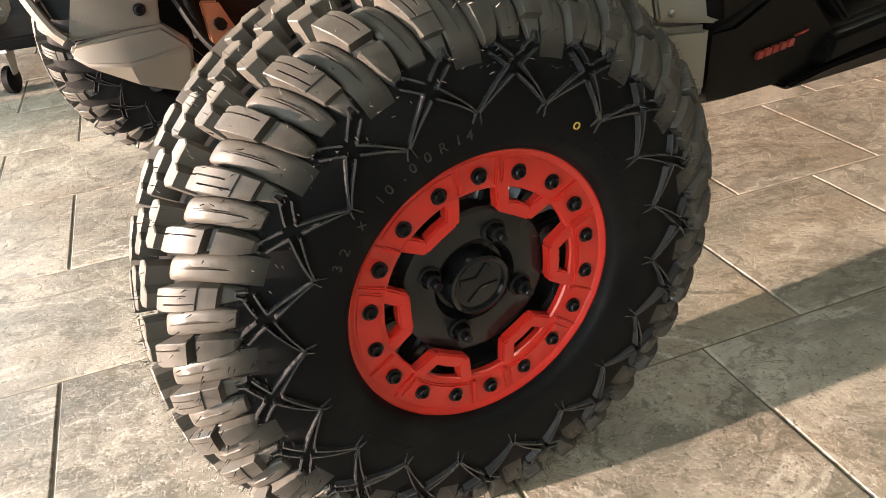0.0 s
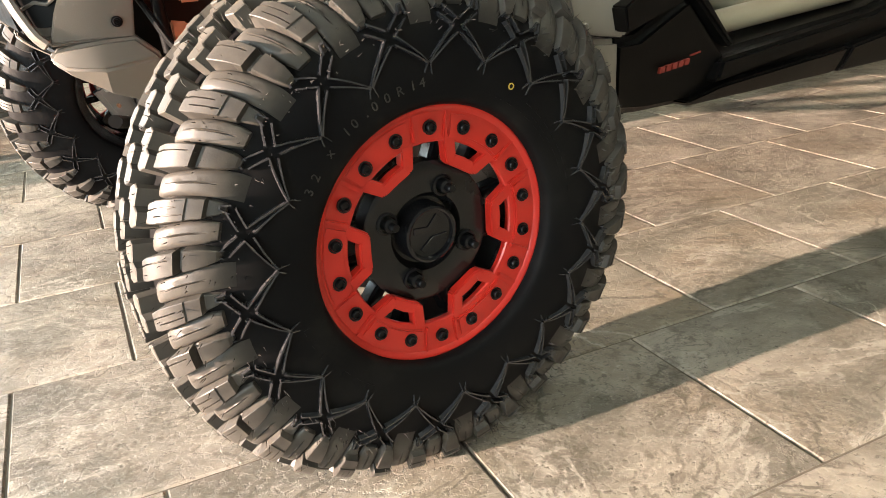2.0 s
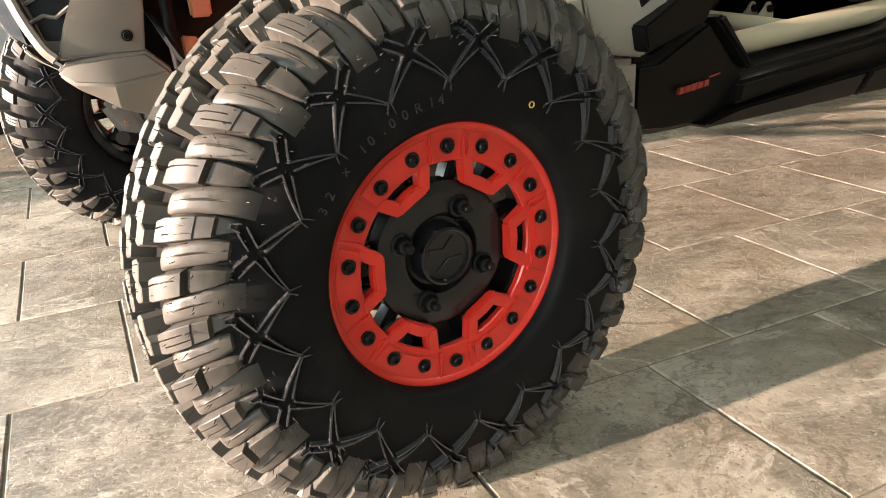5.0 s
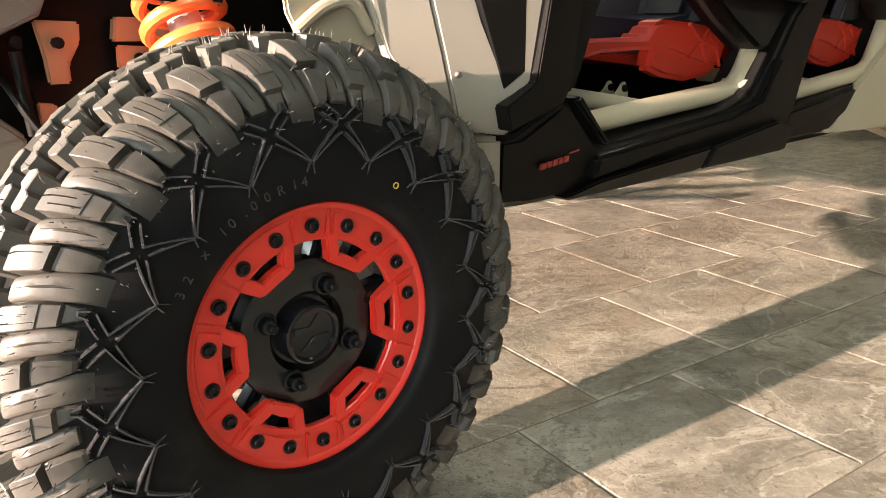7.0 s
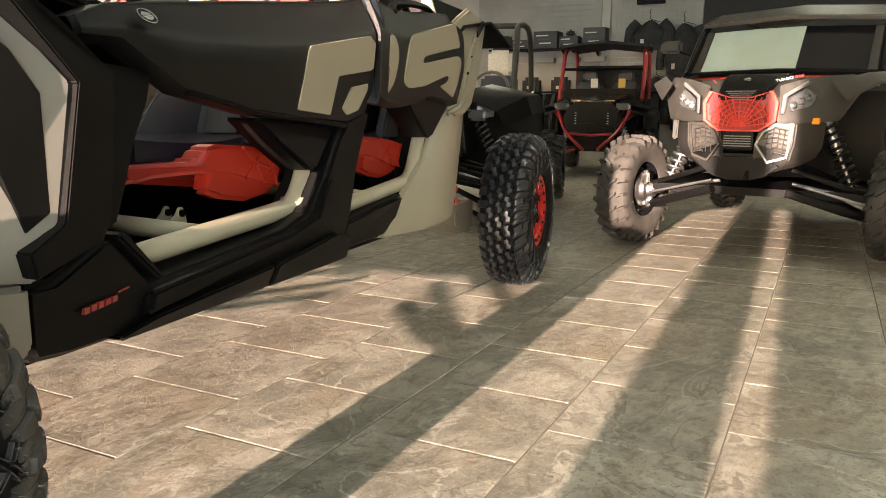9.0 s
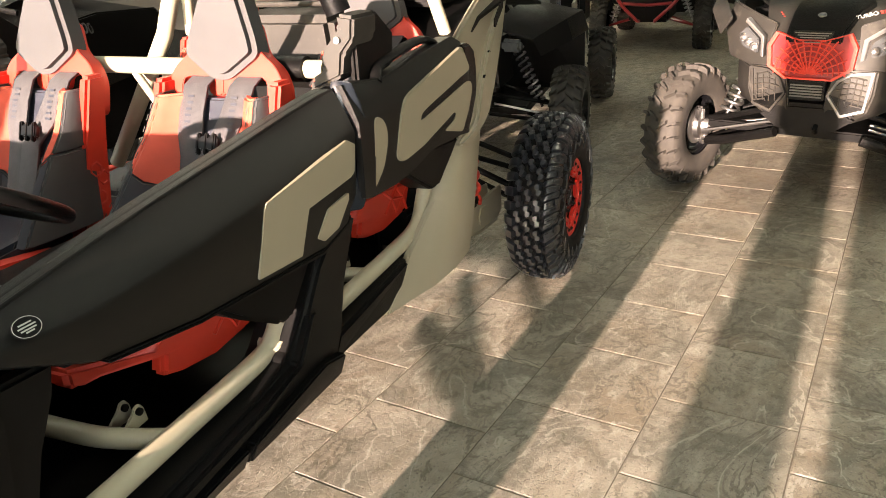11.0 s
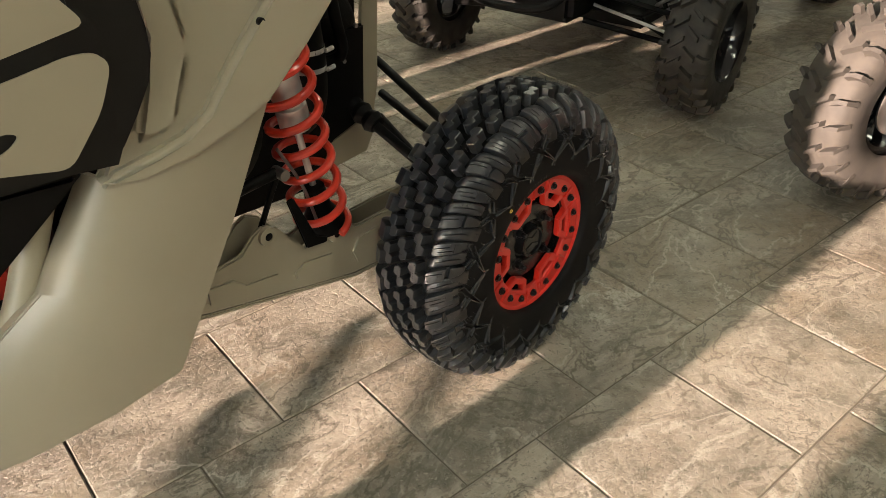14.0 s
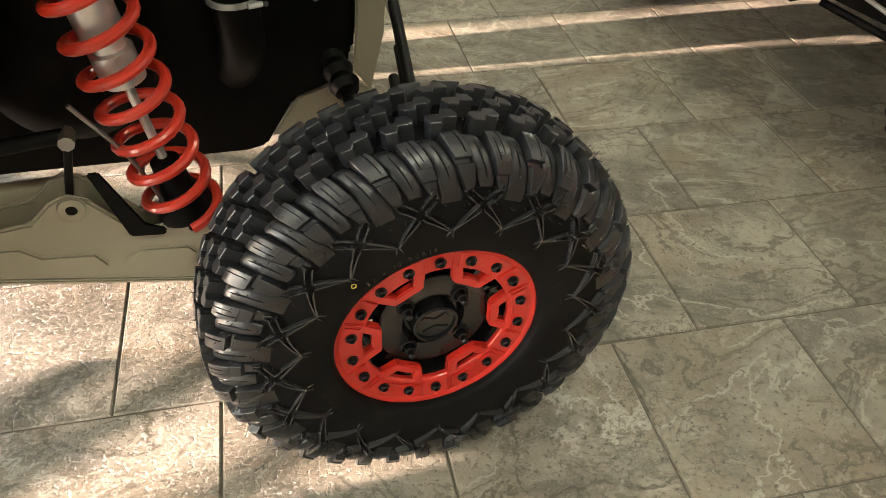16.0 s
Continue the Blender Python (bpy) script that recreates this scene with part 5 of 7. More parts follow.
part("arm_emboss", prism([(2.70, 0.412), (2.880, 0.366), (2.905, 0.378), (2.885, 0.412), (2.800, 0.424), (2.770, 0.452), (2.70, 0.462)], 0.3095, 0.325, 0.005), TAN, car)
part("arm_emboss", prism([(2.93, 0.362), (3.04, 0.336), (3.062, 0.372), (3.045, 0.392), (2.960, 0.405), (2.925, 0.385)], 0.3095, 0.325, 0.005), TAN, car)
part("arm_emboss", prism([(3.12, 0.318), (3.20, 0.300), (3.20, 0.400), (3.13, 0.398), (3.105, 0.360)], 0.3095, 0.325, 0.005), TAN, car)
part("arm_inner", prism(ARM, 0.385, 0.398, 0.004), TAN, car)
part("shock_guard", prism([(2.915, 0.600), (2.935, 0.600), (2.985, 0.480), (3.018, 0.462), (3.014, 0.446), (2.955, 0.455)], 0.284, 0.290, 0.003), CHASSIS, car)
for x, z in ((3.063, 0.436), (2.872, 0.517)):
    part("arm_boss", lathe([(0.010, -0.006), (0.022, -0.004), (0.024, 0.004), (0.010, 0.006)], 20, closed=True), TAN, car).matrix_basis = pose(x, 0.312, z)
    part("arm_bolt", lathe([(0, -0.005), (0.012, -0.004), (0.012, 0.01)], 8), CHASSIS, car).matrix_basis = pose(x, 0.312, z)
shock((3.062, 0.350, 0.425), (2.940, 0.345, 1.120), 0.061, 0.0102, 9.6, SPRING_RED, 0.036, 0.03, 0.90)
part("sway_link", tube([(2.907, 0.290, 0.672), (2.872, 0.335, 0.530)], 0.007, 10), CHASSIS, car)
part("sway_bar", tube(spline([(2.912, 0.292, 0.672), (2.86, 0.290, 0.672), (2.60, 0.290, 0.655), (2.35, 0.295, 0.64)]), 0.013, 12), CHASSIS, car)
part("link_bolt", tube([(2.907, 0.262, 0.674), (2.907, 0.300, 0.674)], 0.013, 8), DULL_STEEL, car)
part("brake_line", tube(spline([(2.92, 0.300, 0.72), (2.985, 0.318, 0.60), (3.03, 0.330, 0.46), (3.05, 0.330, 0.43)]), 0.004, 8), DULL_STEEL, car)
for d in (1, -1):
    yy = lambda y: MID + (y - MID) * d
    for z0, z1, x1 in ((0.511, 0.650, 3.567), (0.467, 0.541, 3.580), (0.290, 0.468, 3.566)):
        part("radius_rod", tube([(3.49, yy(0.19), z0), (x1, yy(0.70), z1)], 0.013, 12), CHASSIS, car, "black steel radius rod")
    part("half_shaft", tube([(3.46, yy(0.18), HUB - 0.02), (3.400, yy(0.70), 0.600)], 0.015, 12), CHASSIS, car)
    part("shaft_boot", tube([(3.402 + 0.0022 * i, yy(0.69 - 0.018 * i), 0.596 - 0.0078 * i) for i in range(9)], [0.034 if i % 2 else 0.026 for i in range(9)], 18), CHASSIS, car)
    part("hub_carrier", box(0.16, 0.07, 0.26, pose(3.43, yy(0.20), HUB), 0.02), CHASSIS, car)
    part("brake_disc", lathe([(0.05, -0.003), (0.12, -0.003), (0.12, 0.003), (0.05, 0.003)], 40, closed=True), STEEL, car).matrix_basis = pose(3.43, yy(0.135), HUB)
part("trailing_arm", prism([(2.30, 0.345), (3.06, 0.300), (3.36, 0.330), (3.40, 0.420), (3.08, 0.470), (2.86, 0.548), (2.60, 0.420)], 2 * MID - 0.40, 2 * MID - 0.315, 0.006), TAN, car)
part("bulkhead_plate", prism([(3.462, 0.52), (3.500, 0.465), (3.534, 0.60), (3.545, 0.78), (3.56, 0.98), (3.500, 0.98), (3.478, 0.78), (3.470, 0.62)], 0.66, 0.672, 0.004), TAN, car, "tan steel bulkhead plate")
part("bulkhead_plate", prism([(3.262, 0.392), (3.46, 0.405), (3.50, 0.470), (3.44, 0.512), (3.330, 0.482)], 0.645, 0.657, 0.003), TAN, car)
part("belly_frame", tube(spline([(2.40, 0.42, 0.50), (2.60, 0.45, 0.48), (2.84, 0.48, 0.455)]), 0.022, 12), TAN_TUBE, car)
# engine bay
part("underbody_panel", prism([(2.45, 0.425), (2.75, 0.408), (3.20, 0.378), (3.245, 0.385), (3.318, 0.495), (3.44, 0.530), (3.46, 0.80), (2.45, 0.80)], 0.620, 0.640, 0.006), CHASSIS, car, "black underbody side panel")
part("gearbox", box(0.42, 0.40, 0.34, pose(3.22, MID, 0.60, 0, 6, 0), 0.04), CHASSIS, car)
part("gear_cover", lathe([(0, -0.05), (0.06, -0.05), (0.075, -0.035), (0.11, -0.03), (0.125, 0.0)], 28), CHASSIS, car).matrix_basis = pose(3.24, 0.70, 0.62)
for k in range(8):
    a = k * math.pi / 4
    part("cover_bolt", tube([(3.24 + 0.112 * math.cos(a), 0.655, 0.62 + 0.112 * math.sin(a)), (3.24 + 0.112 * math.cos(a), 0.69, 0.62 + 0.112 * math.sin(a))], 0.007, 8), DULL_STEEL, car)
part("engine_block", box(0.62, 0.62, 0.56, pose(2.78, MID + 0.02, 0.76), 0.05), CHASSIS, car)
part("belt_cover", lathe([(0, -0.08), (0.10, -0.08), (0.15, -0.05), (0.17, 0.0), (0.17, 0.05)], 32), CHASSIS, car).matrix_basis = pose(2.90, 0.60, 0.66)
part("intake_hose", tube(spline([(3.195, 0.56, 1.10), (3.205, 0.56, 0.90), (3.215, 0.56, 0.76), (3.22, 0.59, 0.64), (3.20, 0.66, 0.56)]), 0.046, 20), CHASSIS, car, "black rubber intake hose")
for z in (0.758, 0.806, 0.92):
    part("hose_clamp", tube([(3.212, 0.56, z - 0.006), (3.212, 0.56, z + 0.006)], 0.0485, 24), STEEL, car)
    part("clamp_screw", tube([(3.235, 0.510, z), (3.262, 0.516, z)], 0.006, 8), STEEL, car)
part("breather_pipe", tube(spline([(3.30, 0.58, 1.05), (3.32, 0.57, 0.86), (3.36, 0.60, 0.76), (3.38, 0.66, 0.70)]), 0.016, 12), CHASSIS, car)
part("belt_housing", lathe([(0, -0.03), (0.05, -0.03), (0.06, -0.015), (0.10, -0.012), (0.115, 0.0), (0.115, 0.03)], 32), BLACK, car).matrix_basis = pose(3.33, 0.64, 0.80)
for k in range(6):
    a = k * math.pi / 3
    part("housing_bolt", tube([(3.33 + 0.10 * math.cos(a), 0.618, 0.80 + 0.10 * math.sin(a)), (3.33 + 0.10 * math.cos(a), 0.635, 0.80 + 0.10 * math.sin(a))], 0.006, 8), DULL_STEEL, car)
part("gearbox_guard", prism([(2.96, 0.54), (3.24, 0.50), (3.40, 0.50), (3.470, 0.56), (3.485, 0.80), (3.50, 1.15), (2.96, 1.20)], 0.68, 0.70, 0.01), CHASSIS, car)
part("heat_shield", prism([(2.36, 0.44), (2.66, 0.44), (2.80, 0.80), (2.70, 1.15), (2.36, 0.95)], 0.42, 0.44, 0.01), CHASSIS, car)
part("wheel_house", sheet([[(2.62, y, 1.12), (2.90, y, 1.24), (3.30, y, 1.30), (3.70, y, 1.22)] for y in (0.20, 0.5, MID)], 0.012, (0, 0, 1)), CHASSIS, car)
part("cargo_bed", box(0.78, 1.05, 0.10, pose(3.25, MID, 1.34), 0.02), BLACK, car)

# cage
for d in (1, -1):
    yy = lambda y: MID + (y - MID) * d
    part("cage_tube", tube([(1.872, yy(0.25), 1.50), (1.80, yy(0.36), 1.67)], 0.024, 14), TAN_TUBE, car)
    part("cage_tube", tube(spline([(2.80, yy(0.30), 1.20), (2.74, yy(0.36), 1.45), (2.62, yy(0.42), 1.70)]), 0.024, 14), TAN_TUBE, car)
    part("cage_tube", tube(spline([(0.66, yy(0.30), 1.14), (1.05, yy(0.36), 1.55), (1.35, yy(0.38), 1.66), (1.80, yy(0.36), 1.68), (2.62, yy(0.42), 1.70)]), 0.024, 14), TAN_TUBE, car)
    post = prism([(0.184, 1.372), (0.178, 1.337), (0.212, 1.3), (0.239, 1.27), (0.238, 1.251), (0.229, 1.233), (0.275, 1.206), (0.284, 1.167), (0.18, 1.213), (0.17, 1.271), (0.137, 1.308), (0.13, 1.366)], 0, 0.13, 0.009, 2)
    post.transform(pose(1.832, MID, 0, 0, 0, 90) @ Matrix.Diagonal((d, -1, 1, 1)) @ pose(-MID, 0, 0))
    bmesh.ops.recalc_face_normals(post, faces=post.faces)
    pillar = part("cage_pillar", post, GREY_X, car, "grey moulded pillar at the cage foot")
    part("pillar_bolt", tube([(1.824, yy(0.18), 1.308), (1.836, yy(0.18), 1.308)], 0.009, 12), DULL_STEEL, pillar)
    part("pillar_guard", prism([(1.87, 1.17), (2.08, 1.21), (2.09, 1.30), (2.00, 1.365), (1.87, 1.37)], yy(0.165) - 0.012, yy(0.165) + 0.012, 0.008), BLACK, car)
    part("tube_sleeve", tube([(1.95, yy(0.36), 1.212), (1.95, yy(0.45), 1.212)], 0.036, 18), BLACK, car)
    part("cage_sleeve", tube([(1.89, yy(0.205), 1.37), (1.87, yy(0.25), 1.52)], 0.034, 14), BLACK, car)
part("cage_tube", tube([(1.95, 0.30, 1.212), (1.95, MID, 1.212), (1.95, 2 * MID - 0.30, 1.212)], 0.026, 14), TAN_TUBE, car, "pale cross tube behind the seats")
part("cage_tube", tube([(1.965, 0.78, 1.50), (2.00, 0.90, 1.30), (2.05, 1.27, 0.85)], 0.026, 14), TAN_TUBE, car)
part("cage_tube", tube([(1.95, 1.00, 1.19), (1.96, 0.92, 1.06)], 0.013, 12), TAN_TUBE, car)
part("cage_tube", tube([(2.62, 0.42, 1.70), (2.62, 2 * MID - 0.42, 1.70)], 0.022, 12), TAN_TUBE, car)
part("tunnel", box(1.9, 0.22, 0.34, pose(1.7, MID, 0.61), 0.04), CHASSIS, car)
part("storage_bin", box(0.30, 0.46, 0.24, pose(2.76, MID, 1.18, 0, -6, 0), 0.03, taper=(0.86, 0.92)), GREY_X, car, "grey moulded storage bin")
part("tool_rack", tube([(2.62, 0.70, 1.33), (2.62, 1.14, 1.33), (2.86, 1.14, 1.34), (2.86, 0.70, 1.34), (2.62, 0.70, 1.33)], 0.010, 8), GREY_X, car)
part("tool_rack", tube([(2.66, 0.72, 1.33), (2.84, 0.92, 1.34), (2.66, 1.12, 1.33)], 0.008, 8), GREY_X, car)

# steering wheel
ring_pts = [(0.055 * math.cos(a) * 0, 0.18 * math.cos(a), 0.18 * math.sin(a)) for a in [2 * math.pi * k / 40 for k in range(41)]]
bm = tube(ring_pts, 0.015, 12, caps=False)
for a in (90, 210, 330):
    tube([(0.0, 0, 0), (0.0, 0.17 * math.cos(radians(a)), 0.17 * math.sin(radians(a)))], 0.014, 8, bm=bm, flat=0.6)
bm.transform(pose(1.03, 0.56, 1.12, 0, -58, 0) @ pose(0, 0, 0, 0, 90, 0) @ pose(0, 0, 0, 0, -90, 0))
part("steering_wheel", bm, BLACK, car, "black rubber steering wheel")
part("steering_column", tube([(1.03, 0.56, 1.12), (0.82, 0.56, 1.03)], 0.03, 12), CHASSIS, car)


def half_frame(points, side):
    """One half of the strap frame, with round outer corners and a straight inner edge."""
    soft = [p for p in rounded(points, 0.030) if p[0] > 0.004]
    return [(side * a, c) for a, c in [points[0]] + soft + [points[-1]]]


def seat(x, y):
    """A bucket seat with its back at x, centred on y."""
    def P(pts):
        return [(x + a, c) for a, c in pts]

    def back_x(z):
        return x + 0.18 * ((z - 0.76) / 0.44) ** 1.1 if z > 0.76 else x

    def split(dy):
        """Height of the slanting seam between the orange and the black vinyl."""
        return 0.885 + 0.115 * min(1.0, max(0.0, (abs(dy) - 0.085) / 0.107))

    def back_rows(low, high, n, cols):
        """low, high: heights, or None for the seam."""
        rows = []
        for i in range(n + 1):
            row = []
            for dy, f in cols:
                z0, z1 = split(dy) + 0.001 if low is None else low, split(dy) - 0.001 if high is None else high
                z = z0 + (z1 - z0) * i / n
                k = 1.0 if z < 1.02 else 1.0 - (z - 1.02) * 1.6
                wide, deep = (1.0 + max(0.0, 1.0 - z) * 0.75, 1.0 + max(0.0, 1.06 - z) * 5.2) if abs(dy) > 0.12 else (1.0, 1.0)
                row.append((back_x(z) + f * k * deep, y + dy * (0.55 + 0.45 * k) * wide, z))
            rows.append(row)
        return rows
    for s in (-1, 1):
        yy = y + s * 0.235
        part("seat_side", prism(P([(-0.615, 0.694), (-0.595, 0.690), (-0.56, 0.704), (-0.485, 0.712), (-0.440, 0.711), (-0.370, 0.700), (-0.299, 0.681), (-0.225, 0.664), (-0.150, 0.652), (-0.105, 0.748), (-0.200, 0.764), (-0.295, 0.776),
                                   (-0.42, 0.784), (-0.462, 0.777), (-0.480, 0.742), (-0.615, 0.738)]), yy - 0.035, yy + 0.035, 0.010, 2, shift=lambda a, c, s=s: -s * max(0, x - 0.46 - a) * 0.85),
             SEAT_RED, car, "orange-red moulded seat side")
        part("seat_tub", prism(P([(-0.468, 0.664), (-0.40, 0.642), (-0.285, 0.625), (-0.155, 0.638), (-0.12, 0.70), (-0.30, 0.73), (-0.45, 0.73)]), yy - 0.024, yy + 0.024, 0.012, 2), SEAT_RED, car)
        T1, T2, T3, B1, B2, B3, C1, C2 = (-0.315, 0.772), (-0.215, 0.760), (-0.125, 0.746), (-0.305, 0.690), (-0.225, 0.672), (-0.150, 0.660), (-0.255, 0.728), (-0.175, 0.710)
        for p, q in ((T1, C1), (C1, B1), (C1, T2), (C1, B2), (T2, C2), (C2, B2), (C2, T3), (C2, B3), (C1, C2)):      # webbed ribs on the outer side
            part("seat_rib", tube([(x + p[0], yy + s * 0.035, p[1]), (x + q[0], yy + s * 0.035, q[1])], 0.0052, 6), SEAT_RED, car)
        part("back_side", prism(P([(0.000, 0.66), (0.120, 0.66), (0.178, 1.00), (0.222, 1.20), (0.150, 1.20), (0.085, 1.00), (0.020, 0.82)]), y + s * 0.200 - 0.020, y + s * 0.200 + 0.020, 0.010, 2),
             SEAT_RED, car)
        for k in range(7):      # honeycomb ribs on the side of the shell
            cx, cz = back_x(0.745 + 0.030 * k) + (0.078 if k % 2 else 0.044), 0.745 + 0.030 * k
            ring = [(cx + 0.0215 * math.cos(radians(60 * i + 12)), y + s * 0.2205, cz + 0.0215 * math.sin(radians(60 * i + 12))) for i in range(7)]
            part("shell_rib", tube(ring, 0.0036, 6), SEAT_RED, car)
        for z0, z1, m, n in ((0.775, None, SEAT_BLACK, 5), (None, 1.165, SEAT_CLOTH, 6)):
            cols = [(s * 0.085, -0.004), (s * 0.112, -0.020), (s * 0.142, -0.062), (s * 0.170, -0.088), (s * 0.192, -0.080)]
            part("seat_bolster", sheet(back_rows(z0, z1, n, cols if s > 0 else cols[::-1]), 0.03, (1, 0, 0), 0.006), m, car)
            cols = [(s * 0.192, -0.080), (s * 0.207, -0.055), (s * 0.211, -0.010), (s * 0.207, 0.030)]
            part("bolster_side", sheet(back_rows(z0, z1, n, cols if s > 0 else cols[::-1]), 0.02, (0, -s, 0), 0.005), SEAT_GREY, car)
        for dy, f in ((s * 0.194, -0.083), (s * 0.172, -0.091)):      # stitched seams down the bolster
            edge = [q[0] for q in back_rows(0.78, 1.16, 26, [(dy, f)])]
            for p, q in list(zip(edge, edge[1:]))[::2]:
                part("stitch", tube([p, q], 0.0013, 5), STITCH, car)
        seam = [(back_rows(None, 1.165, 1, [(s * dy, f)])[0][0]) for dy, f in ((0.085, -0.006), (0.112, -0.022), (0.142, -0.064), (0.170, -0.090), (0.192, -0.082))]
        part("bolster_seam", tube(seam, 0.0018, 6), STITCH, car)
        top, low = (0.085, -0.004) if s < 0 else (0.072, 0.050)
        line = [(1.198, 0.045, top), (1.205, 0.012, top), (1.185, -0.022, top), (1.12, -0.035, top * 0.92), (1.06, -0.035, top * 0.62 + low * 0.38), (1.00, -0.030, low), (0.90, -0.030, low * 0.9), (0.80, -0.035, low * 0.8)]
        part("harness_strap", sheet([[(back_x(z) + f + e * 0.010, y + s * c + w, z) for w, e in ((-0.042, 1), (-0.020, 0), (0.020, 0), (0.042, 1))] for z, f, c in line], 0.008, (0.9, 0, -0.3), 0.002), STRAP, car, "grey harness strap")
        for i in range(6):
            z = 1.16 - 0.016 * i
            part("strap_mark", box(0.0006, 0.020, 0.007, pose(back_x(z) - 0.0355 + 0.004 * (i < 2), y + s * top * 0.95, z, 0, 22, 0)), SEAT_BLACK, car)
    part("seat_cushion", sheet([[(x - 0.60 + 0.102 * i, y - 0.205 + max(0, 3 - i) * 0.02, 0.808 - 0.02 * math.sin(i * 0.7)), (x - 0.60 + 0.102 * i, y - 0.10, 0.788 - 0.025 * math.sin(i * 0.6)), (x - 0.60 + 0.102 * i, y + 0.10, 0.788 - 0.025 * math.sin(i * 0.6)),
                                 (x - 0.60 + 0.102 * i, y + 0.205 - max(0, 3 - i) * 0.02, 0.808 - 0.02 * math.sin(i * 0.7))] for i in range(7)], 0.08, (0, 0, -1), 0.018), SEAT_BLACK, car, "black vinyl seat cushion")
    part("seat_pan", prism(P([(-0.612, 0.696), (-0.40, 0.67), (-0.05, 0.63), (0.05, 0.68), (0.02, 0.76), (-0.612, 0.738)]), y - 0.14, y + 0.14, 0.02, 2), SEAT_RED, car)
    mid = [(-0.088, -0.004), (-0.04, 0.0), (0.04, 0.0), (0.088, -0.004)]
    part("back_pad", sheet(back_rows(0.957, 1.150, 4, mid), 0.04, (1, 0, 0), 0.006), SEAT_BLACK, car, "black vinyl back pad, tinted blue for reflected sky")
    part("lumbar_pad", sheet(back_rows(0.775, 0.955, 4, mid), 0.04, (1, 0, 0), 0.006), SEAT_BLACK, car)
    # shell frame round the strap slots, tilted with the back
    tilt = pose(x + 0.172, y, 1.10, 0, 0, 90) @ pose(0, 0, 0, 15, 0, 0) @ Matrix.Diagonal((1, -1, 1, 1))
    half = [(0.0, 0.055), (0.050, 0.055), (0.055, 0.100), (0.145, 0.110), (0.150, 0.035), (0.160, -0.02), (0.205, -0.02), (0.204, 0.080), (0.176, 0.136), (0.118, 0.176), (0.092, 0.265), (0.0, 0.265)]
    for s in (-1, 1):
        part("back_frame", prism(half_frame(half, s), 0, 0.055, 0.007, 2), SEAT_RED, car, "orange-red seat shell with strap slots", 75).matrix_basis = tilt
    part("frame_web", prism([(-0.050, -0.02), (0.050, -0.02), (0.050, 0.060), (-0.050, 0.060)], 0.004, 0.05, 0.006, 2), SEAT_RED, car).matrix_basis = tilt
    part("back_shell", sheet([[(x + 0.055, y - 0.185, 0.70), (x + 0.055, y + 0.185, 0.70)], [(x + 0.165, y - 0.185, 1.10), (x + 0.165, y + 0.185, 1.10)]], 0.02, (1, 0, 0), 0.004), SEAT_RED, car)
    H = [(-0.024, 0.0), (0.024, 0.0), (0.108, 0.068), (0.100, 0.110), (0.060, 0.235), (0.045, 0.250), (-0.045, 0.250), (-0.060, 0.235), (-0.100, 0.110), (-0.108, 0.068)]
    rest = part("headrest", prism(rounded(H, 0.02), 0, 0.085, 0.016, 4), SEAT_GREY, car, "grey vinyl headrest", 60)
    rest.matrix_basis = pose(x + 0.172, y, 1.200, 0, 0, 90) @ pose(0, 0, 0, 12, 0, 0) @ Matrix.Diagonal((1.17, -1, 1, 1))
    part("harness_buckle", box(0.020, 0.075, 0.040, pose(back_x(1.04) - 0.045, y - 0.02, 1.045, 0, 20, 0), 0.005), BOLT, car, "dull black steel buckle")
    for k in (-1, 0, 1):
        part("buckle_tongue", box(0.016, 0.010, 0.060, pose(back_x(1.04) - 0.050, y - 0.02 + 0.026 * k, 1.045, 0, 20, 0), 0.003), CHASSIS, car)


for sx, sy in ((1.652, 0.575), (1.652, 1.265), (2.52, 0.565), (2.52, 1.235)):
    seat(sx, sy)
# ---- other vehicles ----
def chevron_tyre(name, r, half, material, lugs=24, rim_r=None):
    """A utility tyre: carcass and one lug mesh for each side, to be set round it."""
    rim_r = rim_r or r * 0.50
    prof = [(rim_r, -half * 0.80), (rim_r * 1.06, -half * 0.92), (r * 0.74, -half), (r * 0.84, -half * 0.96), (r * 0.895, -half * 0.80), (r * 0.925, -half * 0.4), (r * 0.93, 0)]
    prof = prof + [(a, -b) for a, b in prof[-2::-1]]
    body = mesh_from(lathe(prof, 64), "tyre", material, 50)

    def bar(side, path, w, name):
        """A knob along (around, across, top radius, root radius) stations."""
        bm = bmesh.new()
        rows = []
        for a, y, rr, base in path:
            row = []
            for da, q in ((-w - 0.004, base), (-w, rr), (w, rr), (w + 0.004, base)):
                ang = (a + da) / r
                row.append(bm.verts.new((q * math.cos(ang), side * y, q * math.sin(ang))))
            rows.append(row)
        for p, q in zip(rows, rows[1:]):
            for k in range(3):
                bm.faces.new((p[k], p[k + 1], q[k + 1], q[k]))
        bm.faces.new(rows[0])
        bm.faces.new(rows[-1])
        return mesh_from(bm, name, material, 25)

    def pair(side):
        b = r * 0.90
        mid = bar(side, [(-0.016, half * 0.03, r, b), (0.004, half * 0.24, r, b), (0.026, half * 0.50, r * 0.995, b)], 0.0085, "tread_lug")
        edge = bar(side, [(0.010, half * 0.60, r * 0.99, b), (0.022, half * 0.80, r * 0.975, r * 0.88), (0.026, half * 1.00, r * 0.935, r * 0.86), (0.026, half * 1.035, r * 0.87, r * 0.82), (0.022, half * 1.02, r * 0.79, r * 0.78)],
                   0.0078, "shoulder_lug")
        return mid, edge
    return body, pair(-1), pair(1), lugs


UT_DUSTY = chevron_tyre("tyre", 0.372, 0.115, RUBBER_DUSTY)
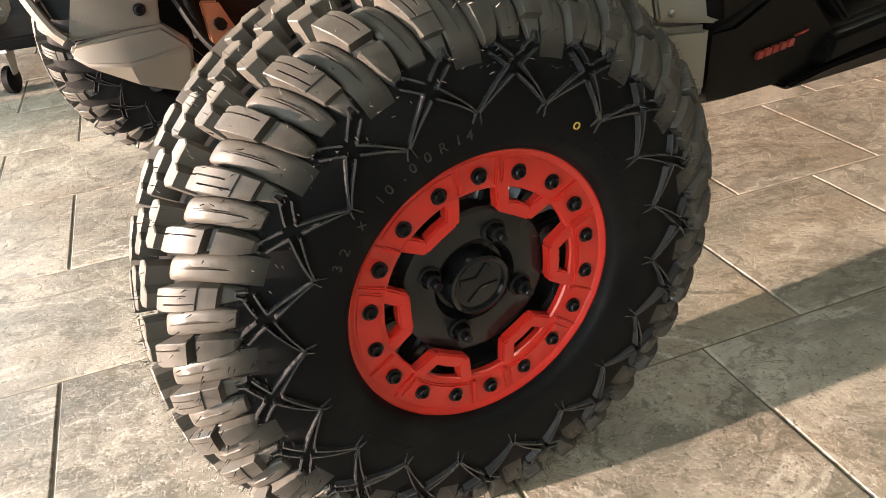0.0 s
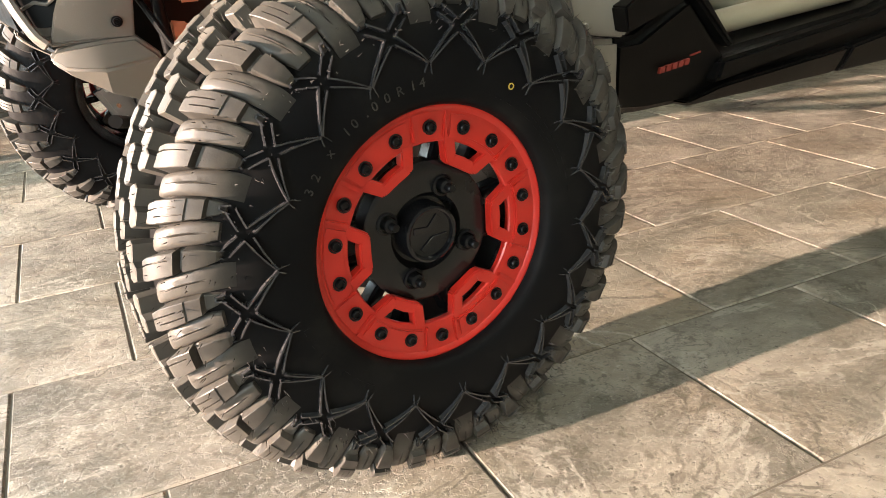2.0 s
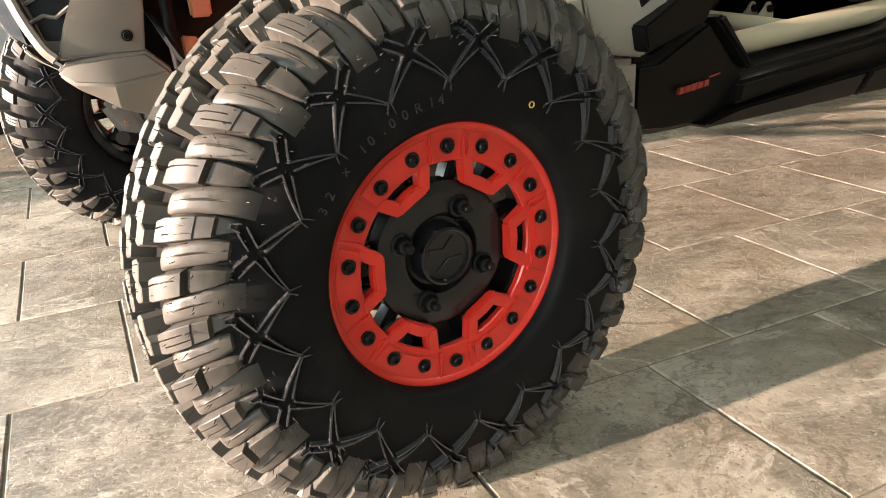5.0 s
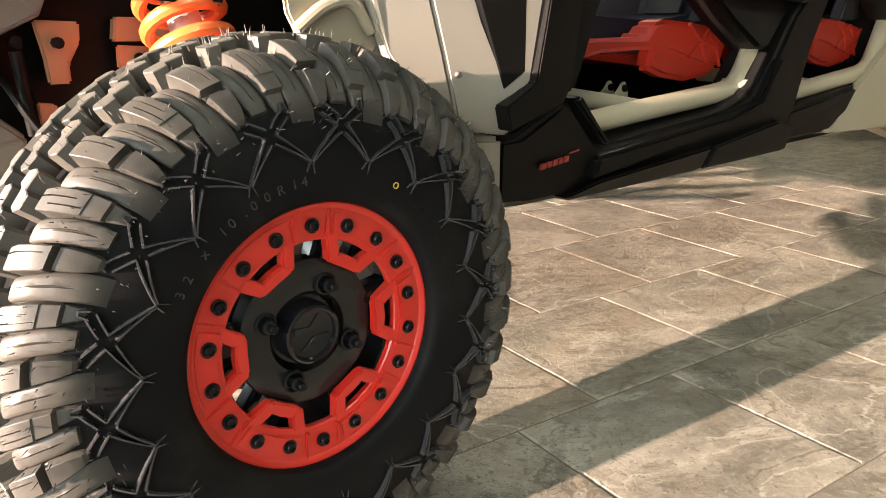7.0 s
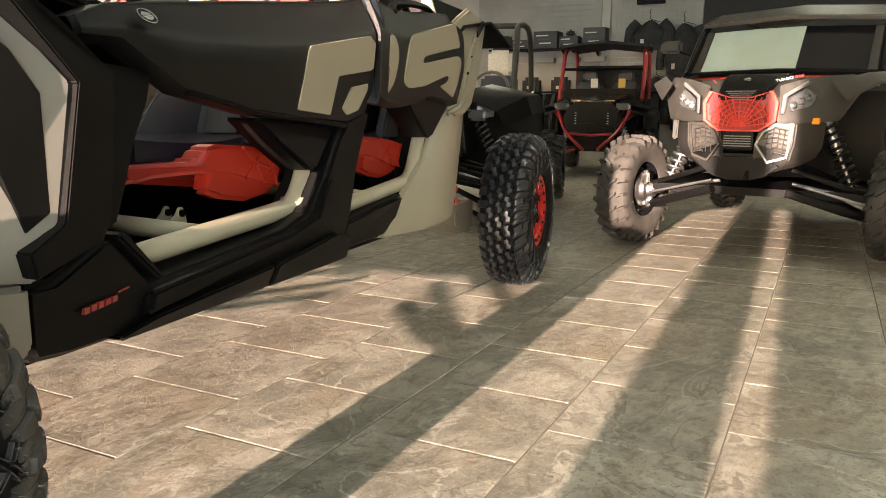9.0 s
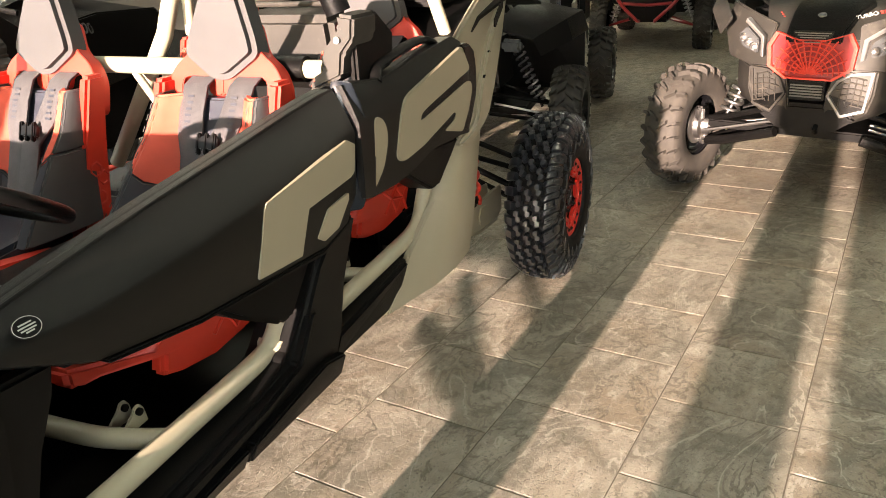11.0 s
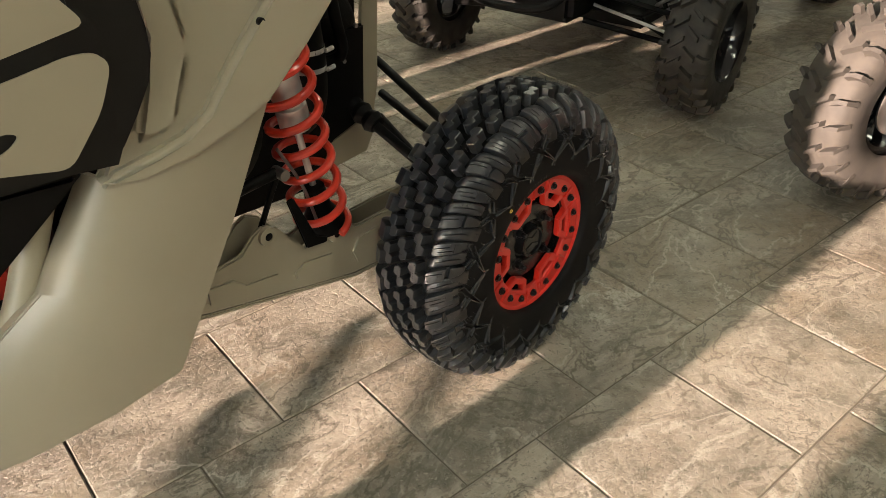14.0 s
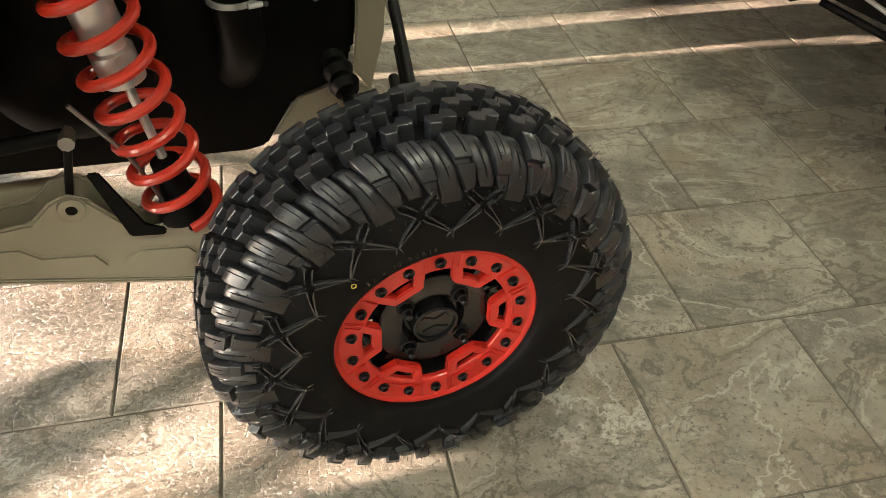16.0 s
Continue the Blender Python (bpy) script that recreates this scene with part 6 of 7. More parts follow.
UT_BLACK = chevron_tyre("tyre", 0.335, 0.110, RUBBER_MATT)


def rim_bowl(r, half, face, material, spokes=7):
    bm = lathe([(r, -half * 0.85), (r * 1.04, -half * 0.92), (r * 1.02, -half * 0.96), (r * 0.95, -half * 0.85), (r * 0.90, -half * 0.3), (r * 0.86, half * 0.6), (r * 0.9, half * 0.6), (r, half * 0.7)], 40, closed=True)
    lathe([(0.0, face), (r * 0.30, face), (r * 0.34, face + 0.02), (r * 0.30, face + 0.05)], 24, bm=bm)
    a = 0.0
    spoke = tube([(r * 0.28 * math.cos(a), face + 0.02, r * 0.28 * math.sin(a)), (r * 0.93 * math.cos(a), face + 0.012, r * 0.93 * math.sin(a))], 0.016, 8)
    return mesh_from(bm, "wheel", material, 40), mesh_from(spoke, "wheel_spoke", material, 40), spokes


BOWL_X = rim_bowl(0.19, 0.115, -0.02, GLOSS_BLACK)
BOWL_B = rim_bowl(0.17, 0.110, -0.05, GLOSS_BLACK)


def utility_wheel(parent, x, y, z, tyre, bowl, flip, turn=0.0, steer=0.0):
    w = new("wheel", bowl[0])
    w.parent = parent
    w.matrix_basis = pose(x, y, z, 0, 0, (180 if flip else 0) + steer)
    for k in range(bowl[2]):
        o = new("wheel_spoke", bowl[1])
        o.parent = w
        o.matrix_basis = Matrix.Rotation(-2 * math.pi * k / bowl[2], 4, "Y")
    body, left, right, n = tyre
    o = new("tyre", body)
    o.parent = w
    for k in range(n):
        for me, ph in ((left[0], 0.0), (left[1], 0.0), (right[0], 0.5), (right[1], 0.5)):
            o = new(me.name.split(".")[0], me)
            o.parent = w
            o.matrix_basis = Matrix.Rotation(-2 * math.pi * (k + ph + turn) / n, 4, "Y")
    return w


def coilover(parent, p0, p1, radius, wire, turns, m_spring, m_body):
    a, b = Vector(p0), Vector(p1)
    part("spring", coil(a.lerp(b, 0.08), a.lerp(b, 0.92), radius, wire, turns, 8, 16), m_spring, parent)
    part("shock_body", tube([a.lerp(b, u) for u in (0.0, 0.5, 0.52, 1.0)], [0.010, 0.010, radius * 0.6, radius * 0.6], 14), m_body, parent)


# graphite buggy facing the glass front: x back from its front axle, y to its right-hand side
GX = pose(4.450, -0.690, 0, 0, 0, -8.0)
gx = thing("side_by_side_vehicle", GX, "graphite grey off-road buggy with red mesh grille, front facing the windows", "off-road vehicle")
utility_wheel(gx, 0.0, 0.80, 0.372, UT_DUSTY, BOWL_X, True, 0.1, -8)
utility_wheel(gx, 0.0, -0.80, 0.372, UT_BLACK, BOWL_X, False, 0.3, -8)
utility_wheel(gx, 2.55, 0.80, 0.372, UT_DUSTY, BOWL_X, True, 0.2)
utility_wheel(gx, 2.55, -0.80, 0.372, UT_BLACK, BOWL_X, False, 0.4)


gm = pose(-0.535, 0.0, 0.0, 0, 0, 90) @ Matrix.Diagonal((1, -1, 1, 1))


def both(f):
    for d in (1, -1):
        f(d)


def gx_side(d):
    part("headlamp_shroud", sheet([[(-0.46, d * 0.190, 1.045), (-0.38, d * 0.33, 1.090), (-0.12, d * 0.52, 1.120)], [(-0.495, d * 0.205, 0.950), (-0.43, d * 0.34, 0.970), (-0.16, d * 0.56, 1.010)],
                                   [(-0.505, d * 0.195, 0.840), (-0.47, d * 0.32, 0.840), (-0.28, d * 0.48, 0.850)]], 0.03, (1, 0, 0), 0.006), GREY_X, gx, "graphite headlamp shroud")
    part("headlamp_trim", prism([(d * 0.340, 1.072), (d * 0.228, 0.990), (d * 0.224, 0.885), (d * 0.240, 0.892), (d * 0.246, 0.980), (d * 0.348, 1.052)], -0.012, 0.05, 0.003, 1,
                                shift=lambda a, c: max(0, abs(a) - 0.22) * 0.55), TRIM_GREY, gx, "silver-grey headlamp trim").matrix_basis = gm
    part("headlamp", prism([(d * 0.258, 0.970), (d * 0.335, 1.028), (d * 0.385, 0.985), (d * 0.360, 0.930), (d * 0.262, 0.900)], -0.004, 0.05, 0.006, 2,
                           shift=lambda a, c: max(0, abs(a) - 0.22) * 0.55), LENS, gx, "clear headlamp lens").matrix_basis = gm
    for k in range(3):
        part("lamp_bowl", lathe([(0, 0.010), (0.016, -0.002), (0.019, -0.006), (0.020, 0.01)], 16), DULL_STEEL, gx).matrix_basis = pose(-0.518 + 0.022 * k, d * (0.282 + 0.034 * k), 0.936 + 0.020 * k, 0, 0, -90 + d * 28)
    if d < 0:
        part("marker", box(0.02, 0.045, 0.035, pose(-0.41, d * 0.385, 0.85, 0, 0, d * 30), 0.004), AMBER, gx, "amber side marker")
    hexa = [(d * 0.278, 0.822), (d * 0.195, 0.815), (d * 0.140, 0.780), (d * 0.108, 0.716), (d * 0.170, 0.624), (d * 0.258, 0.652)]
    cx, cz = d * 0.194, 0.730
    outer = [(cx + (a - cx) * 1.15, cz + (c - cz) * 1.15) for a, c in hexa]
    lean = lambda a, c: max(0, abs(a) - 0.10) * 0.22
    bm = bmesh.new()
    for i in range(6):
        k = (i + 1) % 6
        prism([hexa[i], hexa[k], outer[k], outer[i]], -0.004, 0.03, 0.0, shift=lean, bm=bm)
    part("vent_frame", bm, GREY_X if d > 0 else TRIM_GREY, gx).matrix_basis = gm
    bm = bmesh.new()
    for i in range(6):
        z = 0.665 + 0.027 * i
        tube([(d * (0.135 + 0.02 * abs(i - 3)), 0.012, z), (d * 0.20, 0.020, z + 0.010), (d * 0.262, 0.036, z - 0.004)], 0.0042, 6, bm=bm)
    for i in range(4):
        tube([(d * (0.150 + 0.030 * i), 0.020, 0.665), (d * (0.160 + 0.030 * i), 0.020, 0.80)], 0.003, 6, bm=bm)
    part("vent_mesh", bm, GREY_X, gx).matrix_basis = gm
    part("vent_back", prism(hexa, 0.022, 0.05, shift=lean), CHASSIS, gx).matrix_basis = gm
    part("nose_cheek", sheet([[(-0.500, d * 0.120, 0.835), (-0.485, d * 0.30, 0.838), (-0.30, d * 0.42, 0.845)], [(-0.515, d * 0.09, 0.72), (-0.490, d * 0.295, 0.720), (-0.31, d * 0.41, 0.700)],
                              [(-0.500, d * 0.08, 0.605), (-0.465, d * 0.27, 0.630), (-0.32, d * 0.38, 0.640)], [(-0.46, d * 0.05, 0.535), (-0.42, d * 0.20, 0.560), (-0.30, d * 0.30, 0.590)]], 0.03, (1, 0, 0), 0.008), GREY_X, gx)
    part("wing", sheet([[(-0.40, d * 0.44, 1.07), (-0.10, d * 0.58, 1.13), (0.30, d * 0.70, 1.16), (0.60, d * 0.72, 1.14)], [(-0.34, d * 0.52, 0.98), (-0.10, d * 0.66, 1.08), (0.30, d * 0.78, 1.10), (0.60, d * 0.78, 1.05)]],
                       0.02, (0, 0, -1), 0.005), GREY_X, gx)
    for xa in (-0.18, 0.22):
        part("control_arm", tube([(0.0, d * 0.66, 0.28), (xa * 0.6, d * 0.50, 0.33), (xa, d * 0.22, 0.42)], 0.028, 10), BLACK, gx)
        part("control_arm", tube([(0.0, d * 0.66, 0.42), (xa * 0.6, d * 0.50, 0.47), (xa, d * 0.24, 0.56)], 0.017, 10), BLACK, gx)
    part("hub", lathe([(0, -0.05), (0.05, -0.05), (0.055, -0.01), (0.085, 0.0), (0.085, 0.03), (0.04, 0.06)], 20), DULL_STEEL, gx, "bright machined hub").matrix_basis = pose(0.0, d * 0.70, 0.372, 0, 0, 0 if d > 0 else 180)
    part("caliper", box(0.10, 0.06, 0.09, pose(-0.05, d * 0.69, 0.46), 0.015), CHROME, gx, "bright brake caliper")
    part("shaft_boot", tube([(0.004, d * (0.665 - 0.013 * i), 0.375 + 0.003 * i) for i in range(9)], [0.046 - 0.002 * i if i % 2 else 0.036 - 0.0015 * i for i in range(9)], 16), DULL_STEEL, gx)
    part("half_shaft", tube([(0.0, d * 0.68, 0.372), (0.02, d * 0.22, 0.46)], 0.013, 10), DULL_STEEL, gx)
    part("brake_disc", lathe([(0.05, -0.003), (0.118, -0.003), (0.118, 0.003), (0.05, 0.003)], 36, closed=True), DULL_STEEL, gx).matrix_basis = pose(0.0, d * 0.735, 0.372, 0, 0, -8)
    part("knuckle", box(0.05, 0.06, 0.20, pose(0.02, d * 0.70, 0.35), 0.014), CHROME, gx)
    part("arm_web", sheet([[(-0.10, d * 0.40, 0.372), (0.12, d * 0.40, 0.372)], [(-0.03, d * 0.62, 0.300), (0.04, d * 0.62, 0.300)]], 0.012, (0, 0, -1), 0.003), BLACK, gx)
    part("steering_rod", tube([(-0.08, d * 0.66, 0.36), (-0.12, d * 0.24, 0.47)], 0.009, 8), DULL_STEEL, gx)
    coilover(gx, (-0.02, d * 0.56, 0.44), (0.02, d * 0.36, 0.88), 0.048, 0.010, 9, DULL_STEEL if d > 0 else BLACK, DULL_STEEL)
    part("cage_tube", tube(spline([(0.42, d * 0.62, 1.12), (0.80, d * 0.62, 1.46), (1.10, d * 0.60, 1.60), (2.3, d * 0.58, 1.64), (2.6, d * 0.56, 1.2)]), 0.028, 12), BLACK, gx)
    part("windscreen_trim", tube([(0.40, d * 0.60, 1.16), (0.72, d * 0.58, 1.47)], 0.020, 8), BLACK, gx)
    part("mirror", box(0.05, 0.17, 0.09, pose(0.50, d * 0.76, 1.36, 0, 0, d * -10), 0.02), GREY_X, gx)
    part("mirror_arm", tube([(0.52, d * 0.62, 1.30), (0.50, d * 0.72, 1.33)], 0.012, 8), BLACK, gx)
    part("door", sheet([[(0.66, d * 0.76, 1.06), (1.2, d * 0.80, 1.14), (1.8, d * 0.80, 1.18)], [(0.66, d * 0.77, 0.70), (1.2, d * 0.82, 0.66), (1.8, d * 0.81, 0.66)]], 0.04, (0, -d, 0), 0.01), GREY_X, gx)
    part("door", sheet([[(0.62, d * 0.72, 0.66), (1.8, d * 0.72, 0.66)], [(0.62, d * 0.68, 0.40), (2.1, d * 0.68, 0.40)]], 0.04, (0, -d, 0), 0.01), BLACK, gx)


both(gx_side)
G_OUT = [(-0.158, 1.006), (-0.06, 0.975), (0.06, 0.975), (0.158, 1.006), (0.190, 0.945), (0.182, 0.850), (0.105, 0.796), (-0.105, 0.796), (-0.182, 0.850), (-0.190, 0.945)]
part("grille_back", prism(G_OUT, 0.03, 0.05), RED_TUBE, gx).matrix_basis = gm
bm = bmesh.new()
for i in range(10):
    p, q = G_OUT[i], G_OUT[(i + 1) % 10]
    c = lambda v, k: (v[0] * k, 0.895 + (v[1] - 0.895) * k)
    prism([p, q, c(q, 1.09), c(p, 1.09)], -0.004, 0.03, bm=bm)
part("grille_frame", bm, SEAT_RED, gx).matrix_basis = gm
bm = bmesh.new()
rg = random.Random(3)
for i in range(13):       # a burst of struts
    a = math.pi * (i + 0.5) / 13
    tube([(0.012 * math.cos(a), 0.004, 0.815), (0.178 * math.cos(a), 0.0, min(0.812 + 0.22 * math.sin(a), 0.965 + 0.2 * abs(math.cos(a)) * 0.15))], 0.0042, 5, bm=bm)
for rr in (0.04, 0.065, 0.09, 0.115, 0.14, 0.165):
    pts = [(rr * math.cos(math.pi * k / 12), 0.002, min(0.812 + rr * 1.0 * math.sin(math.pi * k / 12), 0.965)) for k in range(13)]
    tube(pts, 0.0038, 5, bm=bm)
part("grille_mesh", bm, SEAT_RED, gx, "orange-red moulded grille mesh").matrix_basis = gm
part("grille_sill", box(0.04, 0.17, 0.10, pose(-0.515, 0, 0.735), 0.006), BLACK, gx)
for k in range(5):
    part("sill_slat", box(0.012, 0.15, 0.006, pose(-0.538, 0, 0.704 + 0.014 * k)), TRIM_GREY, gx)
part("bonnet", sheet([[(-0.48, y, 1.010 + 0.02 * (1 - abs(y) / 0.22)), (-0.30, y * 1.3, 1.090 + 0.03 * (1 - abs(y) / 0.22)), (0.05, y * 1.8, 1.14), (0.40, y * 2.6, 1.16)] for y in (-0.22, -0.12, 0, 0.12, 0.22)],
                     0.03, (0.2, 0, -1), 0.006), GREY_X, gx, "graphite bonnet")
part("bonnet_cap", sheet([[(-0.525, y, 1.045 - abs(y) * 0.10), (-0.46, y * 1.05, 1.085 - abs(y) * 0.12), (-0.30, y * 1.2, 1.150 - abs(y) * 0.12), (-0.10, y * 1.4, 1.165)] for y in (-0.13, -0.07, 0, 0.07, 0.13)],
                         0.04, (0.2, 0, -1), 0.008), BLACK, gx, "black bonnet cap with a grilled badge plate")
part("badge_plate", prism([(-0.092, 1.056), (0.092, 1.056), (0.082, 1.024), (0.0, 0.990), (-0.082, 1.024)], 0.004, 0.03, 0.003), BLACK, gx).matrix_basis = gm
for k in range(5):
    part("badge_slat", box(0.006, 0.165 - 0.024 * k, 0.004, pose(-0.536, 0, 1.048 - 0.011 * k)), TRIM_GREY, gx)
part("emblem", lathe([(0, -0.004), (0.018, -0.003), (0.020, 0.004)], 20), TRIM_GREY, gx).matrix_basis = pose(-0.40, 0, 1.118, 0, 0, 90) @ pose(0, 0, 0, 65, 0, 0)
across = Vector((0.42, -0.84, 0.20)).normalized()
upward = (Vector((0.62, 0.25, 0.74)) - across * across.dot(Vector((0.62, 0.25, 0.74)))).normalized()
face = across.cross(upward)
plate = Matrix((across, upward, face)).transposed().to_4x4()
plate.translation = Vector((-0.375, -0.195, 1.118))
letters("TURBO", 0.030, 0.001, "bonnet_lettering", WHITE_MARK, gx, plate, "white bonnet lettering")
for k in range(3):
    part("bonnet_mark", box(0.014, 0.020, 0.003, plate @ pose(0.065 + 0.018 * k, 0, 0)), RED_MARK, gx)
    part("bonnet_mark", box(0.012, 0.010, 0.003, pose(-0.36 + 0.022 * k, 0.190 + 0.014 * k, 1.104 + 0.008 * k, 0, -20, 24)), RED_MARK, gx)
part("lower_bumper", prism([(-0.24, 0.60), (-0.14, 0.525), (-0.06, 0.505), (0.06, 0.505), (0.14, 0.525), (0.24, 0.60), (0.16, 0.66), (-0.16, 0.66)], -0.01, 0.12, 0.02, 2), BLACK, gx).matrix_basis = pose(-0.49, 0, 0, 0, 0, 90) @ Matrix.Diagonal((1, -1, 1, 1))
part("tow_hook", tube([(-0.50, -0.06, 0.555), (-0.525, -0.06, 0.54), (-0.50, -0.06, 0.52)], 0.012, 8), CHASSIS, gx)
part("bulkhead", box(0.62, 0.46, 0.44, pose(0.05, 0, 0.82), 0.03), CHASSIS, gx)
part("belly", box(2.6, 1.30, 0.05, pose(1.25, 0, 0.40), 0.01), CHASSIS, gx)
part("cabin", box(1.7, 1.36, 0.6, pose(1.55, 0, 0.75), 0.05), CHASSIS, gx)
# One windscreen in two halves: the reflection is painted on the first.
for y0, y1, look_of, lab in ((0.57, -0.10, PANE_REFLECTION, "windscreen half painted pale as a reflection"), (-0.104, -0.57, GLOSS_BLACK, "dark windscreen half without the painted reflection")):
    rows = [[(0.42 - 0.02 * (1 - abs(y) / 0.57), y, 1.165 + 0.015 * (1 - abs(y) / 0.57)) for y in (y0, (y0 + y1) / 2, y1)], [(0.74 - 0.04 * (1 - abs(y) / 0.57), y * 0.965, 1.47 + 0.02 * (1 - abs(y) / 0.57)) for y in (y0, (y0 + y1) / 2, y1)]]
    part("windscreen", sheet(rows, 0.008, (0.6, 0, -0.8)), look_of, gx, lab)
for d in (1, -1):
    part("windscreen_frame", sheet([[(0.395, d * 0.63, 1.125), (0.385, d * 0.52, 1.150)], [(0.715, d * 0.60, 1.47), (0.705, d * 0.515, 1.475)]], 0.02, (0.6, 0, -0.8), 0.006), GREY_X, gx, "graphite windscreen frame")
part("windscreen_trim", tube([(0.415, -0.60, 1.155), (0.39, 0, 1.17), (0.415, 0.60, 1.155)], 0.020, 8), BLACK, gx)
part("roof", sheet([[(0.70, -0.60, 1.50), (0.66, 0, 1.53), (0.70, 0.60, 1.50)], [(1.2, -0.62, 1.62), (1.2, 0, 1.66), (1.2, 0.62, 1.62)], [(2.3, -0.60, 1.66), (2.3, 0, 1.70), (2.3, 0.60, 1.66)]], 0.03, (0, 0, 1), 0.008), GREY_X, gx)
part("dashboard", box(0.30, 1.2, 0.10, pose(0.62, 0, 1.13), 0.03), SEAT_RED, gx)

for o in gx.children:       # the bonnet group sits low between the lamps
    if o.name.split(".")[0] in ("bonnet", "bonnet_cap", "badge_plate", "badge_slat", "emblem", "bonnet_lettering", "bonnet_mark"):
        o.matrix_basis = pose(0, 0, -0.035) @ o.matrix_basis

# black buggy beside it
BX = pose(4.575, 1.680, 0, 0, 0, 13.6)
bx = thing("side_by_side_vehicle", BX, "black sport buggy with a grey cage and thin tyres", "off-road vehicle")
for x, d in ((0, 1), (0, -1), (2.2, 1), (2.2, -1)):
    utility_wheel(bx, x, d * 0.745, 0.335, UT_BLACK, BOWL_B, d > 0, 0.3 * d)


def bx_side(d):
    part("wing", sheet([[(-0.42, d * 0.30, 0.98), (-0.20, d * 0.36, 1.06), (0.15, d * 0.42, 1.10), (0.50, d * 0.46, 1.08)], [(-0.40, d * 0.56, 0.90), (-0.20, d * 0.74, 1.00), (0.15, d * 0.80, 1.02), (0.50, d * 0.78, 0.94)],
                        [(-0.36, d * 0.60, 0.80), (-0.20, d * 0.78, 0.88), (0.15, d * 0.84, 0.90), (0.52, d * 0.80, 0.72)]], 0.015, (0, 0, -1), 0.005), BLACK, bx)
    part("wheel_arch", sheet([[(0.40, d * 0.40, 0.98), (0.46, d * 0.78, 0.90)], [(0.50, d * 0.40, 0.45), (0.50, d * 0.78, 0.45)]], 0.02, (1, 0, 0)), CHASSIS, bx)
    for xa in (-0.16, 0.18):
        part("control_arm", tube([(0, d * 0.64, 0.27), (xa, d * 0.20, 0.36)], 0.014, 8), CHASSIS, bx)
        part("control_arm", tube([(0, d * 0.64, 0.40), (xa, d * 0.22, 0.50)], 0.013, 8), CHASSIS, bx)
    part("tie_rod", tube([(-0.06, d * 0.64, 0.33), (-0.10, d * 0.22, 0.42)], 0.008, 8), STEEL, bx)
    coilover(bx, (0.0, d * 0.55, 0.38), (0.04, d * 0.34, 0.84), 0.038, 0.008, 10, DULL_STEEL, CHASSIS)
    part("headlamp", box(0.06, 0.16, 0.08, pose(-0.40, d * 0.42, 0.86, 0, 0, d * 25), 0.02), LENS, bx)
    part("cage_tube", tube(spline([(0.42, d * 0.55, 1.02), (0.66, d * 0.54, 1.45), (0.90, d * 0.52, 1.62), (1.7, d * 0.52, 1.62), (2.0, d * 0.52, 1.0)]), 0.026, 12), GREY_X, bx, "grey steel cage tube")
    part("side_panel", sheet([[(0.46, d * 0.70, 1.04), (0.62, d * 0.70, 1.06)], [(0.52, d * 0.72, 0.52), (0.70, d * 0.72, 0.50)]], 0.02, (0, -d, 0), 0.005), TAN, bx)
    part("seat_back", sheet([[(1.10, d * 0.30 - 0.20, 0.72), (1.10, d * 0.30 + 0.20, 0.72)], [(1.28, d * 0.30 - 0.17, 1.22), (1.28, d * 0.30 + 0.17, 1.22)]], 0.09, (1, 0, 0), 0.03), SEAT_BLACK, bx)
    part("headrest", box(0.07, 0.22, 0.22, pose(1.31, d * 0.30, 1.34), 0.03), WHITE_MARK, bx)


both(bx_side)
part("nose", prism([(-0.34, 0.56), (0.34, 0.56), (0.30, 0.92), (0.16, 1.02), (-0.16, 1.02), (-0.30, 0.92)], 0.0, 0.5, 0.03, 2), BLACK, bx).matrix_basis = pose(-0.44, 0, 0, 0, 0, 90) @ Matrix.Diagonal((1, -1, 1, 1))
part("bumper", tube(spline([(-0.40, -0.30, 0.62), (-0.50, -0.20, 0.50), (-0.54, 0, 0.48), (-0.50, 0.20, 0.50), (-0.40, 0.30, 0.62)]), 0.02, 10), CHASSIS, bx)
part("belly", box(2.3, 0.9, 0.06, pose(1.1, 0, 0.36), 0.01), CHASSIS, bx)
part("bulkhead", box(0.62, 0.42, 0.50, pose(0.0, 0, 0.62), 0.03), CHASSIS, bx)
part("cabin_tub", box(1.3, 1.2, 0.45, pose(1.25, 0, 0.62), 0.05), CHASSIS, bx)
part("steering_wheel", tube([(0.78 + 0.06 * math.sin(a), -0.30 + 0.16 * math.cos(a), 1.08 + 0.15 * math.sin(a)) for a in [2 * math.pi * k / 28 for k in range(29)]], 0.014, 8, caps=False), GREY_TAN, bx, "pale steering wheel")
part("cage_tube", tube([(0.90, -0.52, 1.62), (0.90, 0.52, 1.62)], 0.024, 10), GREY_X, bx)
part("tail_panel", box(0.5, 1.2, 0.30, pose(2.15, 0, 0.85), 0.05), BLACK, bx)

# red-caged buggy further back
RX = pose(10.1, 1.93, 0, 0, 0, 8.0)
rx = thing("side_by_side_vehicle", RX, "black buggy with a red tubular cage and black fabric roof", "off-road vehicle")
for x, d in ((0, 1), (0, -1), (2.0, 1), (2.0, -1)):
    utility_wheel(rx, x, d * 0.66, 0.335, UT_BLACK, BOWL_B, d > 0, 0.2 * d)


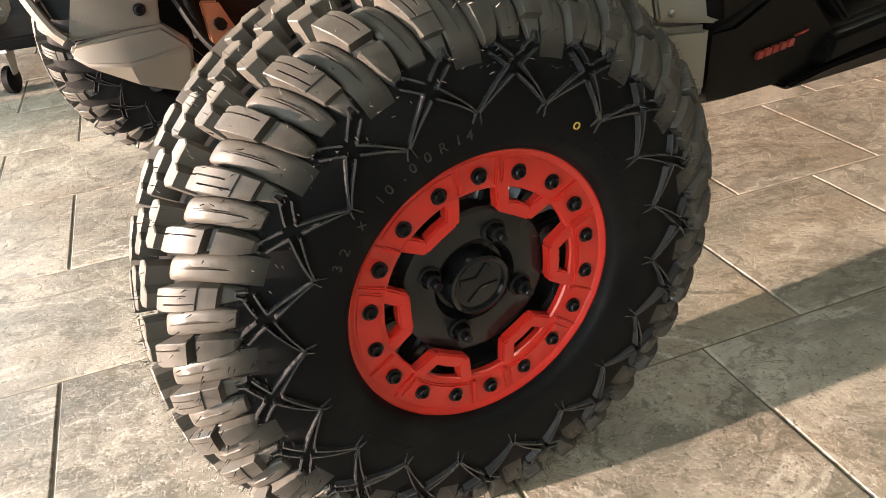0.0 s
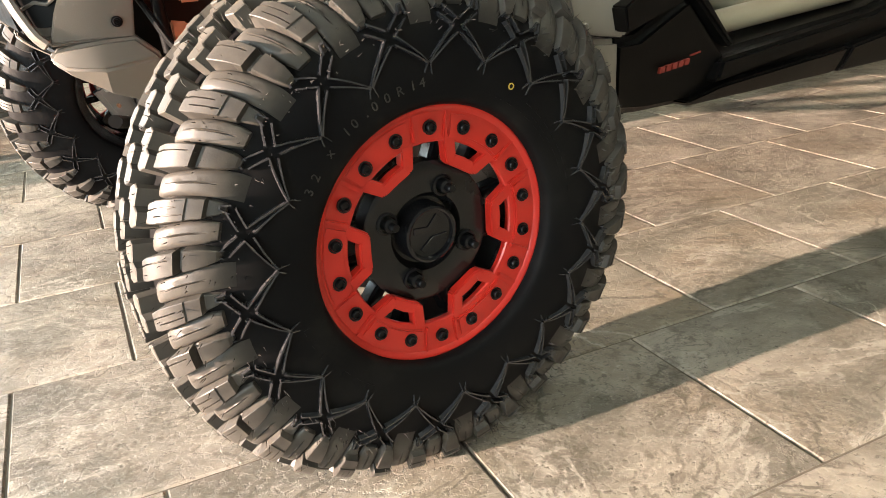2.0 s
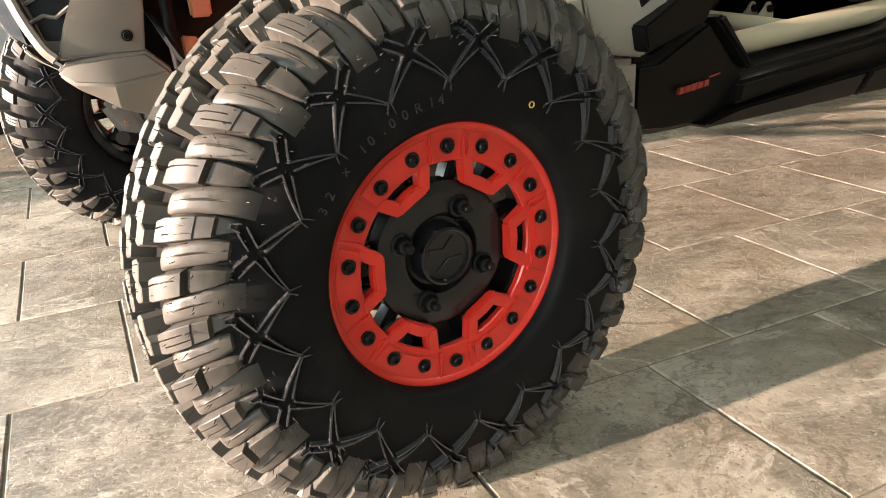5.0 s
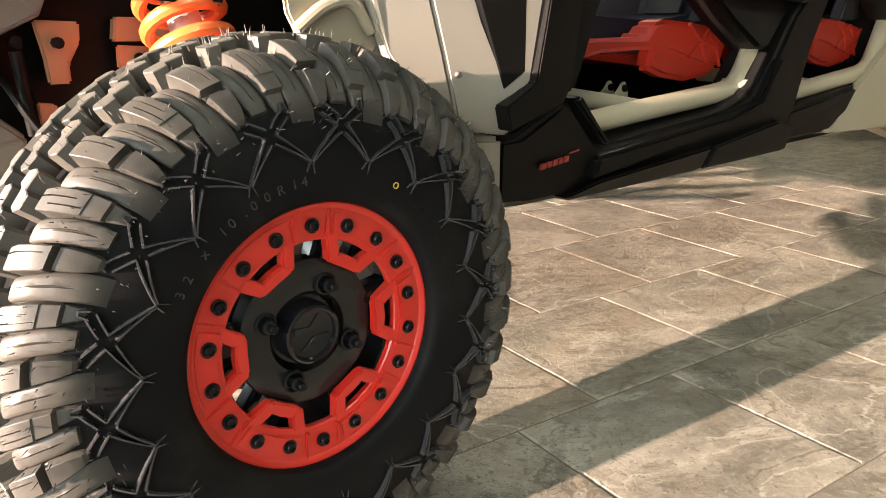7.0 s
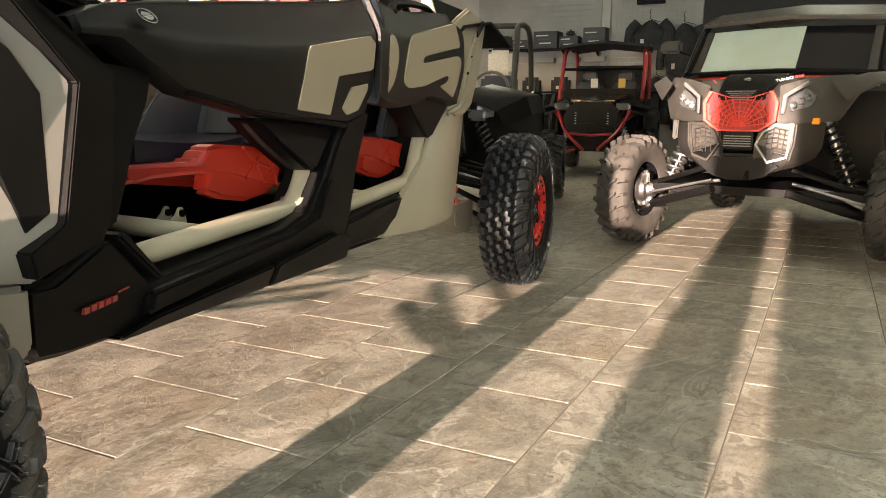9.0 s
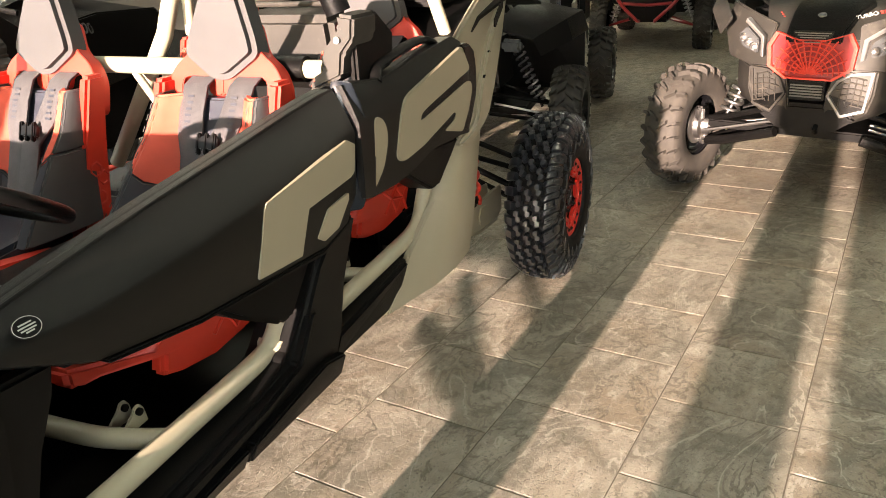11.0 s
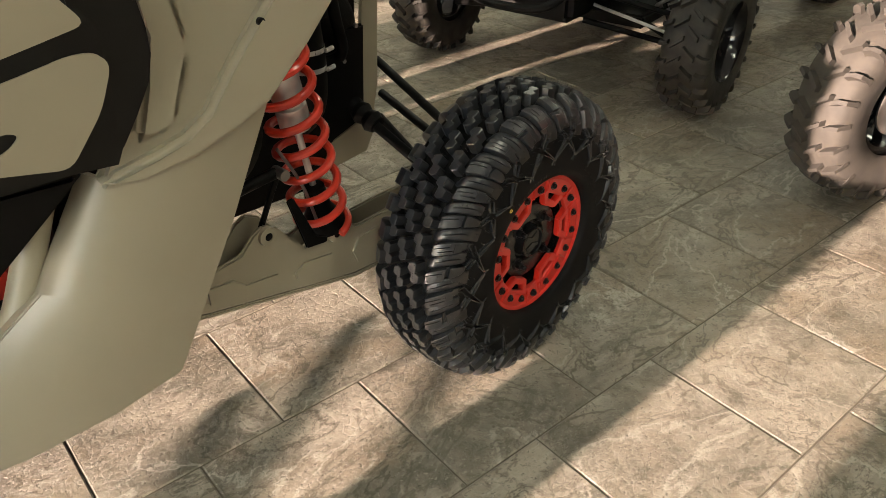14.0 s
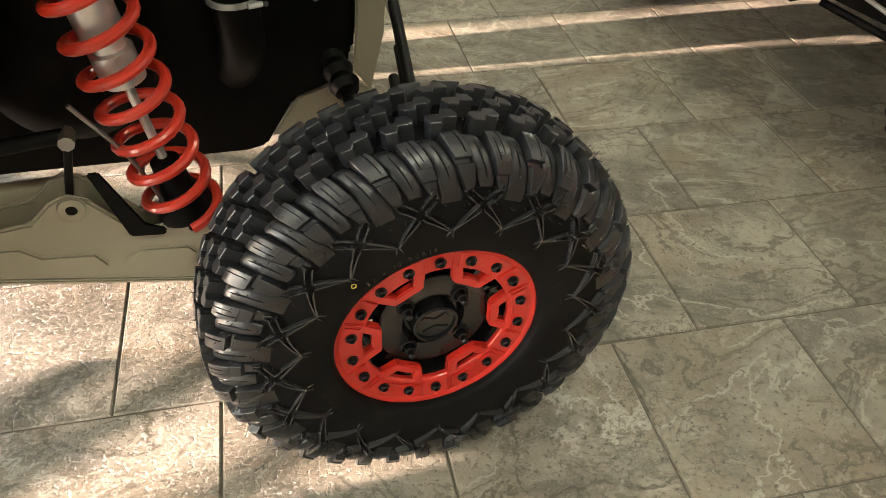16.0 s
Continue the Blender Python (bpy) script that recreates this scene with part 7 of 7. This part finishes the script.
def rx_side(d):
    part("cage_tube", tube(spline([(0.36, d * 0.60, 1.10), (0.60, d * 0.60, 1.55), (0.78, d * 0.58, 1.84), (1.70, d * 0.58, 1.86), (1.95, d * 0.58, 1.05)]), 0.03, 10), RED_TUBE, rx, "red steel cage tube")
    part("bumper_tube", tube(spline([(-0.28, d * 0.50, 0.95), (-0.46, d * 0.36, 0.66), (-0.50, d * 0.14, 0.44), (-0.44, d * 0.10, 0.40)]), 0.022, 8), RED_TUBE, rx)
    part("side_tube", tube([(-0.34, d * 0.42, 0.80), (0.05, d * 0.62, 0.98)], 0.035, 8), RED_TUBE, rx)
    part("control_arm", tube([(0, d * 0.55, 0.30), (-0.12, d * 0.16, 0.42)], 0.016, 8), RED_TUBE, rx)
    part("control_arm", tube([(0, d * 0.55, 0.30), (0.14, d * 0.16, 0.42)], 0.016, 8), RED_TUBE, rx)
    coilover(rx, (0.0, d * 0.52, 0.36), (0.02, d * 0.32, 0.86), 0.045, 0.010, 9, WHITE_MARK, STEEL)
    part("headlamp", box(0.06, 0.22, 0.09, pose(-0.40, d * 0.42, 0.99, 0, 0, d * 24), 0.02), LENS, rx, "clear headlamp lens")
    part("wing", sheet([[(-0.34, d * 0.34, 1.06), (0.36, d * 0.50, 1.12)], [(-0.20, d * 0.72, 0.98), (0.40, d * 0.76, 0.96)]], 0.02, (0, 0, -1), 0.005), BLACK, rx)
    part("seat_back", box(0.12, 0.42, 0.62, pose(1.15, d * 0.28, 1.08, 0, 12, 0), 0.05), SEAT_BLACK, rx)
    part("headrest", box(0.08, 0.24, 0.18, pose(1.24, d * 0.28, 1.48), 0.04), SEAT_BLACK, rx)
    part("swing_tag", box(0.004, 0.10, 0.13, pose(0.42, d * 0.20 - 0.1, 1.34)), WHITE_MARK if d > 0 else YELLOW, rx, "paper price tag")


both(rx_side)
part("nose", prism([(-0.36, 0.60), (0.36, 0.60), (0.40, 0.92), (0.20, 1.08), (-0.20, 1.08), (-0.40, 0.92)], 0.0, 0.55, 0.04, 2), BLACK, rx).matrix_basis = pose(-0.44, 0, 0, 0, 0, 90) @ Matrix.Diagonal((1, -1, 1, 1))
for k in range(6):
    part("nose_slat", box(0.02, 0.34, 0.018, pose(-0.45, 0, 0.66 + 0.045 * k)), BLACK, rx)
for d in (-1, 1):
    for k in range(5):
        part("nose_mark", box(0.004, 0.024, 0.012, pose(-0.452, d * 0.22, 0.76 + 0.035 * k)), WHITE_MARK, rx)
part("bonnet", sheet([[(-0.40, -0.30, 1.08), (-0.40, 0.30, 1.08)], [(0.36, -0.46, 1.18), (0.36, 0.46, 1.18)]], 0.03, (0, 0, -1), 0.008), GLOSS_BLACK, rx)
part("bulkhead", box(0.9, 0.5, 0.5, pose(0.15, 0, 0.62), 0.03), CHASSIS, rx)
part("cabin_tub", box(1.3, 1.1, 0.5, pose(1.15, 0, 0.66), 0.05), CHASSIS, rx)
part("roof", sheet([[(0.55, -0.66, 1.86), (0.50, 0, 1.92), (0.55, 0.66, 1.86)], [(1.2, -0.66, 1.90), (1.2, 0, 1.97), (1.2, 0.66, 1.90)], [(1.8, -0.62, 1.86), (1.8, 0, 1.93), (1.8, 0.62, 1.86)]], 0.04, (0, 0, 1), 0.01), CLOTH, rx, "black fabric roof")
part("bumper_tube", tube([(-0.47, -0.30, 0.62), (-0.50, 0, 0.60), (-0.47, 0.30, 0.62)], 0.02, 8), RED_TUBE, rx)
part("windscreen_tube", tube([(0.60, -0.58, 1.55), (0.60, 0.58, 1.55)], 0.02, 8), CHASSIS, rx)

part("rear_net", sheet([[(1.55, -0.54, 1.66), (1.55, 0.54, 1.66)], [(1.45, -0.54, 0.90), (1.45, 0.54, 0.90)]], 0.02, (1, 0, 0), 0.004), CLOTH, rx, "black mesh netting behind the seats")
for d in (1, -1):
    part("wheel_arch", sheet([[(-0.30, d * 0.40, 0.99), (0.10, d * 0.48, 1.08), (0.46, d * 0.52, 1.02)], [(-0.26, d * 0.80, 0.86), (0.10, d * 0.86, 0.97), (0.46, d * 0.86, 0.90)], [(-0.24, d * 0.82, 0.76), (0.12, d * 0.88, 0.86), (0.50, d * 0.88, 0.58)]],
                             0.03, (0, 0, -1), 0.008), BLACK, rx)
    part("door", sheet([[(0.50, d * 0.66, 1.10), (1.55, d * 0.66, 1.14)], [(0.50, d * 0.68, 0.50), (1.55, d * 0.68, 0.50)]], 0.04, (0, -d, 0), 0.01), BLACK, rx)
part("dashboard", box(0.22, 1.10, 0.20, pose(0.50, 0, 1.16), 0.04), CHASSIS, rx)

# black quad on the far side of the main vehicle
QX = V @ pose(2.45, 2.30, 0, 0, 0, 4)
qx = thing("quad_bike", QX, "black quad bike with a grey number on its side panel", "quad bike")
for x, y in ((0.0, 0.10), (0.0, 0.98), (1.45, 0.10), (1.45, 0.98)):
    utility_wheel(qx, x, y, 0.335, UT_BLACK, BOWL_B, y > 0.5, 0.2)
part("side_panel", sheet([[(0.25, 0.06, 1.20), (0.70, 0.05, 1.26), (1.20, 0.08, 1.24)], [(0.22, 0.08, 1.05), (0.70, 0.06, 1.08), (1.20, 0.08, 1.10)], [(0.30, 0.16, 0.88), (0.70, 0.14, 0.86), (1.15, 0.16, 0.90)]], 0.03, (0, 1, 0), 0.008), BLACK, qx)
part("fuel_tank", sheet([[(0.10, 0.10, 1.18), (0.10, 0.54, 1.26), (0.10, 0.98, 1.18)], [(0.60, 0.08, 1.24), (0.60, 0.54, 1.36), (0.60, 1.0, 1.24)], [(1.25, 0.10, 1.22), (1.25, 0.54, 1.28), (1.25, 0.98, 1.22)]], 0.05, (0, 0, -1), 0.01), BLACK, qx)
part("front_rack", tube([(-0.35, 0.15, 1.10), (0.15, 0.15, 1.20), (0.15, 0.93, 1.20), (-0.35, 0.93, 1.10)], 0.014, 8), BLACK, qx)
part("wing", sheet([[(-0.40, 0.02, 0.86), (0.0, -0.04, 0.98), (0.40, 0.0, 0.90)], [(-0.40, 0.34, 0.94), (0.0, 0.30, 1.06), (0.40, 0.30, 1.02)]], 0.02, (0, 0, -1), 0.005), BLACK, qx)
part("wing", sheet([[(1.05, 0.02, 0.90), (1.45, -0.04, 1.02), (1.85, 0.0, 0.90)], [(1.05, 0.34, 1.00), (1.45, 0.30, 1.10), (1.85, 0.30, 1.02)]], 0.02, (0, 0, -1), 0.005), BLACK, qx)
part("frame_body", box(1.5, 0.45, 0.5, pose(0.72, 0.54, 0.72), 0.05), CHASSIS, qx)
part("handlebar", tube(spline([(0.28, 0.12, 1.30), (0.20, 0.35, 1.36), (0.20, 0.72, 1.36), (0.28, 0.96, 1.30)]), 0.014, 8), BLACK, qx)
letters("1000", 0.075, 0.002, "side_number", SEAT_GREY, qx, pose(0.60, 0.034, 1.190, 84, 0, 2) @ Matrix.Diagonal((1.8, 1, 1, 1)) @ Matrix.Rotation(radians(9), 4, "Z") @ Matrix.Shear("XY", 4, (0.35, 0.0)), "grey printed number")
part("seat_cover", sheet([[(0.35, 0.30, 1.36), (0.35, 0.80, 1.36)], [(0.70, 0.34, 1.44), (0.70, 0.76, 1.44)], [(1.05, 0.32, 1.38), (1.05, 0.80, 1.38)]], 0.05, (0, 0, -1), 0.02), WHITE_MARK, qx, "white protective wrapping")

# trolley beyond the far front wheel
tr = thing("floor_trolley", pose(-1.55, 3.05, 0), "low dark trolley on black swivel castors with pale bin", "trolley")
part("deck", box(0.9, 1.1, 0.05, pose(0, 0, 0.20), 0.01), CHASSIS, tr)
for x, y in ((0.16, -0.50), (-0.36, -0.50), (0.16, 0.50), (-0.36, 0.50)):
    c = part("castor", lathe([(0.0, -0.018), (0.045, -0.018), (0.055, -0.012), (0.055, 0.012), (0.045, 0.018), (0.0, 0.018)], 24), RUBBER_WALL, tr)
    c.matrix_basis = pose(x, y, 0.055, 0, 0, 70)
    part("castor_fork", prism([(-0.02, 0.02), (0.02, 0.02), (0.045, 0.115), (-0.03, 0.115)], -0.028, -0.022, 0.002), DULL_STEEL, c)
    part("castor_plate", box(0.09, 0.09, 0.012, pose(0, 0, 0.122)), DULL_STEEL, c)
part("bin", tube([(0.10, -0.40, 0.26), (0.10, -0.40, 0.30), (0.10, -0.40, 0.55)], [0.10, 0.13, 0.16], 28), WHITE_MARK, tr, "pale plastic bin")
part("storage_box", box(0.5, 0.5, 0.42, pose(-0.18, 0.15, 0.435), 0.02), CARD, tr)

# ---- back wall: slatwall, shelf, wire grid and clothes ----
WX = X1 - 0.001
sw = tagged(part("slatwall", box(0.02, 2.55, 2.2, pose(WX - 0.012, 4.25, 2.35)), SLAT), "white slatwall panel with black shelf", "slatwall", kind="structure")
for i in range(22):
    part("slat", box(0.012, 2.55, 0.088, pose(WX - 0.028, 4.25, 1.30 + 0.1 * i)), SLAT, sw)
shelf = thing("display_shelf", pose(WX - 0.20, 4.0, 2.12), "black display shelf on the slatwall", "shelf")
part("board", box(0.34, 2.3, 0.03, pose(0, 0, 0), 0.004), CHASSIS, shelf)
for y in (-1.0, -0.35, 0.35, 1.0):
    part("bracket", prism([(0.14, -0.02), (-0.14, -0.02), (0.14, -0.14)], y - 0.01, y + 0.01), CHASSIS, shelf)
for k, (y, w, h, wd) in enumerate(((3.02, 0.42, 0.36, 0.30), (3.52, 0.36, 0.22, 0.26), (3.97, 0.48, 0.32, 0.36), (4.50, 0.34, 0.18, 0.24), (4.92, 0.30, 0.26, 0.28))):
    b = thing("parts_box", pose(WX - 0.20, y, 2.135), "black printed carton of riding gear on a shelf", "carton", "cartons on the shelf")
    part("carton", box(wd, w, h, pose(0, 0, h / 2), 0.006), CARD, b)
    for j in range(3):
        part("print", box(0.002, w * 0.5, 0.022, pose(-wd / 2 - 0.002, 0.03 * j, h * (0.3 + 0.22 * j))), WHITE_MARK if j != 1 else SEAT_GREY, b)
helmet = thing("goggle_pouch", pose(WX - 0.20, 3.52, 2.355), "small black gear pouch on a carton", "pouch")
part("pouch", box(0.16, 0.22, 0.14, pose(0, 0, 0.07), 0.04, taper=(0.5, 0.4)), CLOTH, helmet)
for k in range(4):
    bs = thing("parts_tray", pose(WX - 0.10, 3.05 + 0.5 * k, 1.93), "pale plastic tray hung on the slatwall", "tray", "trays on the slatwall")
    part("tray", box(0.14, 0.40, 0.09, pose(0, 0, 0.0), 0.01, taper=(1.1, 1.05)), SLAT, bs)
tagged(part("trim", box(0.05, 0.16, TOP, pose(WX - 0.03, 2.88, TOP / 2)), PLASTER), "off-white wall trim between panels", "trim", kind="structure")
gw = thing("wire_grid_panel", pose(WX - 0.06, 2.02, 1.0), "white wire display grid on the wall", "wire grid")
for i in range(17):
    part("grid_wire", tube([(0, -0.76 + 0.095 * i, 0), (0, -0.76 + 0.095 * i, 2.4)], 0.0042, 5), DULL_STEEL, gw)
for i in range(26):
    part("grid_wire", tube([(-0.006, -0.77, 0.095 * i), (-0.006, 0.77, 0.095 * i)], 0.0042, 5), DULL_STEEL, gw)
tagged(part("grid_back", box(0.01, 1.56, 2.6, pose(WX - 0.010, 2.02, 2.3)), PLASTER), "off-white painted wall behind the grid", "wall", kind="structure")
tagged(part("trim", box(0.06, 0.14, TOP, pose(WX - 0.03, 1.20, TOP / 2)), PLASTER), "off-white door trim", "trim", kind="structure")
# No opening here: a black panel paints the dark of the doorway.
tagged(part("doorway", box(0.03, 3.6, 3.2, pose(WX - 0.02, -0.68, 1.6)), UNLIT_BLACK), "flat black panel for the dark of an unlit doorway", "doorway", kind="structure")
sign = thing("framed_notice", pose(WX - 0.09, 2.05, 3.02), "black framed notice with pale print", "notice")
part("frame", box(0.03, 0.52, 0.26, None, 0.006), CHASSIS, sign)
for j in range(3):
    part("print", box(0.004, 0.30 - 0.05 * j, 0.022, pose(-0.018, 0, 0.05 - 0.05 * j)), SEAT_GREY, sign)


def jacket(y, z, w, h, turn):
    j = thing("hanging_jacket", pose(WX - 0.20, y, z, 0, 0, turn), "black riding jacket on a wire hanger", "jacket", "jackets on the grid")
    rows = []
    for i in range(9):
        u = i / 8
        half = w * (0.16 + 0.34 * min(1, u * 3.2)) * (1 - 0.08 * u)
        rows.append([(0.06 + 0.03 * math.sin(9 * s + 5 * u) * u - 0.10 * (1 - abs(s)) ** 0.5, s * half, -h * (0.02 + 0.98 * u) - 0.05 * abs(s) * (1 - u)) for s in (-1, -0.75, -0.5, -0.25, 0, 0.25, 0.5, 0.75, 1)])
    part("body", sheet(rows, 0.10, (1, 0, 0), 0.02), CLOTH, j)
    for s in (-1, 1):
        part("sleeve", tube(spline([(0.04, s * w * 0.36, -0.10 * h), (0.02, s * w * 0.58, -0.40 * h), (0.0, s * w * 0.62, -0.80 * h)]), [0.09] * 7 + [0.075] * 5 + [0.06], 12), CLOTH, j)
    part("hanger", tube(spline([(0.03, -w * 0.3, -0.06), (0.03, 0, 0.0), (0.03, 0, 0.06), (0.01, 0.02, 0.14), (0.06, 0.0, 0.17)]), 0.006, 6), CHASSIS, j)
    part("tag", box(0.004, 0.06, 0.10, pose(-0.075, w * 0.2, -0.75 * h)), WHITE_MARK, j)


jacket(2.02, 2.62, 0.62, 0.55, 6)
jacket(1.42, 2.55, 0.66, 1.05, -8)
jacket(1.85, 1.62, 0.60, 0.9, 12)
jacket(1.30, 1.50, 0.60, 0.9, -5)
for k in range(3):
    hb = thing("hanging_pack", pose(WX - 0.142, 3.1 + 0.6 * k, 1.60), "black gear bag on a wall hook", "bag", "bags on the wall")
    part("bag", box(0.22, 0.36, 0.48, pose(0, 0, -0.24), 0.06), CLOTH, hb)
    part("patch", box(0.004, 0.12, 0.06, pose(-0.112, 0, -0.2)), WHITE_MARK, hb)

# a rail of dark clothes along the wall
rail = thing("clothes_rail", pose(WX - 0.55, 3.6, 0), "black steel clothes rail full of dark riding gear", "clothes rail")
part("bar", tube([(0, -1.9, 1.30), (0, 1.9, 1.30)], 0.016, 8), CHASSIS, rail)
for y in (-1.9, 0.0, 1.9):
    part("upright", tube([(0, y, 0.0), (0, y, 1.30)], 0.016, 8), CHASSIS, rail)
    part("foot", box(0.5, 0.05, 0.03, pose(0, y, 0.015)), CHASSIS, rail)
rc = random.Random(8)
for i in range(22):
    y = 1.78 + 0.165 * i
    g = thing("hanging_garment", pose(WX - 0.55, y, 1.30, 0, 0, rc.uniform(-14, 14)), "dark riding garment hung on a clothes rail", "garment", "garments on the rail")
    h = rc.uniform(0.75, 1.05)
    part("cloth", sheet([[(x * (0.7 if z == 0 else 1), 0.02 * math.sin(7 * x + z * 9), -0.04 - z * h) for x in (-0.27, -0.12, 0, 0.12, 0.27)] for z in (0, 0.15, 0.5, 1.0)], 0.07, (0, 1, 0), 0.02), CLOTH, g)
    part("hanger", tube([(0, 0.03, -0.06), (0, 0.03, 0.02)], 0.006, 6), CHASSIS, g)

# ceiling panels out of view, added as fill light for the shaded parts
for cx, cy in ((-0.5, -2.6), (3.5, -2.6), (7.5, -2.6), (11.5, -1.0), (-0.5, 3.6), (3.5, 3.6), (7.5, 3.6), (11.3, 3.6)):
    cl = thing("fill_ceiling_light", pose(cx, cy, TOP - 0.02), "white ceiling panel out of view, added as fill light", "ceiling light", "ceiling light panels")
    bm = bmesh.new()
    for a, b, c, d in ((0, 0.31, 1.24, 0.03), (0, -0.31, 1.24, 0.03), (0.61, 0, 0.03, 0.60), (-0.61, 0, 0.03, 0.60)):
        box(c, d, 0.03, pose(a, b, 0), bm=bm)
    part("frame", bm, SLAT, cl)
    part("diffuser", box(1.18, 0.58, 0.01, pose(0, 0, 0.006)), FILL_PANEL, cl)


# ---- floor tiles ----
def tile_mesh():
    s = PITCH - JOINT
    bm = bmesh.new()
    b = 0.0030
    top = [bm.verts.new((x, y, 0.0)) for x, y in ((b, b), (s - b, b), (s - b, s - b), (b, s - b))]
    low = [bm.verts.new((x, y, -0.0030)) for x, y in ((0, 0), (s, 0), (s, s), (0, s))]
    bot = [bm.verts.new((x, y, -0.008)) for x, y in ((0, 0), (s, 0), (s, s), (0, s))]
    bm.faces.new(top)
    for i in range(4):
        j = (i + 1) % 4
        bm.faces.new((top[i], low[i], low[j], top[j]))
        bm.faces.new((low[i], bot[i], bot[j], low[j]))
    return mesh_from(bm, "tile", TILE, 0)


M_TILE = tile_mesh()
far = bmesh.new()
made = 0
for v in range(int(Y0 / PITCH) - 1, int(Y1 / PITCH) + 1):
    for k in range(int(X0 / PITCH) - 1, int(X1 / PITCH) + 2):
        x = k * PITCH + (PITCH / 2 if v % 2 == 0 else 0.0)
        y = v * PITCH
        if x < X0 - 0.4 or x > X1 or y < Y0 - 0.4 or y > Y1:
            continue
        if -2.0 < x < 5.4 and -1.8 < y < 4.0 and made < 300 and not (y > 1.4 and 0.4 < x < 2.6):
            t = new("tile", M_TILE)
            t.parent = floor
            t.matrix_basis = pose(x + JOINT / 2, y + JOINT / 2, 0)
            made += 1
        else:
            s = PITCH - JOINT
            x0, y0 = x + JOINT / 2, y + JOINT / 2
            q = [far.verts.new((a, b, 0.0)) for a, b in ((x0, y0), (x0 + s, y0), (x0 + s, y0 + s), (x0, y0 + s))]
            e = [far.verts.new((a, b, -0.006)) for a, b in ((x0, y0), (x0 + s, y0), (x0 + s, y0 + s), (x0, y0 + s))]
            far.faces.new(q)
            for i in range(4):
                far.faces.new((q[i], e[i], e[(i + 1) % 4], q[(i + 1) % 4]))
rest = part("tiles", far, TILE, floor, smooth=0)
tagged(rest, kind="stuff")
